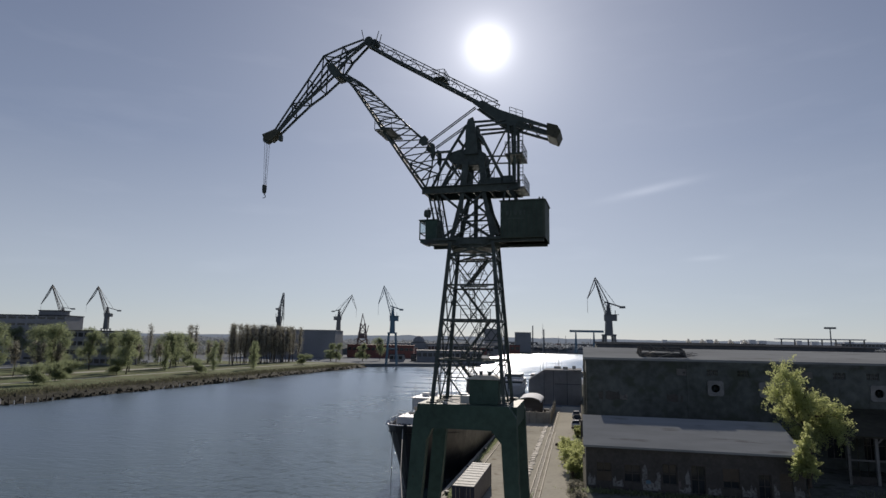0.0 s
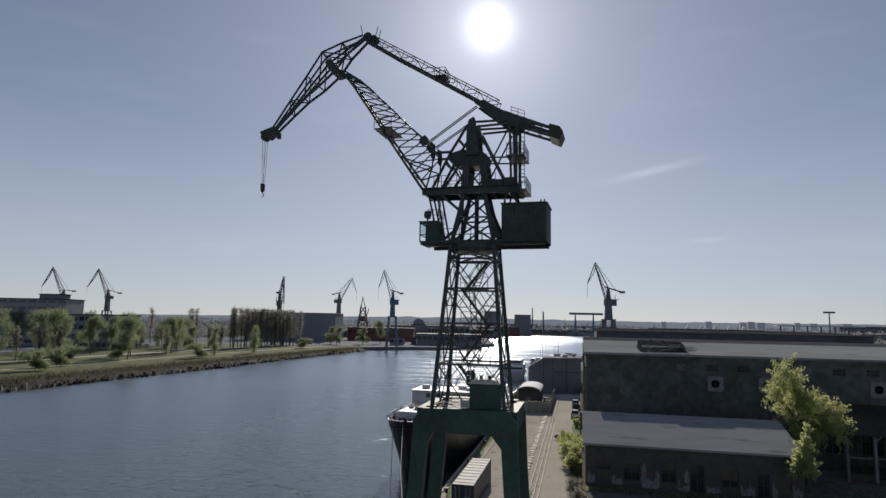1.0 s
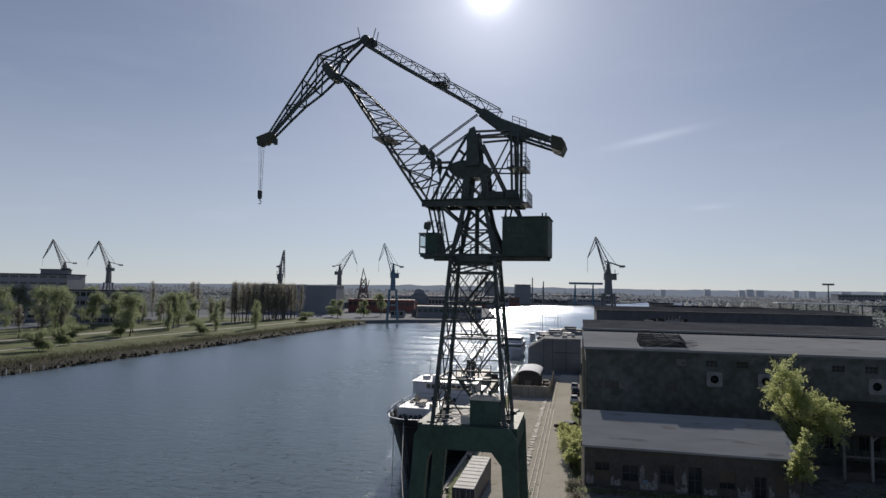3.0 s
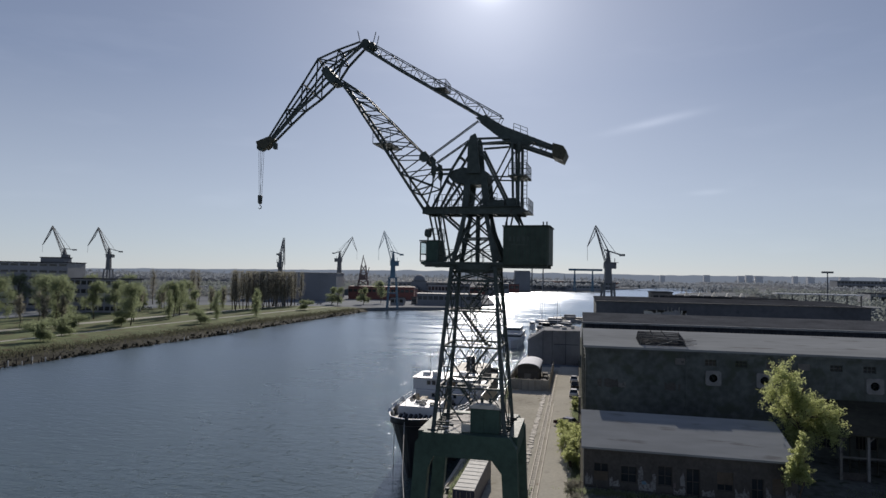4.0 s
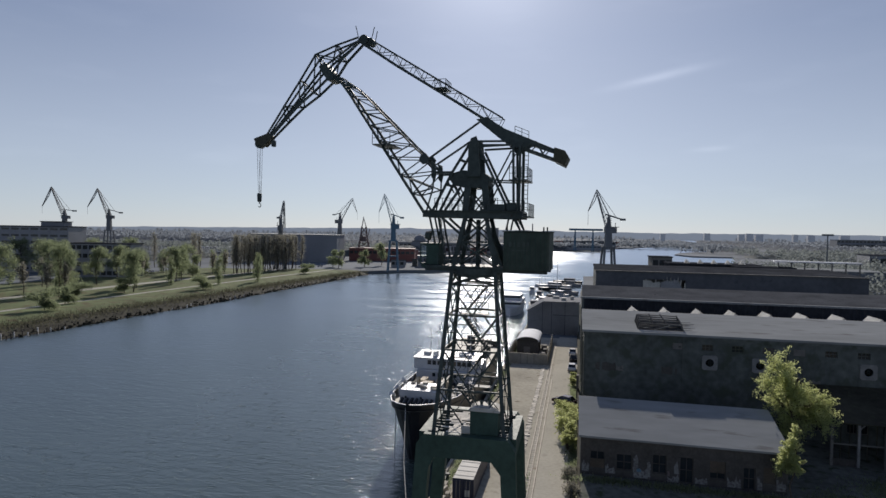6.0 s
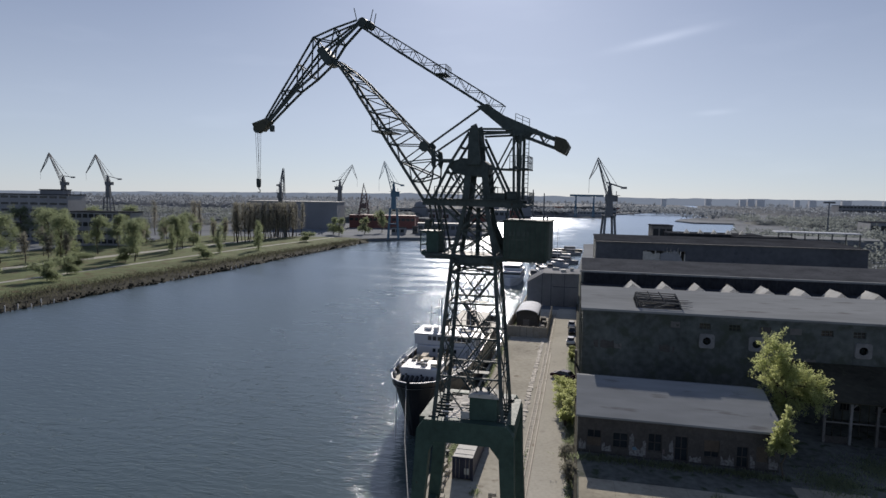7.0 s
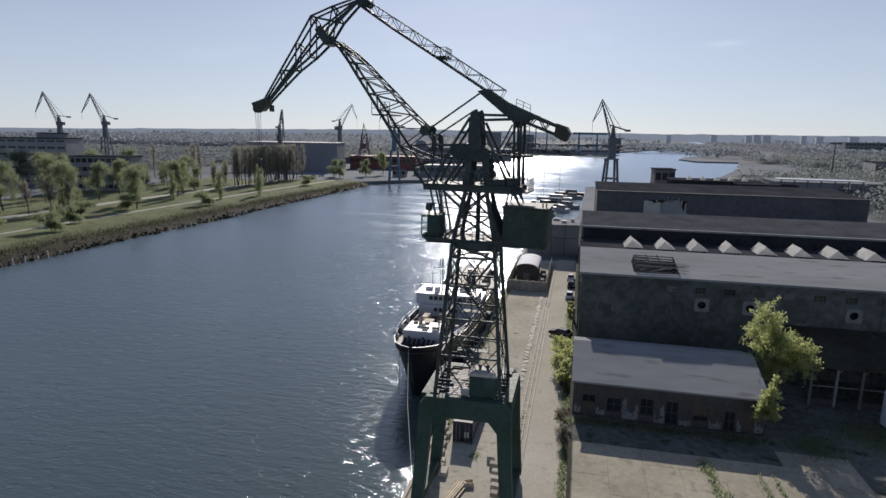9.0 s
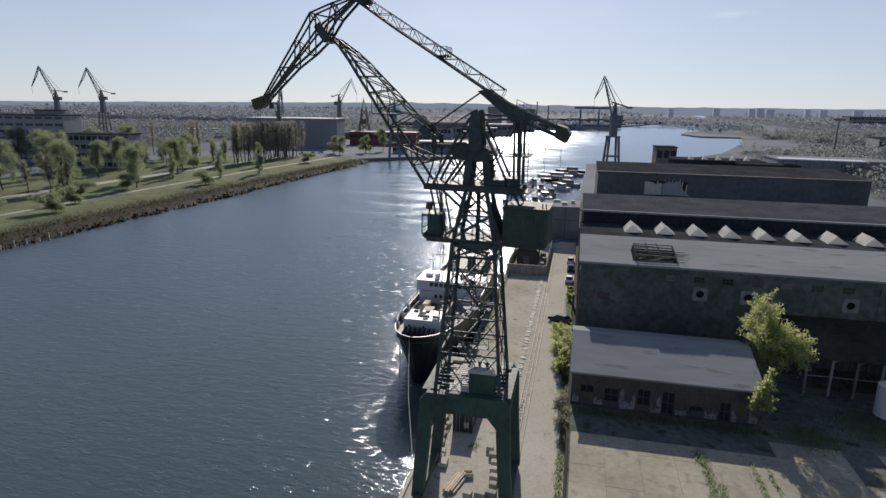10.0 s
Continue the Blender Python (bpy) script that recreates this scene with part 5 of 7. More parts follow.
def build_end_hall():
    """A tall boat hall: dark sheet front, a pale translucent bay towards the river."""
    h = thing("boat_hall", "tall boat hall with dark sheet front and pale side bay", "hall")
    X0, XM, X1, Y0, Y1 = -5.3, -1.0, 9.4, 124.0, 136.0
    n = 18
    for i in range(n):
        a, b = XM + (X1 - XM) * i / n, XM + (X1 - XM) * (i + 1) / n
        bm = bmesh.new()
        slab(bm, a, b, Y0 + 0.03 * (i % 2), Y0 + 0.12 + 0.03 * (i % 2), 0.0, 9.6)
        part("front_panel", bm, "duskysheet", h)
    # pale bay with a falling eave
    for i in range(7):
        a, b = X0 + (XM - X0) * i / 7, X0 + (XM - X0) * (i + 1) / 7
        za, zb = 6.6 + 2.7 * i / 7, 6.6 + 2.7 * (i + 1) / 7
        bm = bmesh.new()
        prism(bm, [(a, 0), (b, 0), (b, zb), (a, za)], "y", Y0 + 0.02 * (i % 2), Y0 + 0.1)
        part("bay_panel", bm, "tentsheet", h, "pale translucent sheet panel")
    for i in range(8):
        y = Y0 + (Y1 - Y0) * i / 8
        bm = bmesh.new()
        slab(bm, X0, X0 + 0.1, y, y + (Y1 - Y0) / 8, 0.0, 6.5)
        part("bay_panel", bm, "tentsheet", h)
    bm = bmesh.new()
    slab(bm, X1 - 0.1, X1, Y0 + 0.12, Y1, 0, 9.5)
    part("side_wall", bm, "tarp", h)
    bm = bmesh.new()
    prism(bm, [(X0, 0), (X1, 0), (X1, 9.5), (XM, 9.3), (X0, 6.5)], "y", Y1, Y1 + 0.15)
    part("back_wall", bm, "tentsheet", h)
    bm = bmesh.new()
    prism(bm, [(X0 - 0.3, 6.5), (XM, 9.36), (X1 + 0.1, 9.6), (X1 + 0.1, 9.75), (XM, 9.5), (X0 - 0.3, 6.65)], "y", Y0 - 0.3, Y1 + 0.3)
    cut_up(bm)
    part("roof", bm, "tentsheet", h, "pale sheet roof")
    for x, z in ((XM, 9.3), (1.6, 9.55), (5.4, 9.6)):
        bm = bmesh.new()
        bar(bm, (x, Y0 - 0.06, 0), (x, Y0 - 0.06, z), 0.12)
        part("front_post", bm, "tarp", h)
    bm = bmesh.new()
    slab(bm, 2.2, 6.6, Y0 - 0.05, Y0 - 0.01, 0.0, 5.6)
    door = part("sliding_door", bm, "duskysheet", h)
    bm = bmesh.new()
    bar(bm, (2.0, Y0 - 0.08, 5.7), (9.0, Y0 - 0.08, 5.7), 0.1, 0.16)
    part("door_track", bm, "tarp", door)
    for i, (x, y, w, l, z) in enumerate(((4.2, 127, 1.4, 1.6, 0.5), (6.8, 130, 1.0, 1.0, 0.7), (1.5, 132, 2.0, 1.2, 0.4))):
        bm = bmesh.new()
        slab(bm, x, x + w, y, y + l, 9.5, 9.9 + z)
        part("roof_vent", bm, "paleroof", h, bevel=0.04)
    return h


build_main_hall()
build_rear_hall()
build_shed()
build_end_hall()


# ---- ship at the quay ----
def build_ship():
    s = thing("coaster_ship", "black-hulled coaster with white superstructure moored at the quay", "ship", (-12.6, 0, 0), 0)
    # stations: y, half-beam at deck, half-beam at waterline, deck height
    st = [(23.6, 0.25, 0.0, 6.6), (24.4, 1.6, 0.05, 6.5), (26, 2.9, 0.5, 6.3), (29, 4.0, 1.5, 6.0), (33, 4.8, 2.9, 5.6), (38, 5.3, 4.3, 5.2), (45, 5.5, 5.2, 4.9), (60, 5.5, 5.4, 4.8), (74, 5.3, 5.0, 4.9), (79, 4.4, 3.5, 5.1)]
    bm = bmesh.new()
    rows = []
    for y, d, w, z in st:
        rake = 5.0 * max(0, (27 - y) / 4) * 0.8 if y < 27 else 0
        row = []
        for s_ in (-1, 1):
            col = [bm.verts.new((s_ * d, y, z)), bm.verts.new((s_ * (d * 0.8 + w * 0.2), y + rake * 0.2, z - 1.6)),
                   bm.verts.new((s_ * (d * 0.3 + w * 0.7), y + rake * 0.6, 0.8)), bm.verts.new((s_ * w, y + rake, -2.6))]
            row.append(col)
        rows.append(row)
    for a, b in zip(rows, rows[1:]):
        for k in (0, 1):
            for j in range(3):
                bm.faces.new((a[k][j], a[k][j + 1], b[k][j + 1], b[k][j]))
    for r in (rows[0], rows[-1]):
        for j in range(3):
            bm.faces.new((r[0][j], r[1][j], r[1][j + 1], r[0][j + 1]))
    hull = part("hull", bm, "hull", s, "black flared hull")
    bm = bmesh.new()
    vs = [bm.verts.new((k * (d - 0.08), y, z - 0.9)) for k in (-1, 1) for y, d, w, z in (st if k < 0 else st[::-1])]
    bm.faces.new(vs)
    bmesh.ops.triangulate(bm, faces=bm.faces[:])
    part("deck", bm, "deckgreen", s)
    for k in (-1, 1):
        bm = bmesh.new()
        for a, b in zip(st[:8], st[1:8]):
            bar(bm, (k * a[1], a[0], a[3]), (k * b[1], b[0], b[3]), 0.14, 0.1)
        part("bulwark_rail", bm, "white", hull, "white bulwark rail")
    bm = bmesh.new()
    slab(bm, -2.9, 2.6, 29.6, 34.2, 4.6, 6.9)
    part("forecastle_house", bm, "white", s, "white deckhouse behind the bow", bevel=0.08)
    bm = bmesh.new()
    slab(bm, -2.6, 2.4, 27.2, 28.8, 4.9, 5.3)
    windlass = part("windlass", bm, "hull", s)
    for i in range(7):
        x = -2.4 + i * 0.7
        bm = bmesh.new()
        tube(bm, (x, 27.6, 5.3), (x + 0.25, 28.6, 6.0), 0.25, n=8)
        part("winch_drum", bm, "hull", windlass)
    for x, y, w, l, z in ((-1.6, 36, 1.6, 1.8, 6.3), (0.8, 38.5, 1.4, 1.4, 6.1), (-2.8, 40, 1.0, 2.2, 5.8), (1.2, 35.4, 1.0, 1.0, 6.6), (-0.4, 42.2, 2.2, 1.2, 5.7)):
        bm = bmesh.new()
        slab(bm, x, x + w, y, y + l, 4.2, z)
        part("deck_locker", bm, ("timber", "white", "deckgreen", "paleroof", "yellow")[int(y * 10) % 5], s, bevel=0.05)
    rg = random.Random(23)
    for i in range(26):
        x, y = rg.uniform(-3.6, 3.4), rg.uniform(34.6, 48.5)
        w, l, hh = rg.uniform(0.3, 0.9), rg.uniform(0.3, 1.2), rg.uniform(0.3, 1.1)
        bm = bmesh.new()
        m = pose(x, y, 4.1, 0, 0, rg.uniform(0, 180))
        slab(bm, -w / 2, w / 2, -l / 2, l / 2, 0, hh, m)
        part("deck_gear", bm, ("timber", "hull", "render", "white", "deckgreen", "rail")[i % 6], s, bevel=0.04)
    for i in range(9):
        x, y = rg.uniform(-2.4, 2.0), rg.uniform(30.2, 33.6)
        bm = bmesh.new()
        if i % 3:
            slab(bm, x, x + rg.uniform(0.4, 1.3), y, y + rg.uniform(0.3, 0.9), 6.9, 6.9 + rg.uniform(0.15, 0.6))
        else:
            tube(bm, (x, y, 6.9), (x, y, 7.6), 0.16, n=10)
            tube(bm, (x, y, 7.6), (x, y - 0.3, 7.8), 0.18, 0.24, n=10)
        part("roof_gear", bm, ("timber", "render", "deckgreen")[i % 3], s)
    for x in (-2.0, 0.2):
        bm = bmesh.new()
        tube(bm, (x, 29.52, 5.9), (x, 29.6, 5.9), 0.16, n=12)
        part("porthole", bm, "darkglass", s)
    railing(s, [(-2.8, 29.7, 6.9), (2.5, 29.7, 6.9), (2.5, 34.1, 6.9)], "white", 0.8, 0.9)
    for k in (-1, 1):
        railing(s, [(k * 4.3, 31, 5.75), (k * 5.2, 37, 5.3), (k * 5.4, 46, 4.95)], "white", 0.8, 1.3, "deck_rail")
    bm = bmesh.new()
    tube(bm, (0.6, 44, 4.5), (2.4, 37, 8.6), 0.22, 0.12)
    part("derrick", bm, "yellow", s)
    bm = bmesh.new()
    slab(bm, -5.0, 5.2, 46.2, 58, 3.8, 5.9)
    sup = part("superstructure", bm, "white", s, "white superstructure", bevel=0.08)
    bm = bmesh.new()
    slab(bm, -5.6, 5.0, 46.8, 53, 5.9, 7.75)
    bridge = part("bridge", bm, "white", s, "white wheelhouse with dark windows", bevel=0.1)
    for i in range(9):
        x = -3.2 + i * 0.85
        bm = bmesh.new()
        slab(bm, x, x + 0.62, 46.72, 46.78, 6.75, 7.45)
        part("window", bm, "darkglass", bridge)
    for i in range(5):
        x = -2.2 + i * 0.9
        bm = bmesh.new()
        slab(bm, x, x + 0.5, 46.13, 46.18, 4.9, 5.5)
        part("porthole", bm, "darkglass", sup)
    bm = bmesh.new()
    slab(bm, -5.75, 5.2, 46.6, 53.3, 7.75, 7.87)
    roof = part("bridge_roof", bm, "white", bridge)
    for x, y, w, h in ((-4.5, 49, 1.2, 0.6), (-2.6, 48, 0.8, 0.9), (1.6, 49.5, 1.5, 0.7), (3.2, 48.2, 0.8, 0.5)):
        bm = bmesh.new()
        slab(bm, x, x + w, y, y + 1.2, 7.87, 7.87 + h)
        part("roof_locker", bm, "white", s, bevel=0.05)
    for x, y, z0, z1, r in ((-1.6, 50, 7.8, 13.6, 0.12), (0.2, 50.5, 7.8, 12.0, 0.1), (-3.2, 49, 7.8, 12.4, 0.05), (1.5, 48.5, 7.8, 11.2, 0.05), (-5.2, 47.4, 7.8, 10.0, 0.04), (-2.4, 51.5, 7.8, 13.0, 0.05), (3.4, 51, 7.8, 12.6, 0.07)):
        bm = bmesh.new()
        tube(bm, (x, y, z0), (x, y, z1), r, r * 0.6, 8)
        bar(bm, (x - 0.8, y, z0 + (z1 - z0) * 0.7), (x + 0.8, y, z0 + (z1 - z0) * 0.7), 0.08)
        part("mast", bm, "white", s)
    railing(s, [(-5.6, 46.7, 7.87), (5.0, 46.7, 7.87)], "white", 0.9, 1.2)
    railing(s, [(-4.9, 46.1, 5.9), (-4.9, 43, 4.2)], "white", 0.9, 1.2)
    bm = bmesh.new()
    tube(bm, (2.6, 55.5, 5.9), (2.6, 55.8, 10.6), 0.9, 0.75, 16)
    part("funnel", bm, "hull", s, "black funnel")
    for x, y in ((-4.2, 31), (-4.6, 35), (-4.8, 39), (3.6, 31), (4.4, 35)):
        bm = bmesh.new()
        tube(bm, (x, y, 4.6), (x, y, 5.6), 0.28, 0.28, 10)
        tube(bm, (x, y, 5.6), (x - 0.3, y - 0.4, 5.95), 0.3, 0.38, 10)
        part("deck_vent", bm, "white", s)
    bm = bmesh.new()
    slab(bm, -3.0, 3.4, 61, 76, 4.0, 6.4)
    part("hatch", bm, "deckgreen", s, bevel=0.08)
    for pts in ([(-0.4, 24.0, 6.2), (2.4, 14.0, 3.0), (5.8, 4.0, 0.3)], [(-2.2, 25.6, 5.6), (-2.2, 25.4, -1.7)]):
        bm = bmesh.new()
        for a, b in zip(pts, pts[1:]):
            bar(bm, a, b, 0.07)
        part("mooring_line", bm, "paleroof", s)
    return s


build_ship()


# ---- container under the portal ----
def build_container():
    c = thing("site_container", "navy steel site container with a pale roof on the quay", "container", (-3.0, 12.2, 0))
    bm = bmesh.new()
    slab(bm, -1.12, 1.12, 0, 12.19, 0.12, 2.55)
    body = part("body", bm, "navy", c, bevel=0.03)
    bm = bmesh.new()
    slab(bm, -1.1, 1.1, 0.02, 12.17, 2.55, 2.6)
    part("roof", bm, "paleroof", c, "sunlit pale roof")
    for x in (-1.1, 1.1):
        for y in (0.02, 12.17):
            bm = bmesh.new()
            bar(bm, (x, y, 0.0), (x, y, 2.62), 0.14)
            part("corner_post", bm, "navy", c)
    for x in (-0.55, 0.55):
        bm = bmesh.new()
        slab(bm, x - 0.51, x + 0.51, -0.05, -0.01, 0.2, 2.45)
        door = part("door", bm, "navy", c)
        for u in (-0.2, 0.2):
            bm = bmesh.new()
            bar(bm, (x + u, -0.08, 0.25), (x + u, -0.08, 2.4), 0.045)
            part("lock_bar", bm, "rail", door)
    for u in (0.2, 0.5):
        bm = bmesh.new()
        slab(bm, u, u + 0.22, -0.1, -0.06, 0.7, 1.4)
        part("placard", bm, "paleroof", body)
    for i in range(9):
        bm = bmesh.new()
        slab(bm, -1.05, 1.05, 0.8 + i * 1.3, 0.86 + i * 1.3, 2.6, 2.64)
        part("roof_rib", bm, "paleroof", c)
    return c


build_container()


# ---- trees ----
def crown_mesh(name, blobs, count, size, mat, seed, soft=0.0):
    """Leaves along the twigs of overlapping lobes, with gaps between the sprays."""
    rng = np.random.default_rng(seed)
    vol = np.array([b[3] ** 2 * (b[4] if len(b) > 4 else b[3]) for b in blobs])
    lobes = np.array([(b[0], b[1], b[2], b[3], b[4] if len(b) > 4 else b[3]) for b in blobs])
    # sprays: twigs run out of each lobe's heart, leaves gather along them
    twigs = 26
    d = rng.normal(size=(len(blobs), twigs, 3)) + (0, 0, 0.25)
    d /= np.linalg.norm(d, axis=2)[:, :, None]
    reach = 0.7 + 0.6 * rng.random((len(blobs), twigs, 1))
    tips = d * reach * lobes[:, None, [3, 3, 4]]
    tips[:, :, 2] -= 0.25 * rng.random((len(blobs), twigs)) * lobes[:, None, 4]
    pick = rng.choice(len(blobs), count, p=vol / vol.sum())
    twig = rng.integers(0, twigs, count)
    k = 0.1 + rng.random(count) ** 0.7
    spread = (0.1 + 0.1 * soft) * lobes[pick, 3] * (1.25 - 0.5 * k)
    pos = lobes[pick, :3] + tips[pick, twig] * k[:, None] + rng.normal(size=(count, 3)) * spread[:, None]
    a = rng.normal(size=(count, 3))
    a /= np.linalg.norm(a, axis=1)[:, None]
    b = np.cross(a, rng.normal(size=(count, 3)))
    b /= np.linalg.norm(b, axis=1)[:, None]
    s = size * (0.5 + rng.random(count))[:, None]
    quad = np.stack([pos - a * s, pos + b * s * 0.5, pos + a * s, pos - b * s * 0.5], 1).reshape(-1, 3)
    me = bpy.data.meshes.new(name)
    me.from_pydata(quad.tolist(), [], np.arange(count * 4).reshape(-1, 4).tolist())
    me.materials.append(M[mat])
    return me


def branch(bm, a, b, r0, r1, rng, bends=3):
    a, b = Vector(a), Vector(b)
    prev, pr = a, r0
    for i in range(1, bends + 1):
        k = i / bends
        p = a.lerp(b, k) + Vector((rng.uniform(-1, 1), rng.uniform(-1, 1), rng.uniform(-0.4, 0.4))) * (b - a).length * 0.05 * (i < bends)
        r = r0 + (r1 - r0) * k
        tube(bm, prev, p, pr, r, 7)
        prev, pr = p, r


def tree(name, label, at, blobs, trunk_top, r, leaves, size, mat, seed, group="", turn=0.0, soft=0.0):
    t = thing(name, label, "tree", at, turn, group)
    rng = random.Random(seed)
    bm = bmesh.new()
    branch(bm, (0, 0, -0.2), trunk_top, r, r * 0.45, rng, 4)
    for b in blobs:
        k = rng.uniform(0.35, 0.8)
        start = Vector((0, 0, 0)).lerp(Vector(trunk_top), k)
        branch(bm, start, b[:3], r * 0.4 * (1 - k * 0.4), r * 0.08, rng)
        for _ in range(7):
            e = Vector(b[:3]) + Vector((rng.uniform(-1, 1), rng.uniform(-1, 1), rng.uniform(-0.6, 1))) * b[3] * 0.9
            branch(bm, Vector(b[:3]).lerp(start, 0.3), e, r * 0.12, r * 0.03, rng, 2)
    part("trunk", bm, "bark", t)
    crown = new("crown", crown_mesh("crown", blobs, leaves, size, mat, seed, soft))
    crown.parent = t
    return t


yard_blobs = [(-1.6, 0.5, 13.6, 1.5, 2.0), (-1.0, 0.3, 11.6, 2.0, 2.0), (0.4, 0.0, 10.2, 2.1, 2.0), (2.0, 0.0, 9.2, 1.9, 1.8), (3.3, -0.4, 9.3, 1.2, 1.4),
              (-3.2, 0.0, 11.4, 1.2, 1.4), (-1.8, 0.2, 9.6, 1.5, 1.5), (1.4, 0.6, 7.6, 2.1, 1.7), (3.2, 0.0, 7.4, 1.5, 1.5), (0.2, 0.3, 7.6, 1.8, 1.6), (-0.6, 0.2, 6.4, 1.3, 1.4)]
tree("birch_tree", "tall birch in yellow-green spring leaf beside the shed", (33.8, 27.0, 1.7), [(b[0], b[1], b[2] - 1.4, b[3] * 0.95, b[4]) for b in yard_blobs], (0.4, 0, 11.0), 0.26, 27000, 0.1, "leaf", 3, soft=0.5)
low_blobs = [(-0.3, 0, 5.4, 0.95, 1.5), (0.0, 0, 3.9, 0.95, 1.2), (-1.1, -0.3, 3.4, 0.9, 0.8), (0.2, 0.2, 6.9, 0.6, 1.0), (-0.7, 0.1, 4.4, 0.9, 0.9)]
tree("birch_tree", "slim young birch in pale leaf at the shed corner", (31.0, 18.1, 1.7), low_blobs, (-0.1, 0, 6.4), 0.1, 10000, 0.09, "leaf", 8, soft=0.4)


# ---- far cranes ----
def far_crane(at, turn, apex, tip, foot_u, head, back, mat, label, portal=16.0, w=4.0, stout=1.0):
    """A slewing crane seen from afar, jib towards -x: apex, tip, back are (u, z); head is the mast top."""
    c = thing("dockside_crane", label, "crane", at, turn, group="cranes along the river")
    bm = bmesh.new()
    for sx in (-1, 1):
        for sy in (-1, 1):
            bar(bm, (sx * w * 1.1, sy * w * 1.1, 0), (sx * w * 0.7, sy * w * 0.7, portal), 1.1)
    for z in (portal * 0.5, portal):
        for sx in (-1, 1):
            bar(bm, (sx * w * 0.85, -w * 0.85, z), (sx * w * 0.85, w * 0.85, z), 0.8)
            bar(bm, (-w * 0.85, sx * w * 0.85, z), (w * 0.85, sx * w * 0.85, z), 0.8)
    part("portal", bm, mat, c)
    bm = bmesh.new()
    m = head - 6
    prism(bm, [(-w * 0.55, portal), (w * 0.55, portal), (w * 0.4, m), (-w * 0.4, m)], "y", -w * 0.45, w * 0.45)
    part("tower", bm, mat, c)
    bm = bmesh.new()
    slab(bm, -w * 0.6, w * 1.2, -w * 0.5, w * 0.5, m - 4, m - 0.5)
    part("machine_house", bm, mat, c)
    bm = bmesh.new()
    prism(bm, [(-w * 0.35, m), (w * 0.35, m), (w * 0.12, head), (-w * 0.12, head)], "y", -w * 0.3, w * 0.3)
    part("mast", bm, mat, c)
    pivot = (apex[0] * 0.97 + tip[0] * 0.03, apex[1] - 1.5)
    for sv in (-1, 1):
        bm = bmesh.new()
        bar(bm, (foot_u, sv * 1.5, m - 2), (pivot[0], sv * 0.5, pivot[1]), 0.42 * stout)
        part("jib", bm, mat, c)
        bm = bmesh.new()
        bar(bm, (apex[0], sv * 0.5, apex[1]), (tip[0], sv * 0.3, tip[1]), 0.34 * stout)
        part("fly_jib", bm, mat, c)
        bm = bmesh.new()
        bar(bm, (apex[0], sv * 0.5, apex[1]), (0, sv * 0.6, head + 0.5), 0.26 * stout)
        part("tie", bm, mat, c)
        mid = (apex[0] * 0.55 + tip[0] * 0.45 + 1.2 * stout, apex[1] * 0.55 + tip[1] * 0.45 - 0.6)
        bm = bmesh.new()
        bar(bm, (pivot[0] + 0.3, sv * 0.5, pivot[1] - 1.0), (mid[0], sv * 0.4, mid[1]), 0.24 * stout)
        bar(bm, (mid[0], sv * 0.4, mid[1]), (tip[0], sv * 0.3, tip[1]), 0.24 * stout)
        part("fly_jib_chord", bm, mat, c)
    for i in range(1, 9):
        k = i / 9
        u0, z0 = foot_u + (pivot[0] - foot_u) * k, m - 2 + (pivot[1] - m + 2) * k
        bm = bmesh.new()
        bar(bm, (u0, -1.5 + k, z0), (u0, 1.5 - k, z0), 0.4)
        bar(bm, (u0 + 1.1 * stout * (1 - 0.6 * k), 0, z0 + 0.9), (u0, -1.5 + k, z0), 0.2)
        part("lacing", bm, mat, c)
    bm = bmesh.new()
    bar(bm, (foot_u + 1.6 * stout, 0, m), (pivot[0], 0, pivot[1]), 0.3 * stout)
    part("jib_upper_chord", bm, mat, c)
    bm = bmesh.new()
    bar(bm, (apex[0], 0, apex[1]), (back[0] * 0.55, 0, back[1] + 1.2), 0.2 * stout)
    part("back_stay", bm, mat, c)
    for q in range(5):
        z = m + (head - m) * q / 5
        bm = bmesh.new()
        bar(bm, (-w * 0.4, -w * 0.4, z), (w * 0.4, -w * 0.4, z + 0.8), 0.25)
        part("mast_brace", bm, mat, c)
    bm = bmesh.new()
    bar(bm, (w * 0.9, -w * 0.6, m - 0.5), (w * 0.9, -w * 0.6, m + 2.0), 0.3)
    part("vent", bm, mat, c)
    bm = bmesh.new()
    bar(bm, (-w * 0.8, -w * 0.6, m - 0.5), (w * 1.5, -w * 0.6, m - 0.5), 0.35)
    part("platform", bm, mat, c)
    bm = bmesh.new()
    bar(bm, (-2.0, 0, head + 0.8), (back[0], 0, back[1]), 1.0, 0.7)
    part("lever", bm, mat, c)
    bm = bmesh.new()
    slab(bm, back[0] - 1.2 * stout, back[0] + 1.5 * stout, -1.2, 1.2, back[1] - 0.6 * stout, back[1] + 0.6 * stout)
    part("counterweight", bm, mat, c)
    bm = bmesh.new()
    bar(bm, (tip[0], 0, tip[1]), (tip[0], 0, tip[1] - 8), 0.15)
    part("rope", bm, mat, c)
    return c


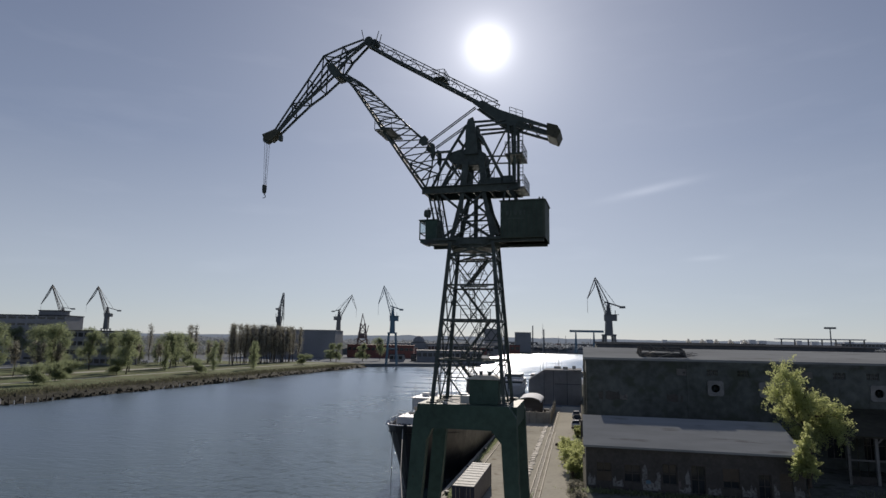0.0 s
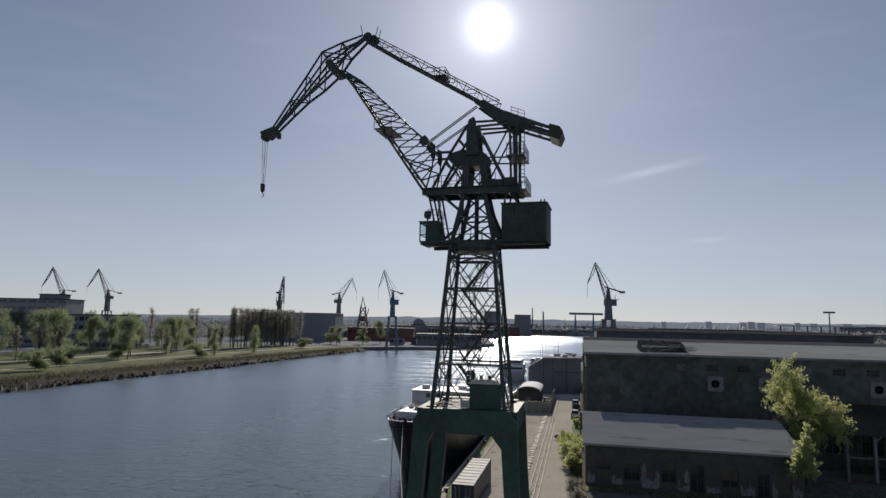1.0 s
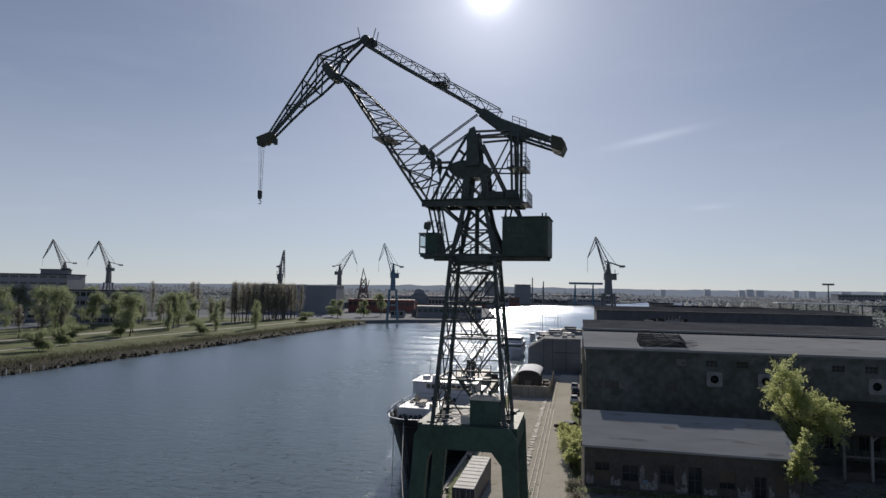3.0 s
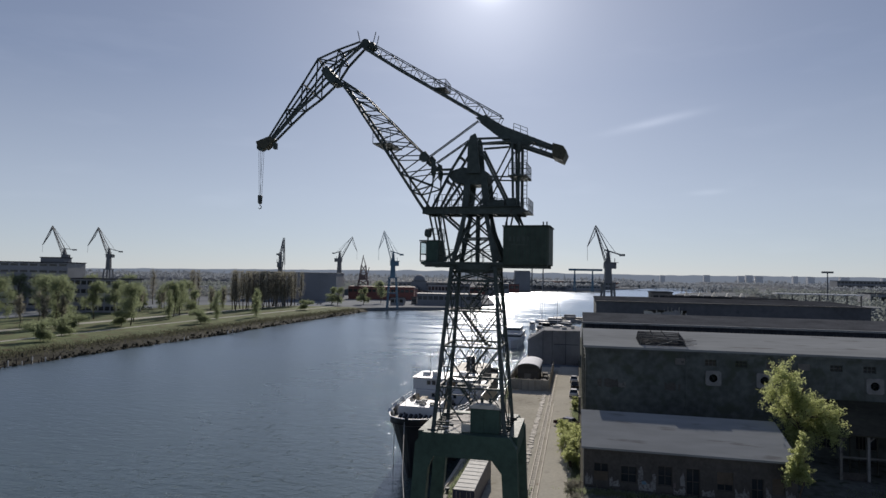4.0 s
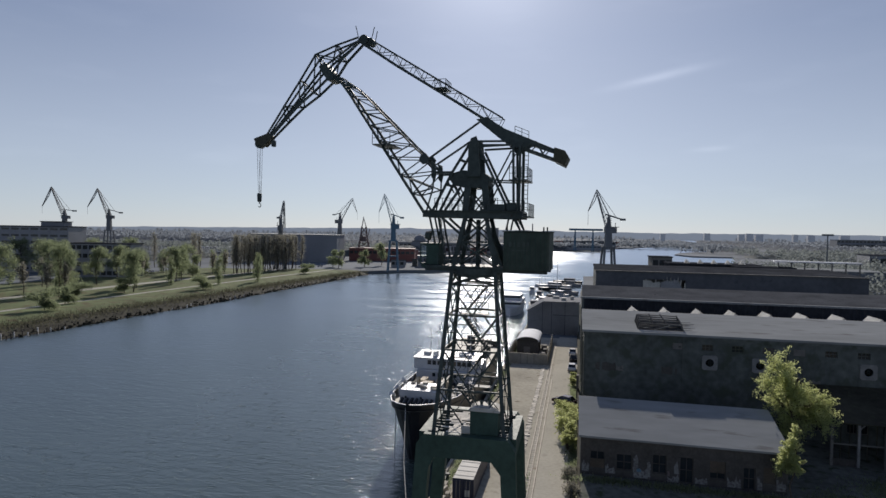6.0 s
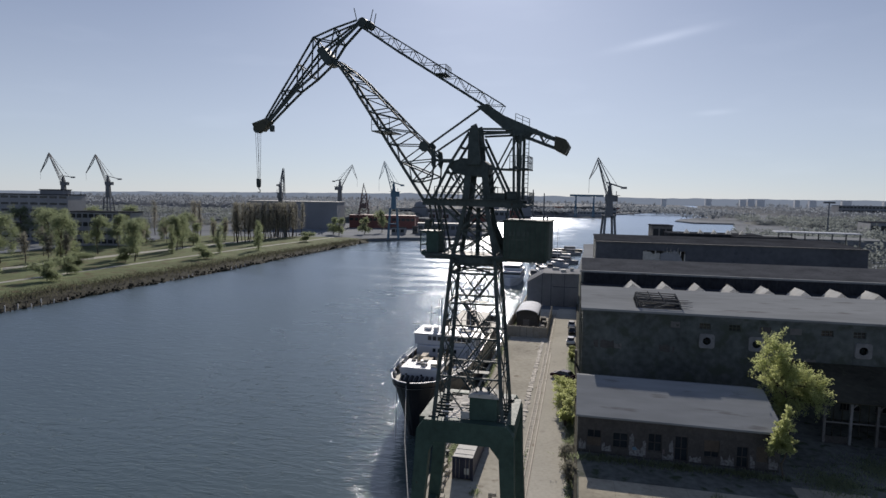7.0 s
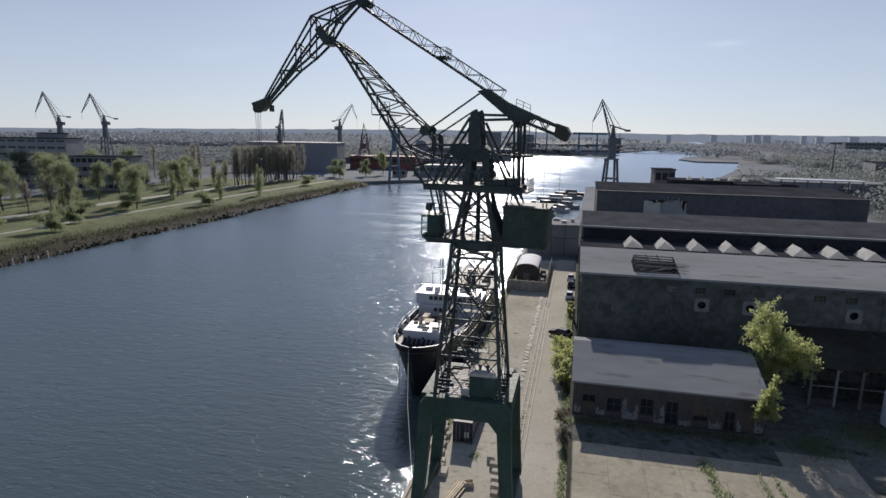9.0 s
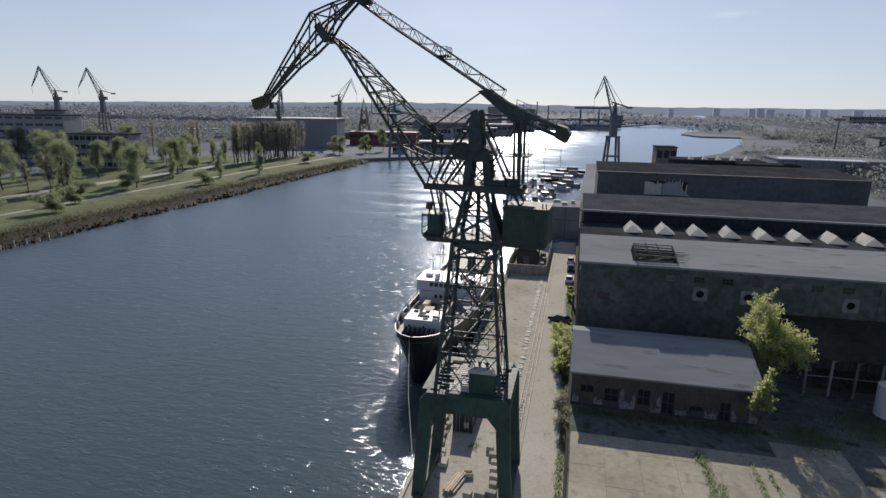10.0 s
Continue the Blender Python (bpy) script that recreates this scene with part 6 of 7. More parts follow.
far_crane((25.7, 304, 0), 12.7, (-7.2, 54.8), (-11.9, 42.5), -1, 40, (7.9, 37.9), "fargrey", "grey dockside slewing crane on the near bank", 22, 3.6)
far_crane((-121, 360, 0), 12.7, (-6.8, 55.8), (-10.6, 42.5), -1, 40.5, (5.9, 38.7), "farblue", "blue dockside slewing crane on the far bank", 22, 3.4)
far_crane((-561, 515, 0), 12.7, (-15.0, 72.7), (-25.5, 50.5), -1.5, 46.5, (11, 45.6), "fargrey", "grey dockside slewing crane behind offices", 24, 4.4, 1.35)
far_crane((-511.5, 526, 0), 12.7, (-13.2, 71.8), (-24.6, 50.5), -1.5, 47.5, (13, 44.4), "fargrey", "grey dockside slewing crane behind offices", 24, 4.4, 1.35)
far_crane((-196.5, 335, 0), -75.0, (-9.0, 49.5), (-13, 30.0), -1, 38.0, (6, 37), "fargrey", "grey dockside crane seen end-on", 20, 3.0)
far_crane((-226, 513, 0), 192.0, (-12.5, 61.6), (-17.5, 46.7), -1, 45.8, (6, 44.5), "fargrey", "grey slewing crane at the far dock", 22, 4.0)


# ---- yard beside the quay road ----
YARD = 1.7
yard = sheet("yard", [(9.3, -120), (9.3, 188), (135, 188), (135, -120)], "dirt", "raised works yard of old concrete and dirt", YARD - 0.06, -1.0)
bm = bmesh.new()
slab(bm, 9.02, 9.32, -120, 120, -0.5, YARD + 0.06)
solid("yard_wall", bm, "soil", "low mossy concrete retaining wall along the road", "wall", kind="structure", bevel=0.03)


def build_canopy():
    c = thing("lean_to", "open lean-to with pale posts against the works hall", "shelter")
    for i in range(8):
        x = 39.0 + i * 2.9
        bm = bmesh.new()
        bar(bm, (x, 29.9, YARD), (x, 29.9, 7.0), 0.3)
        bar(bm, (x, 29.9, 6.2), (x + 0.8, 29.9, 7.0), 0.14)
        part("post", bm, "render" if i % 2 == 0 else "ventframe", c)
    for z in (4.4, 7.05):
        bm = bmesh.new()
        bar(bm, (38.8, 29.9, z), (59.6, 29.9, z), 0.16 if z < 5 else 0.3)
        part("beam", bm, "render", c)
    bm = bmesh.new()
    prism(bm, [(29.0, 7.2), (39.2, 9.4), (39.2, 9.25), (29.0, 7.05)], "x", 37.6, 59.5)
    part("roof", bm, "soil", c, "dark mossy lean-to roof")
    for i in range(7):
        x = 39.0 + i * 2.9
        for k in (1, 2):
            bm = bmesh.new()
            bar(bm, (x + k * 0.97, 29.95, 2.6), (x + k * 0.97, 29.95, 6.9), 0.08)
            part("glazing_bar", bm, "soil", c)
        if i % 3 != 1:
            bm = bmesh.new()
            slab(bm, x + 0.2, x + 2.7, 29.98, 30.02, YARD, 2.6 + 0.3 * (i % 2))
            part("apron_panel", bm, "shedbrick", c)
    return c


build_canopy()


def build_tank():
    t = thing("storage_tank", "pale round steel storage tank in the yard", "tank", (46.9, 25.5, YARD))
    bm = bmesh.new()
    tube(bm, (0, 0, 0.3), (0, 0, 4.2), 1.5, n=28)
    tube(bm, (0, 0, 4.2), (0, 0, 4.8), 1.5, 0.4, 28)
    part("shell", bm, "white", t)
    for a in range(4):
        bm = bmesh.new()
        bar(bm, (1.2 * math.cos(a * 1.57), 1.2 * math.sin(a * 1.57), 0), (1.2 * math.cos(a * 1.57), 1.2 * math.sin(a * 1.57), 0.3), 0.2)
        part("foot", bm, "steel", t)
    return t


build_tank()


# ---- quay furniture ----
def block(name, at, size, mat, label, turn, group):
    bm = bmesh.new()
    x, y, z = size
    slab(bm, -x / 2, x / 2, -y / 2, y / 2, 0, z)
    return solid(name, bm, mat, label, "block", at, turn, group, bevel=0.05)


rng = random.Random(21)
for x, y in ((0.75, 9.3), (1.35, 8.0), (1.7, 6.6), (1.9, 5.3), (2.0, 4.0), (2.05, 2.7), (2.1, 1.3), (1.0, 0.9), (-0.2, 0.6)):
    block("concrete_block", (x, y, 0), (0.85 + rng.uniform(-0.1, 0.3), 0.75, 0.55), "stone", "pale concrete block lying on the quay", rng.uniform(-10, 10), "blocks along the crane rails")
for x, y in ((-3.75, 5.4), (-4.25, 6.3), (-4.3, 7.4), (-4.75, 9.2), (-4.95, 10.6), (-5.3, 11.9), (-4.9, 13.2), (-5.6, 14.3), (-5.9, 15.4), (-5.0, 0.8), (-5.4, 2.2)):
    block("concrete_block", (x, y, 0), (0.5 + rng.uniform(-0.1, 0.4), 1.1 + rng.uniform(-0.3, 0.5), 0.5), "stone", "pale concrete block lying on the quay", rng.uniform(-18, 4), "blocks along the crane rails")


def build_timber():
    t = thing("timber_stack", "small stack of pale sawn timber on the quay", "timber", (-1.75, 2.3, 0), -14)
    r = random.Random(4)
    for i in range(9):
        bm = bmesh.new()
        x = -0.55 + (i % 5) * 0.24
        z = 0.1 + (i // 5) * 0.16
        slab(bm, x, x + 0.18, -1.7 + r.uniform(-0.3, 0.2), 1.6 + r.uniform(-0.2, 0.3), z, z + 0.13)
        part("beam", bm, "timber", t)
    for y in (-1.0, 1.0):
        bm = bmesh.new()
        slab(bm, -0.6, 0.7, y, y + 0.12, 0.0, 0.1)
        part("bearer", bm, "timber", t)
    return t


build_timber()
c = thing("wooden_crate", "pale open wooden crate on the quay", "crate", (-0.75, 4.0, 0), 20)
for x0, x1, y0, y1 in ((-0.5, 0.5, -0.36, -0.3), (-0.5, 0.5, 0.3, 0.36), (-0.5, -0.44, -0.3, 0.3), (0.44, 0.5, -0.3, 0.3)):
    bm = bmesh.new()
    slab(bm, x0, x1, y0, y1, 0, 0.45)
    part("side_board", bm, "timber", c)
bm = bmesh.new()
slab(bm, -0.44, 0.44, -0.3, 0.3, 0.0, 0.05)
part("bottom", bm, "timber", c)


def bollard():
    b = thing("mooring_bollard", "black cast-iron mooring bollard on the quay edge", "bollard", (-5.95, -6, 0), group="bollards on the quay edge")
    bm = bmesh.new()
    tube(bm, (0, 0, 0), (0, 0, 0.45), 0.2, 0.16, 14)
    tube(bm, (0, 0, 0.45), (0, 0, 0.6), 0.3, 0.26, 14)
    part("post", bm, "steel", b)
    bm = bmesh.new()
    slab(bm, -0.35, 0.35, -0.35, 0.35, 0, 0.05)
    part("base_plate", bm, "steel", b)
    return b


bol = bollard()
for y in (4.0, 18, 32, 46, 60, 74):
    copy_thing(bol, pose(-5.95, y, 0))


def rail_line(name, x, label, y0=-60, y1=116):
    t = thing(name, label, "rail", (x, 0, 0))
    bm = bmesh.new()
    slab(bm, -0.07, 0.07, y0, y1, 0.0, 0.02)
    slab(bm, -0.02, 0.02, y0, y1, 0.02, 0.1)
    slab(bm, -0.035, 0.035, y0, y1, 0.1, 0.14)
    part("rail_bar", bm, "rail", t)
    return t


for x in (-4.65, 3.95):
    rail_line("crane_rail", x + (0.2 if x > 0 else 0), "worn steel crane rail set in the quay", -60, 70)
for x in (3.0, 3.6):
    rail_line("track_rail", x, "worn steel track rail set in the quay")
# row of pale setts beside the track
r = random.Random(2)
setts = thing("sett_row", "row of broken pale stone setts beside the track", "stones", (0, 0, 0), kind="structure")
for i in range(110):
    y = 16 + i * 0.62
    bm = bmesh.new()
    x = 1.88 + r.uniform(-0.12, 0.12)
    slab(bm, x - r.uniform(0.25, 0.45), x + r.uniform(0.25, 0.45), y, y + r.uniform(0.35, 0.6), 0.0, r.uniform(0.05, 0.14))
    part("sett", bm, "sett", setts)
sleepers = thing("sleeper_row", "row of pale sleepers between the rails", "sleepers", (0, 0, 0), kind="structure")
for i in range(90):
    bm = bmesh.new()
    y = 14 + i * 0.75
    slab(bm, 3.08, 3.52, y, y + 0.24, 0.0, 0.03)
    part("sleeper", bm, "sett", sleepers)


# ---- enclosure with hut ----
def build_enclosure():
    f = thing("yard_fence", "low fence of grey concrete panels round a hut", "fence")
    xs = [-6.3 + i * 1.47 for i in range(7)]
    for a, b in zip(xs, xs[1:]):
        bm = bmesh.new()
        slab(bm, a + 0.06, b - 0.06, 82.7, 82.9, 0.05, 2.35)
        part("panel", bm, "stone", f)
    for x in xs:
        bm = bmesh.new()
        slab(bm, x - 0.12, x + 0.12, 82.6, 83.0, 0, 2.5)
        part("post", bm, "stone", f)
    for side, x in ((0, -6.3), (1, 2.5)):
        for i in range(12):
            y = 83.0 + i * 2.35
            bm = bmesh.new()
            slab(bm, x - 0.1, x + 0.1, y, y + 2.2, 0.05, 2.2)
            part("panel", bm, "stone", f)
            bm = bmesh.new()
            slab(bm, x - 0.14, x + 0.14, y + 2.15, y + 2.35, 0, 2.45)
            part("post", bm, "stone", f)
    return f


build_enclosure()


def build_hut():
    h = thing("quay_hut", "dark hut with a pale curved sheet roof", "hut", (-2.55, 91.0, 0))
    bm = bmesh.new()
    slab(bm, -2.45, 2.45, 0, 11.5, 0, 3.75)
    body = part("wall_block", bm, "shedbrick", h)
    arc = [(2.75 * math.cos(a), 3.6 + 1.15 * math.sin(a)) for a in [math.pi - k * math.pi / 12 for k in range(13)]]
    inner = [(2.6 * math.cos(a), 3.6 + 1.03 * math.sin(a)) for a in [k * math.pi / 12 for k in range(13)]]
    bm = bmesh.new()
    prism(bm, arc + inner, "y", -0.5, 11.9)
    cut_up(bm)
    part("roof", bm, "palesheet", h, "pale curved sheet roof")
    bm = bmesh.new()
    prism(bm, [(2.55 * math.cos(a), 3.6 + 1.0 * math.sin(a)) for a in [k * math.pi / 12 for k in range(13)]], "y", 0.0, 0.15)
    cut_up(bm)
    part("gable", bm, "shedbrick", h)
    bm = bmesh.new()
    slab(bm, -0.9, 0.6, -0.06, -0.01, 0.1, 2.3)
    part("door", bm, "render", body)
    return h


build_hut()
for x, y, s, t in ((1.1, 90, 1.2, 10), (1.4, 95, 1.0, -8), (0.9, 100, 1.4, 4)):
    block("storage_box", (x, y, 0), (s, s * 1.6, 1.3), "render", "grey storage box beside the hut", t, "boxes by the hut")


# ---- cars ----
def build_car(at, turn, paint, label):
    c = thing("parked_car", label, "car", at, turn, group="cars parked along the hall")
    low = [(-2.1, 0.35), (-2.12, 0.7), (-1.95, 0.92), (-1.1, 1.0), (1.25, 0.98), (2.0, 0.8), (2.12, 0.55), (2.08, 0.32)]
    bm = bmesh.new()
    prism(bm, low, "x", -0.86, 0.86)
    cut_up(bm)
    part("body", bm, paint, c, bevel=0.04)
    bm = bmesh.new()
    a = [(-1.75, 0.95), (-1.25, 1.44), (0.35, 1.46), (1.15, 0.97)]
    lo = [bm.verts.new((s * 0.8, y, z)) for s in (-1, 1) for y, z in (a[0], a[3])]
    hi = [bm.verts.new((s * 0.62, y, z)) for s in (-1, 1) for y, z in (a[1], a[2])]
    bm.faces.new((hi[0], hi[1], hi[3], hi[2]))
    bm.faces.new((lo[0], lo[1], hi[1], hi[0]))
    bm.faces.new((lo[2], hi[2], hi[3], lo[3]))
    bm.faces.new((lo[0], hi[0], hi[2], lo[2]))
    bm.faces.new((lo[1], lo[3], hi[3], hi[1]))
    part("cabin_glass", bm, "darkglass", c)
    bm = bmesh.new()
    slab(bm, -0.62, 0.62, -1.2, 0.32, 1.44, 1.49)
    part("roof", bm, paint, c, bevel=0.02)
    for sx in (-0.78, 0.78):
        for y in (-1.3, 1.3):
            bm = bmesh.new()
            tube(bm, (sx - 0.1, y, 0.31), (sx + 0.1, y, 0.31), 0.31, n=16)
            w = part("wheel", bm, "rubber", c)
            bm = bmesh.new()
            tube(bm, (sx - 0.11, y, 0.31), (sx + 0.11, y, 0.31), 0.18, n=10)
            part("rim", bm, "rail", w)
    for sx in (-0.6, 0.6):
        bm = bmesh.new()
        slab(bm, sx - 0.18, sx + 0.18, -2.16, -2.1, 0.62, 0.76)
        part("headlight", bm, "fibre", c)
    return c


build_car((7.9, 79.6, 0), 0, "carwhite", "white hatchback parked beside the hall wall")
build_car((8.1, 89.6, 0), 0, "carblack", "black hatchback parked beside the hall wall")
build_car((7.9, 96.6, 0), 0, "carwhite", "white hatchback parked by the boat hall")
build_car((6.9, 53.2, 0), 62, "cardark", "dark maroon car parked across the verge")


# ---- verge plants ----
def shrub(at, h, w, mat, label, seed, leaves, size=0.12, group="shrubs on the road verge"):
    t = thing("shrub", label, "shrub", at, group=group)
    rg = random.Random(seed)
    bm = bmesh.new()
    blobs = []
    for i in range(9):
        e = Vector((rg.uniform(-w, w) * 0.6, rg.uniform(-w, w) * 0.9, h * rg.uniform(0.45, 0.95)))
        branch(bm, (rg.uniform(-0.2, 0.2), rg.uniform(-0.4, 0.4), 0), e, 0.05, 0.012, rg)
        blobs.append((e.x, e.y, e.z * 0.85, w * rg.uniform(0.3, 0.5), h * 0.22))
    part("stems", bm, "bark", t)
    if leaves:
        cr = new("foliage", crown_mesh("foliage", blobs, leaves, size, mat, seed))
        cr.parent = t
    return t


for i, (x, y, h, w) in enumerate(((7.7, 45.5, 3.2, 1.6), (7.3, 42.0, 3.7, 2.0), (7.3, 38.5, 3.6, 2.0), (7.5, 35.0, 3.2, 1.8), (7.8, 31.5, 2.6, 1.4), (8.3, 66, 1.8, 0.9), (8.4, 70.5, 1.5, 0.8))):
    shrub((x, y, 0), h, w, "leaf", "yellow-green willow shrub on the road verge", 40 + i, 4200, 0.09)
for i, (x, y, h, w) in enumerate(((8.3, 18.5, 2.8, 1.2), (8.5, 15.0, 2.6, 1.2), (8.4, 21.0, 2.0, 0.9))):
    shrub((x, y, 0), h, w, "leaf_grey", "bare grey shrub on the road verge", 60 + i, 2600, 0.07, "bare shrubs on the verge")


def tufts(name, area, count, h, mat, label, seed, z=0.0, size=0.05):
    """Blades of grass and weeds scattered over a few patches (x, y, rx, ry)."""
    rg = np.random.default_rng(seed)
    A = np.array(area)
    pick = rg.choice(len(A), count, p=(A[:, 2] * A[:, 3]) / (A[:, 2] * A[:, 3]).sum())
    P = A[pick, :2] + rg.normal(size=(count, 2)) * A[pick, 2:] * 0.5
    base = np.c_[P, np.full(count, z)]
    lean = np.c_[rg.normal(size=(count, 2)) * 0.35, np.ones(count)] * (h * (0.4 + rg.random(count)))[:, None]
    side = np.c_[rg.normal(size=(count, 2)), np.zeros(count)]
    side *= size / np.linalg.norm(side, axis=1)[:, None]
    tri = np.stack([base - side, base + side, base + lean], 1).reshape(-1, 3)
    me = bpy.data.meshes.new(name)
    me.from_pydata(tri.tolist(), [], np.arange(count * 3).reshape(-1, 3).tolist())
    me.materials.append(M[mat])
    return tagged(new(name, me), label, "grass", kind="stuff")


tufts("verge_grass", [(8.6, 10, 0.5, 10), (8.6, 28, 0.6, 12), (8.2, 40, 1.0, 14), (8.4, 62, 0.8, 12), (8.5, -8, 0.4, 12)], 9000, 0.3, "leaf_olive", "rough spring grass on the road verge", 1)
tufts("yard_weeds", [(23.1, 10.5, 0.8, 1.6), (23.3, 6.5, 0.5, 5), (24.2, 4, 0.4, 3), (28.1, 6.5, 0.3, 4), (29.5, 8, 0.25, 3), (12, 17.8, 4, 1.0), (20, 17.8, 6, 1.0), (28, 17.8, 4, 1.0), (36, 18, 3, 3), (44, 22, 5, 4)], 9000, 0.32, "leaf_olive", "weeds growing in the yard's joints", 2, YARD)
tufts("quay_weeds", [(-1.2, 9.8, 0.6, 0.9), (-5.6, 20, 0.5, 12), (-5.8, 60, 0.5, 30), (3.3, 0, 0.2, 20), (-6.0, 100, 0.5, 12)], 5000, 0.3, "leaf_olive", "weeds along the quay edge", 3)


# ---- boats beyond the boat hall ----
def build_boat(at, turn, length, beam, deck, mat, label, cabins, mast=0.0):
    b = thing("moored_boat", label, "boat", at, turn, group="boats moored beyond the boat hall")
    st = [(-0.5, 0.85), (-0.35, 1.0), (0.1, 1.0), (0.35, 0.7), (0.5, 0.06)]
    bm = bmesh.new()
    rows = []
    for k, w in st:
        rows.append([bm.verts.new((s * beam / 2 * w * q, k * length, z)) for s in (-1, 1) for q, z in ((1, deck), (0.75, 0))])
    for a, c in zip(rows, rows[1:]):
        bm.faces.new((a[0], a[1], c[1], c[0]))
        bm.faces.new((a[2], c[2], c[3], a[3]))
        bm.faces.new((a[0], c[0], c[2], a[2]))
    for q in (rows[0], rows[-1]):
        bm.faces.new((q[0], q[2], q[3], q[1]))
    part("hull", bm, mat, b)
    bm = bmesh.new()
    slab(bm, -beam * 0.36, beam * 0.36, -0.42 * length, 0.2 * length, deck, deck + 0.06)
    part("deck", bm, "deckgreen", b)
    bm = bmesh.new()
    for q in (-1, 1):
        for k in range(8):
            yy = -0.45 * length + k * 0.1 * length
            bar(bm, (q * beam * 0.47, yy, deck), (q * beam * 0.47, yy, deck + 0.9), 0.05)
        bar(bm, (q * beam * 0.47, -0.45 * length, deck + 0.9), (q * beam * 0.47, 0.25 * length, deck + 0.9), 0.05)
    part("deck_rail", bm, "rail", b)
    for y0, y1, w, z0, z1 in cabins:
        bm = bmesh.new()
        slab(bm, -w / 2, w / 2, y0, y1, z0, z1)
        cab = part("cabin", bm, "white" if mat == "white" else "office", b, bevel=0.08)
        bm = bmesh.new()
        h = (z1 - z0)
        slab(bm, -w / 2 - 0.02, w / 2 + 0.02, y0 - 0.02, y1 + 0.02, z0 + h * 0.45, z0 + h * 0.8)
        part("window_band", bm, "darkglass", cab)
    if mast:
        bm = bmesh.new()
        tube(bm, (0, 0.1 * length, deck), (0, 0.1 * length, mast), 0.14, 0.07, 8)
        part("mast", bm, "white", b)
        bm = bmesh.new()
        for q in (-1, 1):
            bar(bm, (q * beam * 0.45, 0, deck), (0, 0.1 * length, mast * 0.95), 0.04)
        bar(bm, (0, length * 0.48, deck), (0, 0.1 * length, mast * 0.95), 0.04)
        part("stay", bm, "rope", b)
    return b


build_boat((-15.5, 182, -1.8), 180, 24, 8.5, 3.0, "white", "white river ferry with two decks", ((-9, 9, 7.4, 3.0, 5.2), (-6, 5, 6.2, 5.2, 7.2)))
for i, (x, y, t, l, m) in enumerate(((-9, 199, 10, 12, 0), (-6, 214, 20, 14, 27), (-3.5, 226, 15, 11, 0), (-9, 240, 5, 13, 0), (0, 247, 40, 12, 22), (2, 262, 70, 15, 0), (-4, 278, 80, 16, 0),
                                     (-5, 297, 85, 20, 0), (4, 310, 80, 14, 0), (3, 330, 85, 18, 0), (-14, 262, 0, 10, 0))):
    build_boat((x, y, -1.8), t, l, l * 0.3, 1.6, ("hull", "white", "office")[i % 3], ("dark-hulled boat at its mooring", "white cabin boat at its mooring", "grey cabin boat at its mooring")[i % 3],
               ((-l * 0.25, l * 0.12, l * 0.2, 1.6, 3.2),), m)


# ---- far bank: works, offices ----
def far_building(name, at, turn, size, mat, label, storeys=0, bays=0, roof="darkroof", sill=0.35):
    """A plain block with a row of windows on each storey of its river front (towards -y)."""
    w, d, h = size
    b = thing(name, label, "building", at, turn)
    bm = bmesh.new()
    slab(bm, -w / 2, w / 2, 0, d, 0, h)
    wall = part("wall_block", bm, mat, b)
    bm = bmesh.new()
    slab(bm, -w / 2 - 0.4, w / 2 + 0.4, -0.4, d + 0.4, h, h + 0.5)
    part("roof", bm, roof, b)
    if storeys:
        f = h / storeys
        for i in range(storeys):
            for j in range(bays):
                x0 = -w / 2 + (j + 0.12) * w / bays
                bm = bmesh.new()
                slab(bm, x0, x0 + 0.76 * w / bays, -0.08, -0.01, i * f + f * sill, i * f + f * 0.82)
                part("window", bm, "darkglass", wall)
    return b


far_building("office_block", (-357, 238, 0), 12.7, (130, 18, 28), "office", "long grey office block with window bands", 7, 22, sill=0.5)
far_building("stair_tower", (-305, 252, 0), 12.7, (14, 8, 31), "greyhall", "dark stair tower on the office block")
far_building("works_office", (-252, 232, 0), 12.7, (34, 14, 19), "office", "pale works office with small windows", 4, 10)
far_building("ship_hall", (-237, 432, 0), 12.7, (79, 40, 24.3), "greyhall", "large grey shipbuilding hall behind poplars", 0, 0, "paleroof")
for x, y, w in ((-430, 610, 60), (-360, 640, 36), (-300, 560, 40)):
    far_building("low_store", (x, y, 0), 35, (w, 18, 5), "office", "low pale-roofed store beyond the poplars", 1, 8, "white", 0.5)
far_building("long_shed", (-172, 486, 0), 12.7, (62, 20, 12), "redhall", "long red shed on the far dock", 1, 14, "redhall", 0.6)
far_building("dock_shed", (-92, 420, 0), 12.7, (52, 16, 9), "greyhall", "low grey dock shed by the water", 1, 12, "paleroof", 0.5)
far_building("grain_silo", (-81, 962, 0), 12.7, (25, 20, 33), "greyhall", "tall grey silo on the far bank", 0, 0)
far_building("grain_silo", (-119, 852, 0), 12.7, (20, 20, 36), "greyhall", "tall grey silo on the far bank", 0, 0)
far_building("warehouse", (-20, 1030, 0), 5, (150, 25, 9), "office", "low warehouse along the far bank", 1, 24, "felt", 0.6)
far_building("warehouse", (-215, 830, 0), 10, (110, 25, 12), "office", "low warehouse along the far bank", 1, 18, "felt", 0.6)
far_building("brick_block", (54, 294, 0), 4, (10.5, 12, 17.2), "render", "small brick lift house above the roofs", 2, 3)
far_building("warehouse", (150, 330, 0), 0, (60, 30, 10), "greyhall", "low grey warehouse behind the halls", 0, 0, "felt")
far_building("warehouse", (330, 560, 0), -8, (120, 40, 14), "greyhall", "low grey warehouse among trees", 1, 16, "darkroof", 0.5)
far_building("apartment_house", (430, 640, 0), -15, (60, 16, 26), "office", "far pale apartment house", 6, 12)
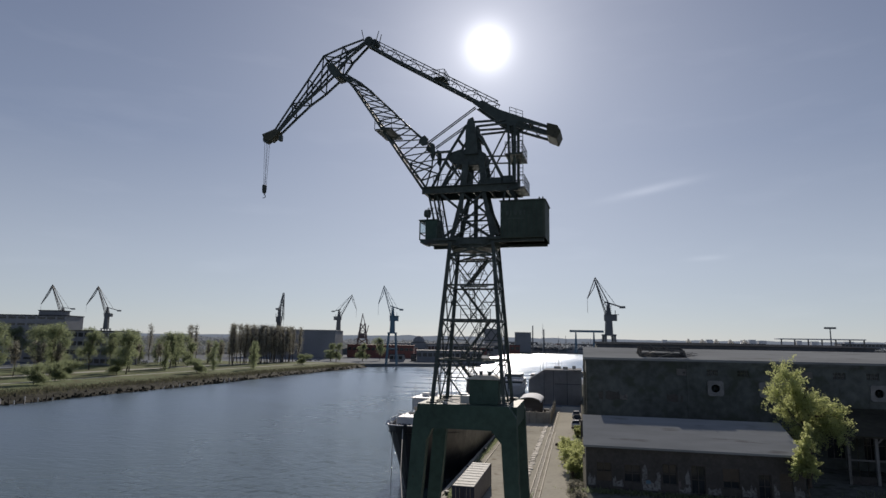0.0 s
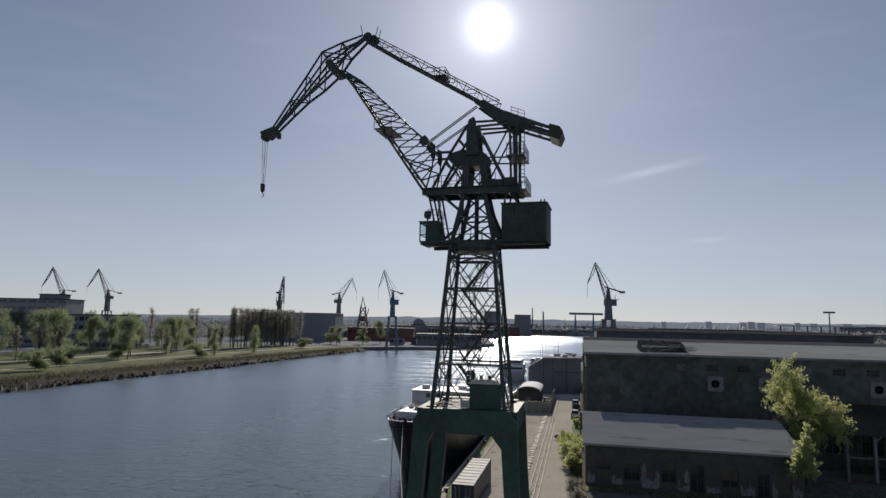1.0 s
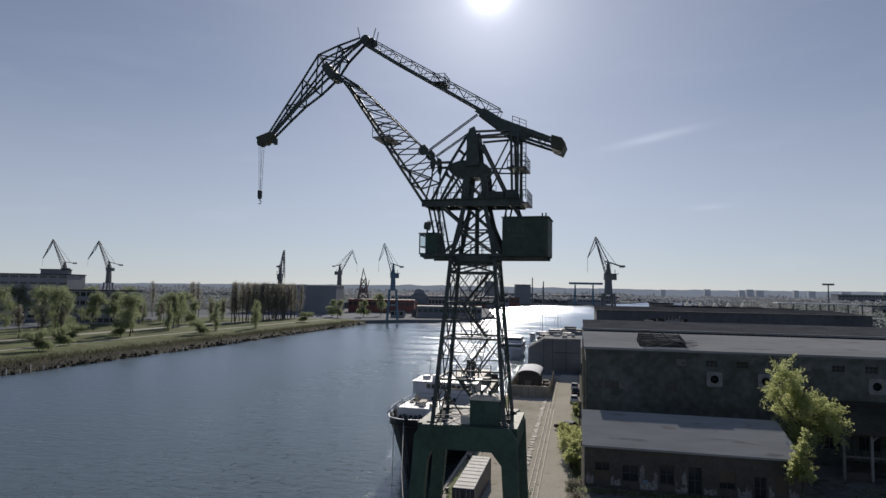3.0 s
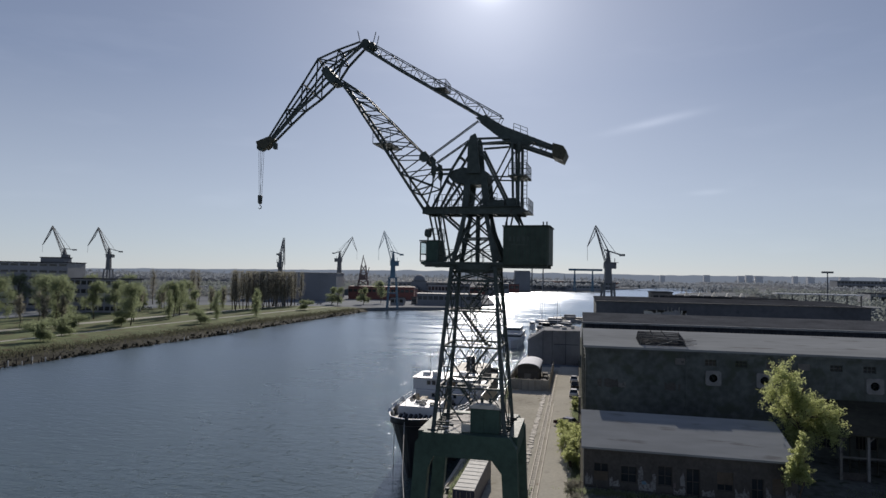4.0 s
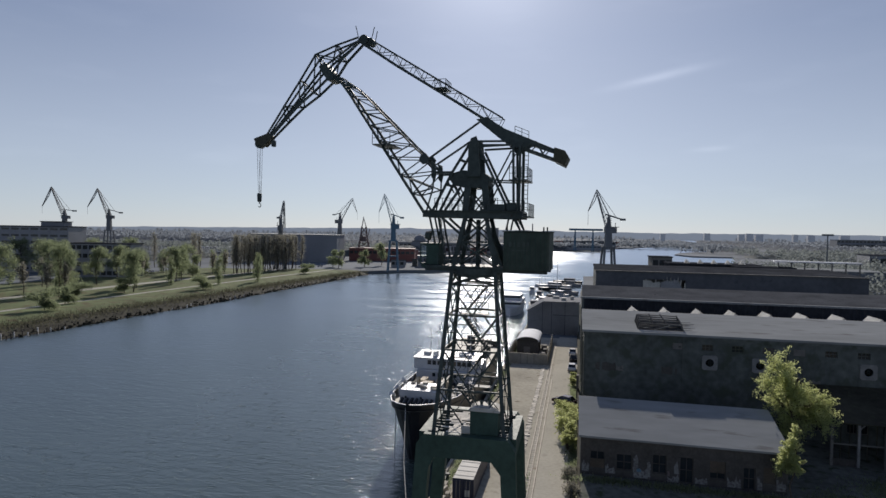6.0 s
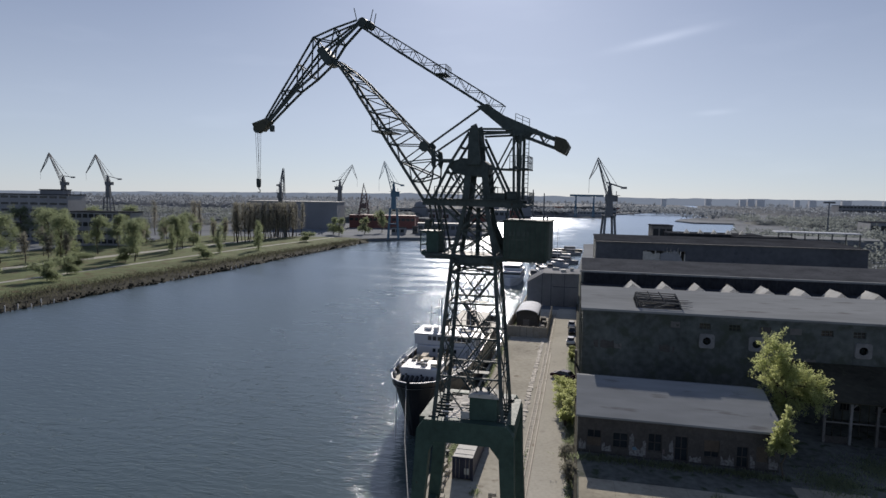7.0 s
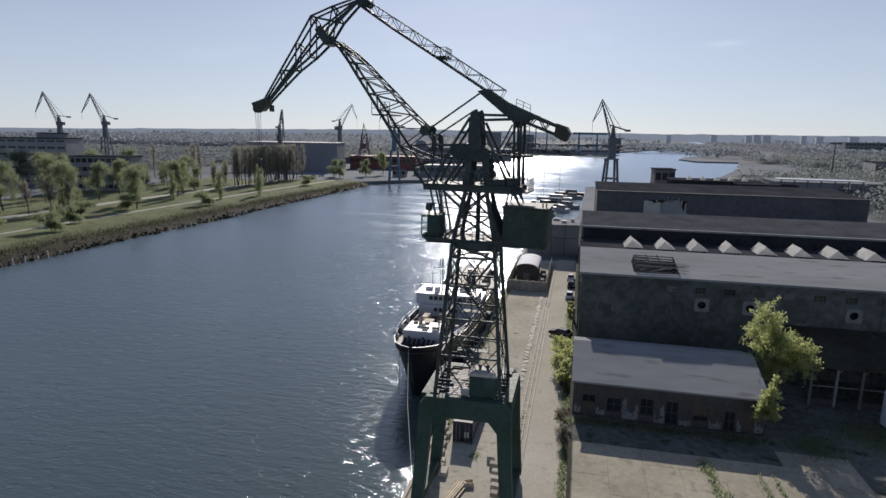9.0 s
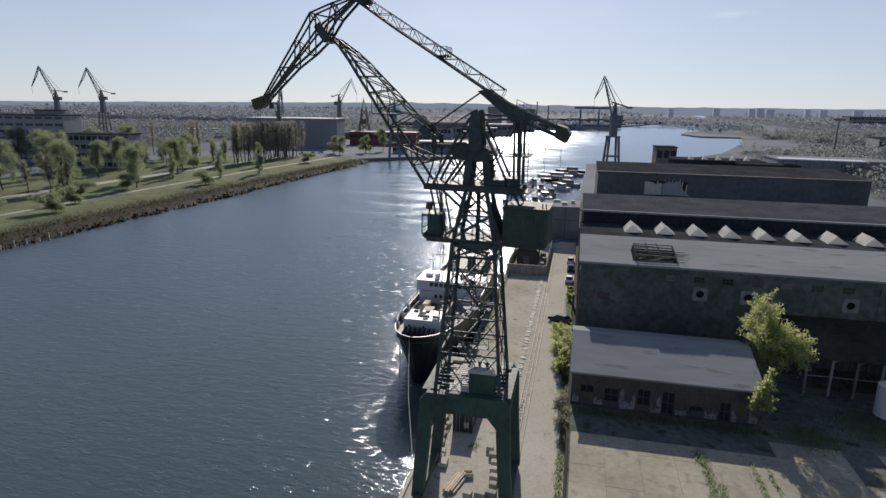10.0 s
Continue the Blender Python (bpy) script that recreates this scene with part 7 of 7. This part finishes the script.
# pale walls and roofs take the place of haze over the town
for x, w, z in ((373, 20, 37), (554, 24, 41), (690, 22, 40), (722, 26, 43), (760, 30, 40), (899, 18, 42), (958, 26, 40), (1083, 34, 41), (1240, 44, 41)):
    far_building("town_block", (x, 2700, 0), 0, (w, 20, z), "palesheet", "far town block painted pale for haze", 0, 0, "palesheet")
far_building("long_works", (680, 1480, 0), 0, (180, 40, 26), "greyhall", "long far works building among trees", 3, 24)
far_building("long_works", (-95, 1060, 0), 5, (60, 30, 17), "greyhall", "far works building on the river bank", 2, 10)
far_building("long_works", (40, 1130, 0), 5, (80, 30, 15), "greyhall", "far works building behind the river bank", 2, 12)
for x, y, hh in ((-69, 1005, 46), (-50, 1008, 40)):
    ch = thing("chimney", "slim far works chimney", "chimney", (x, y, 0), group="chimneys on the far bank")
    bm = bmesh.new()
    tube(bm, (0, 0, 0), (0, 0, hh), 1.3, 0.9, 10)
    part("shaft", bm, "fargrey", ch)
dome = far_building("domed_hall", (-226, 823, 0), 10, (22, 18, 14), "greyhall", "domed hall on the far bank")
bm = bmesh.new()
bmesh.ops.create_uvsphere(bm, u_segments=16, v_segments=10, radius=9)
bmesh.ops.transform(bm, matrix=pose(0, 9, 15), verts=bm.verts)
part("dome", bm, "greyhall", dome)
for i, (x, y, w, d, h) in enumerate(((62, 205, 34, 14, 17.6), (78, 195, 20, 9, 17.4))):
    far_building("roof_range", (x, y, 0), 0, (w, d, h), "darkroof", "dark ridge of hall roofs", 0, 0, "darkroof")
for i in range(5):
    bm = bmesh.new()
    prism(bm, [(0, 0), (0.8, 1.6), (2.2, 0)], "y", 0, 2)
    solid("roof_light", bm, "fibre", "white gabled roof light on a far hall", "skylight", (51 + i * 5.2, 207, 18.1), group="roof lights of the far hall")
can = thing("loading_canopy", "long pale flat canopy over a loading platform", "canopy", (97, 199, 0), -6)
bm = bmesh.new()
slab(bm, -15, 13, -4, 4, 19.9, 20.25)
part("canopy_roof", bm, "white", can)
for i in range(7):
    bm = bmesh.new()
    bar(bm, (-14 + i * 4.4, -3.6, 0), (-14 + i * 4.4, -3.6, 19.9), 0.4)
    part("post", bm, "render", can)

rf = random.Random(51)
for i in range(26):
    k = i / 25
    x, y = -118 + 230 * k + rf.uniform(-12, 12), 960 + 330 * k + rf.uniform(0, 60)
    if i < 8:
        x, y = -150 + i * 11 + rf.uniform(-3, 3), 470 + i * 38 + rf.uniform(-10, 10)
    far_building("dock_shed", (x - 20, y + 60, 0), rf.uniform(-5, 15), (rf.uniform(14, 46), rf.uniform(12, 24), rf.uniform(6, 15)), rf.choice(("greyhall", "office", "render", "redhall")),
                 "low dock shed among the far works", 1, 6, rf.choice(("darkroof", "paleroof", "felt")), 0.5)
for i in range(9):
    x, y = rf.uniform(-140, -80), rf.uniform(398, 470)
    far_building("dock_hut", (x, y, 0), rf.uniform(-10, 25), (rf.uniform(4, 11), rf.uniform(4, 8), rf.uniform(3, 6)), rf.choice(("greyhall", "office", "render")), "small hut on the far dock", 1, 3, "darkroof", 0.4)
for i in range(7):
    mk = thing("dock_mast", "slim mast on the far dock", "mast", (rf.uniform(-180, 90), rf.uniform(900, 1250), 0), group="masts on the far dock")
    bm = bmesh.new()
    tube(bm, (0, 0, 0), (0, 0, rf.uniform(22, 38)), 0.5, 0.3, 6)
    part("pole", bm, "fargrey", mk)

gan = thing("gantry_crane", "far travelling gantry crane over a dock", "crane", (22, 978, 0), 12.7)
bm = bmesh.new()
slab(bm, -28, 28, -2, 2, 35, 38.5)
part("bridge", bm, "farblue", gan)
for x in (-18, 12):
    bm = bmesh.new()
    bar(bm, (x, 0, 35), (x - 3, -6, 0), 1.6)
    bar(bm, (x, 0, 35), (x + 3, 6, 0), 1.6)
    part("leg", bm, "farblue", gan)
red = thing("red_dock_crane", "dark red dock crane tower at the far dock", "crane", (-202, 518, 0), 12.7, group="cranes along the river")
for z0, z1, w0, w1 in ((12, 18, 4.8, 4.4), (18.3, 25, 4.0, 3.2), (25.3, 33, 2.9, 2.2)):
    bm = bmesh.new()
    for sx in (-1, 1):
        for sy in (-1, 1):
            bar(bm, (sx * w0, sy * w0 * 0.8, z0), (sx * w1, sy * w1 * 0.8, z1), 0.9)
            bar(bm, (sx * w0, sy * w0 * 0.8, z0), (-sx * w1, sy * w1 * 0.8, z1), 0.5)
    part("tower_stage", bm, "farred", red)
    bm = bmesh.new()
    slab(bm, -w0 * 1.1, w0 * 1.1, -w0 * 0.9, w0 * 0.9, z0 - 0.3, z0 + 0.5)
    part("platform", bm, "farred", red)
bm = bmesh.new()
slab(bm, -3.6, 2.4, -2.6, 2.6, 18.8, 23.0)
part("machine_house", bm, "farred", red)
bm = bmesh.new()
for sx in (-5, 5):
    for sy in (-4, 4):
        bar(bm, (sx, sy, 0), (sx, sy, 12), 1.4)
part("portal", bm, "farred", red)
bm = bmesh.new()
for q in (-1, 1):
    bar(bm, (-2.0, q * 1.2, 33), (-0.4, q * 0.3, 43), 0.6)
    bar(bm, (2.0, q * 1.2, 33), (-0.2, q * 0.3, 41), 0.5)
bar(bm, (4.2, 0, 24), (5.8, 0, 31), 0.7)
part("folded_jib", bm, "farred", red)
mast = thing("light_mast", "tall floodlight mast beyond the halls", "mast", (195, 458, 0))
bm = bmesh.new()
tube(bm, (0, 0, 0), (0, 0, 32), 0.7, 0.4, 8)
part("pole", bm, "fargrey", mast)
bm = bmesh.new()
slab(bm, -4, 4, -0.6, 0.6, 31, 32.4)
part("lamp_frame", bm, "fargrey", mast)

# ---- far bank trees ----
def round_blobs(h, w, seed, base=0.35):
    rg = random.Random(seed)
    out = []
    for i in range(11):
        a, r = rg.uniform(0, 6.28), rg.uniform(0, 0.62) * w
        z = h * rg.uniform(base, 0.86)
        out.append((r * math.cos(a), r * math.sin(a), z, w * rg.uniform(0.25, 0.42), h * rg.uniform(0.1, 0.17)))
    return out


def slim_blobs(h, w, seed, base=0.25):
    rg = random.Random(seed)
    return [(rg.uniform(-0.3, 0.3) * w, rg.uniform(-0.3, 0.3) * w, h * (base + (0.94 - base) * i / 8), w * (0.75 - 0.4 * abs(i / 8 - 0.4)), h * 0.09) for i in range(9)]


kinds = {
    "round": tree("bank_tree", "broad riverside tree in young olive leaf", (-202, 156, 0.6), round_blobs(22.5, 8.8, 1, 0.24), (0.3, 0, 16), 0.32, 15000, 0.18, "leaf_olive", 1, "trees on the far bank", soft=0.9),
    "round2": tree("bank_tree", "broad riverside tree in thin green leaf", (-195.5, 221, 0.6), round_blobs(20, 7.6, 5, 0.24), (0, 0.3, 14), 0.28, 12000, 0.18, "leaf_olive", 5, "trees on the far bank", soft=0.9),
    "green": tree("bank_tree", "riverside tree in bright young leaf", (-167.5, 371, 0.6), round_blobs(15, 7.2, 9, 0.2), (0, 0, 11), 0.3, 12000, 0.18, "leaf_olive", 9, "trees on the far bank", soft=0.9),
    "bush": tree("bank_bush", "wide low willow bush on the bank", (-180, 142, 0.6), round_blobs(7.6, 6.0, 13, 0.15), (0, 0, 3.5), 0.16, 8000, 0.17, "leaf_olive", 13, "bushes on the far bank", soft=0.9),
    "slim": tree("slim_tree", "slim upright tree in pale young leaf", (-166, 214, 0.6), slim_blobs(14.5, 3.0, 17, 0.12), (0, 0, 12), 0.16, 7000, 0.15, "leaf_olive", 17, "slim trees on the far bank", soft=0.9),
    "poplar": tree("poplar_tree", "tall bare poplar with budding grey twigs", (-196, 279, 0.6), slim_blobs(25, 3.2, 21, 0.3), (0, 0, 23), 0.3, 2800, 0.2, "leaf_grey", 21, "poplars before the ship hall", soft=0.9),
    "bare": tree("bare_tree", "thin bare tree with budding twigs", (-206, 143, 0.6), round_blobs(15, 3.6, 25, 0.4), (0, 0, 12), 0.2, 1500, 0.24, "leaf_grey", 25, "bare trees on the far bank", soft=0.9),
}


def plant(kind, x, y, seed, z=0.5):
    rg = random.Random(seed)
    return copy_thing(kinds[kind], pose(x, y, z, 0, 0, rg.uniform(0, 360)))


for i, (k, x, y) in enumerate((("round", -224, 148), ("round2", -218, 193), ("round", -298, 309), ("round", -286, 262), ("bush", -179, 166), ("round2", -178, 170), ("slim", -157, 236), ("slim", -176, 270),
                               ("green", -155.5, 394), ("round", -240, 130), ("round2", -258, 170), ("bare", -197.5, 145), ("bare", -197, 154), ("bare", -232, 176), ("round2", -200, 232), ("bare", -247, 140),
                               ("green", -176, 380), ("round", -262, 215), ("round2", -270, 250), ("bare", -240, 250), ("bush", -163, 112), ("bush", -170, 95), ("round", -214, 108), ("round2", -205, 92), ("green", -236, 112),
                               ("round2", -150, 420), ("round", -300, 200), ("round2", -325, 190), ("bush", -160, 300), ("bush", -158, 190), ("round2", -230, 220), ("round", -310, 235), ("round", -282, 225), ("round2", -232, 96), ("round", -252, 88), ("round2", -190, 186), ("green", -212, 168), ("round", -246, 192), ("round2", -286, 180), ("bare", -222, 120), ("green", -268, 128), ("bush", -171, 128), ("slim", -186, 205), ("green", -206, 250), ("round2", -228, 272))):
    plant(k, x, y, 100 + i)
rp = random.Random(77)
for i in range(34):
    plant("poplar", -194 + i * 0.22 - (i % 2) * 6 - rp.uniform(0, 3), 280 + i * 2.15 + rp.uniform(-1, 1), 300 + i)
for i in range(16):
    plant("bare" if i % 3 else "slim", -209 - rp.uniform(0, 42), 246 + i * 3.6 + rp.uniform(-2, 2), 400 + i)
for x, y in ((-260, 327), (-284, 316), (-263, 330), (-252, 322)):
    plant("poplar", x, y, int(-x))
# stakes of old piers along the far waterline
pier = thing("old_pier", "rotten timber stakes of an old pier at the far waterline", "pier", (0, 0, 0))
rp = random.Random(8)
for y0, n in ((66, 26), (142, 10), (176, 12)):
    for i in range(n):
        bm = bmesh.new()
        y = y0 + i * 1.25 + rp.uniform(-0.3, 0.3)
        x = -144.4 + shore(-144, y) + rp.uniform(-0.9, 0.9)
        tube(bm, (x, y, -3.4), (x + rp.uniform(-0.15, 0.15), y, rp.uniform(-0.9, 0.1)), 0.2, 0.17, 6)
        part("stake", bm, "planks" if i % 3 == 0 else "bark", pier)
# loose stone and driftwood along the waterline
rg = np.random.default_rng(12)
bm = bmesh.new()
for i in range(420):
    y = rg.uniform(60, 346)
    off = abs(rg.normal()) * 1.6
    x = -144.4 + shore(-144, y) - off
    s = rg.uniform(0.25, 0.9)
    m = pose(x, y, -1.75 + off * 0.4, rg.uniform(0, 360), rg.uniform(0, 360), rg.uniform(0, 360)) @ Matrix.Diagonal((s, s * rg.uniform(0.6, 1.6), s * 0.6, 1))
    slab(bm, -0.5, 0.5, -0.5, 0.5, -0.5, 0.5, m)
solid("bank_rubble", bm, "soil", "broken stone and driftwood along the far waterline", "rubble", kind="stuff")
tufts("bank_brush", [(-154 + shore(-154, y), y, 11, 18) for y in range(60, 340, 10)], 13000, 0.9, "brush", "dry brush and reeds on the far bank", 31, 0.1, 0.16)
tufts("bank_grass", [(-158 + shore(-158, y), y, 12, 18) for y in range(60, 340, 10)], 9000, 0.4, "grass", "rough grass and low bushes on the far bank", 37, 0.3, 0.16)
for i, (x, y, p) in enumerate(((-262, 258, "carwhite"), (-258, 262, "carwhite"), (-254, 266, "carblack"), (-250, 270, "carwhite"), (-196, 366, "carwhite"), (-190, 372, "carblack"), (-186, 378, "carwhite"))):
    build_car((x, y, 0.6 if y < 346 else 0.3), 40 + 15 * i, p, "white car on the far bank" if p == "carwhite" else "black car on the far bank")


# ---- distance ----
def woods(name, boxes, label, seed, leaf, mat="woods", k=20):
    """Far woodland: clumps of leaf quads on scattered trees; boxes are (x0, x1, y0, y1, trees, low, high)."""
    rg = np.random.default_rng(seed)
    pos, size = [], []
    for x0, x1, y0, y1, n, lo, hi in boxes:
        c = np.c_[rg.uniform(x0, x1, n), rg.uniform(y0, y1, n)]
        keep = np.array([noise.noise(Vector((a * 0.006, b * 0.006, 0.3))) > -0.25 for a, b in c])
        c = c[keep]
        h = rg.uniform(lo, hi, len(c))
        d = rg.normal(size=(len(c), k, 3))
        d /= np.linalg.norm(d, axis=2)[:, :, None]
        r = rg.random((len(c), k)) ** 0.5
        p = np.stack([c[:, 0, None] + d[:, :, 0] * r * h[:, None] * 0.34, c[:, 1, None] + d[:, :, 1] * r * h[:, None] * 0.34, h[:, None] * (0.55 + 0.45 * d[:, :, 2] * r)], 2)
        pos.append(p.reshape(-1, 3))
        size.append(np.repeat(h * leaf, k))
    pos, size = np.concatenate(pos), np.concatenate(size)
    n = len(pos)
    a = rg.normal(size=(n, 3))
    a /= np.linalg.norm(a, axis=1)[:, None]
    b = np.cross(a, rg.normal(size=(n, 3)))
    b /= np.linalg.norm(b, axis=1)[:, None]
    s = (size * (0.6 + 0.8 * rg.random(n)))[:, None]
    quad = np.stack([pos - a * s, pos + b * s * 0.7, pos + a * s, pos - b * s * 0.7], 1).reshape(-1, 3)
    me = bpy.data.meshes.new(name)
    me.from_pydata(quad.tolist(), [], np.arange(n * 4).reshape(-1, 4).tolist())
    me.materials.append(M[mat])
    return tagged(new(name, me), label, "woods", kind="stuff")


def canopy(name, x0, x1, y0, y1, step, high, label, seed, mat="canopy", crown=8.0):
    """A closed woodland roof: domed crowns side by side that sink below ground where fields lie between."""
    nx, ny = int((x1 - x0) / step), int((y1 - y0) / step)
    verts, faces, ok = [], [], []
    for j in range(ny + 1):
        for i in range(nx + 1):
            x, y = x0 + i * step, y0 + j * step
            m = noise.noise(Vector((x * 0.0055, y * 0.004, seed))) + 0.5 * noise.noise(Vector((x * 0.018, y * 0.014, seed + 3)))
            edge = min(i, nx - i, j, ny - j) / 3
            z = high * min(max((m + 0.5) * 5, -0.4), 1.0) * min(edge, 1.0)
            if z > 0:
                near, cells = noise.voronoi(Vector((x / crown, y / crown, seed)))
                z *= 0.5 + 0.5 * max(1.0 - 1.5 * near[0] ** 2, 0.0) * (0.75 + 0.5 * noise.noise(cells[0] * 7.3))
                z += high * (0.15 * noise.noise(Vector((x * 0.06, y * 0.06, seed + 9))) + 0.1 * noise.noise(Vector((x * 0.4, y * 0.4, seed))))
            verts.append((x + step * 0.3 * noise.noise(Vector((x, y, 1.5))), y + step * 0.3 * noise.noise(Vector((y, x, 2.5))), max(z - 0.4, -2.0) if z > 0 else -2.0))
    for j in range(ny):
        for i in range(nx):
            q = (j * (nx + 1) + i, j * (nx + 1) + i + 1, (j + 1) * (nx + 1) + i + 1, (j + 1) * (nx + 1) + i)
            if max(verts[k][2] for k in q) > 0:
                faces.append(q)
    solid_count = len(faces)
    # leafy fuzz over the crowns
    rg = random.Random(int(seed * 10))
    tops = [v for v in verts if v[2] > 1.0]
    for v in tops:
        for _ in range(2):
            c = Vector(v) + Vector((rg.uniform(-1, 1) * step, rg.uniform(-1, 1) * step, rg.uniform(-0.2, 0.35) * step))
            a = Vector((rg.gauss(0, 1), rg.gauss(0, 1), rg.gauss(0, 1))).normalized() * step * rg.uniform(0.1, 0.24)
            b = a.cross(Vector((rg.gauss(0, 1), rg.gauss(0, 1), rg.gauss(0, 1)))).normalized() * a.length * 0.7
            k = len(verts)
            verts += [tuple(c - a), tuple(c + b), tuple(c + a), tuple(c - b)]
            faces.append((k, k + 1, k + 2, k + 3))
    me = bpy.data.meshes.new(name)
    me.from_pydata(verts, [], faces)
    me.materials.append(M[mat])
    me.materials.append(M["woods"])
    smooth = np.zeros(len(faces), dtype=bool)
    smooth[:solid_count] = True
    me.polygons.foreach_set("use_smooth", smooth)
    me.polygons.foreach_set("material_index", (~smooth).astype(np.int32))
    return tagged(new(name, me), label, "woods", kind="stuff")


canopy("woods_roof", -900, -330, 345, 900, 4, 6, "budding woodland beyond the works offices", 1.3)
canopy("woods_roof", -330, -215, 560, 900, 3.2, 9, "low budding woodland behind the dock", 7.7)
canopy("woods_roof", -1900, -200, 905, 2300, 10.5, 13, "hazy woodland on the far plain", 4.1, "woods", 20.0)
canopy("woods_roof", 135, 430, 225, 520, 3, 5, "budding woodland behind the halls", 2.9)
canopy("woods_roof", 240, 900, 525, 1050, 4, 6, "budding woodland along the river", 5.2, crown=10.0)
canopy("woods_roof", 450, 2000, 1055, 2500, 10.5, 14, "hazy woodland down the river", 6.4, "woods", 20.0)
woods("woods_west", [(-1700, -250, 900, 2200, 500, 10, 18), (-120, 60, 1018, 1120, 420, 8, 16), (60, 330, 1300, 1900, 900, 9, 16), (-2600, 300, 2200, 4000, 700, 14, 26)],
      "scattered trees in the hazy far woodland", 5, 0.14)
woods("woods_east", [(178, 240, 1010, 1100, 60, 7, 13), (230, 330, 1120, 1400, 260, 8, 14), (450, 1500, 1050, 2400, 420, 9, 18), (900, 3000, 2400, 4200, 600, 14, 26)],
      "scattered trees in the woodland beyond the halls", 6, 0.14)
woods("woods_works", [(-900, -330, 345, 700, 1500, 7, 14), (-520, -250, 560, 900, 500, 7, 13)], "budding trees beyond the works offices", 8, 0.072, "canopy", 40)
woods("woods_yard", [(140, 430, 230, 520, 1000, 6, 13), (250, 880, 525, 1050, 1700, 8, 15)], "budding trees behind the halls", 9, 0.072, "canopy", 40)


def ridge():
    """Low wooded hills on the horizon."""
    bm = bmesh.new()
    prev = None
    for i in range(240):
        a = radians(-75 + 150 * i / 239)
        x, y = 4250 * math.sin(a), 4250 * math.cos(a)
        z = 36 + 12 * math.tanh((math.degrees(a) + 32) / 12) + 7 * noise.noise(Vector((i * 0.035, 0, 0))) + 6 * noise.noise(Vector((i * 0.4, 3, 0))) + 4.0 * noise.noise(Vector((i * 1.7, 3, 0)))
        cur = (bm.verts.new((x, y, -3)), bm.verts.new((x, y, z)), bm.verts.new((x * 1.05, y * 1.05, z * 0.6)))
        if prev:
            bm.faces.new((prev[0], cur[0], cur[1], prev[1]))
            bm.faces.new((prev[1], cur[1], cur[2], prev[2]))
        prev = cur
    return solid("backdrop_hills", bm, "hills", "low wooded hills on the horizon, glowing blue-grey for haze", "hills", kind="structure")


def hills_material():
    m = material("haze_glow_hills", (0.06, 0.075, 0.08), 0.95, vary=0.25, grain=0.02, coarse=0.004, bump=0.0)
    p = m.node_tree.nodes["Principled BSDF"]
    # faint blue-grey emission stands in for the haze before the hills
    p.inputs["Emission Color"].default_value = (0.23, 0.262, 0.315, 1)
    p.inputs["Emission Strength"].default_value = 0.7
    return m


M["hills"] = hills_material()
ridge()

sheet("concrete_strip", [(33, -60), (33, 6.5), (41, 6.5), (52, 9.5), (70, 9.5), (70, -60)], "slab", "sunlit patch of worn concrete in the yard", YARD - 0.04, YARD - 0.5)

# ---- pieces of the yard, last ----
rs = random.Random(31)
for i in range(11):
    for j in range(11):
        x0, y0 = 9.5 + i * 3.6, -16 + j * 3.2
        if (y0 > 10 and x0 < 30) or (x0 > 30 and (y0 > 13 or rs.random() < 0.18)):
            continue
        bm = bmesh.new()
        dz = rs.uniform(-0.012, 0.012)
        slab(bm, x0 + 0.01, x0 + 3.59, y0 + 0.01, y0 + 3.19, YARD - 0.08, YARD + dz)
        part("slab", bm, "slab", yard)
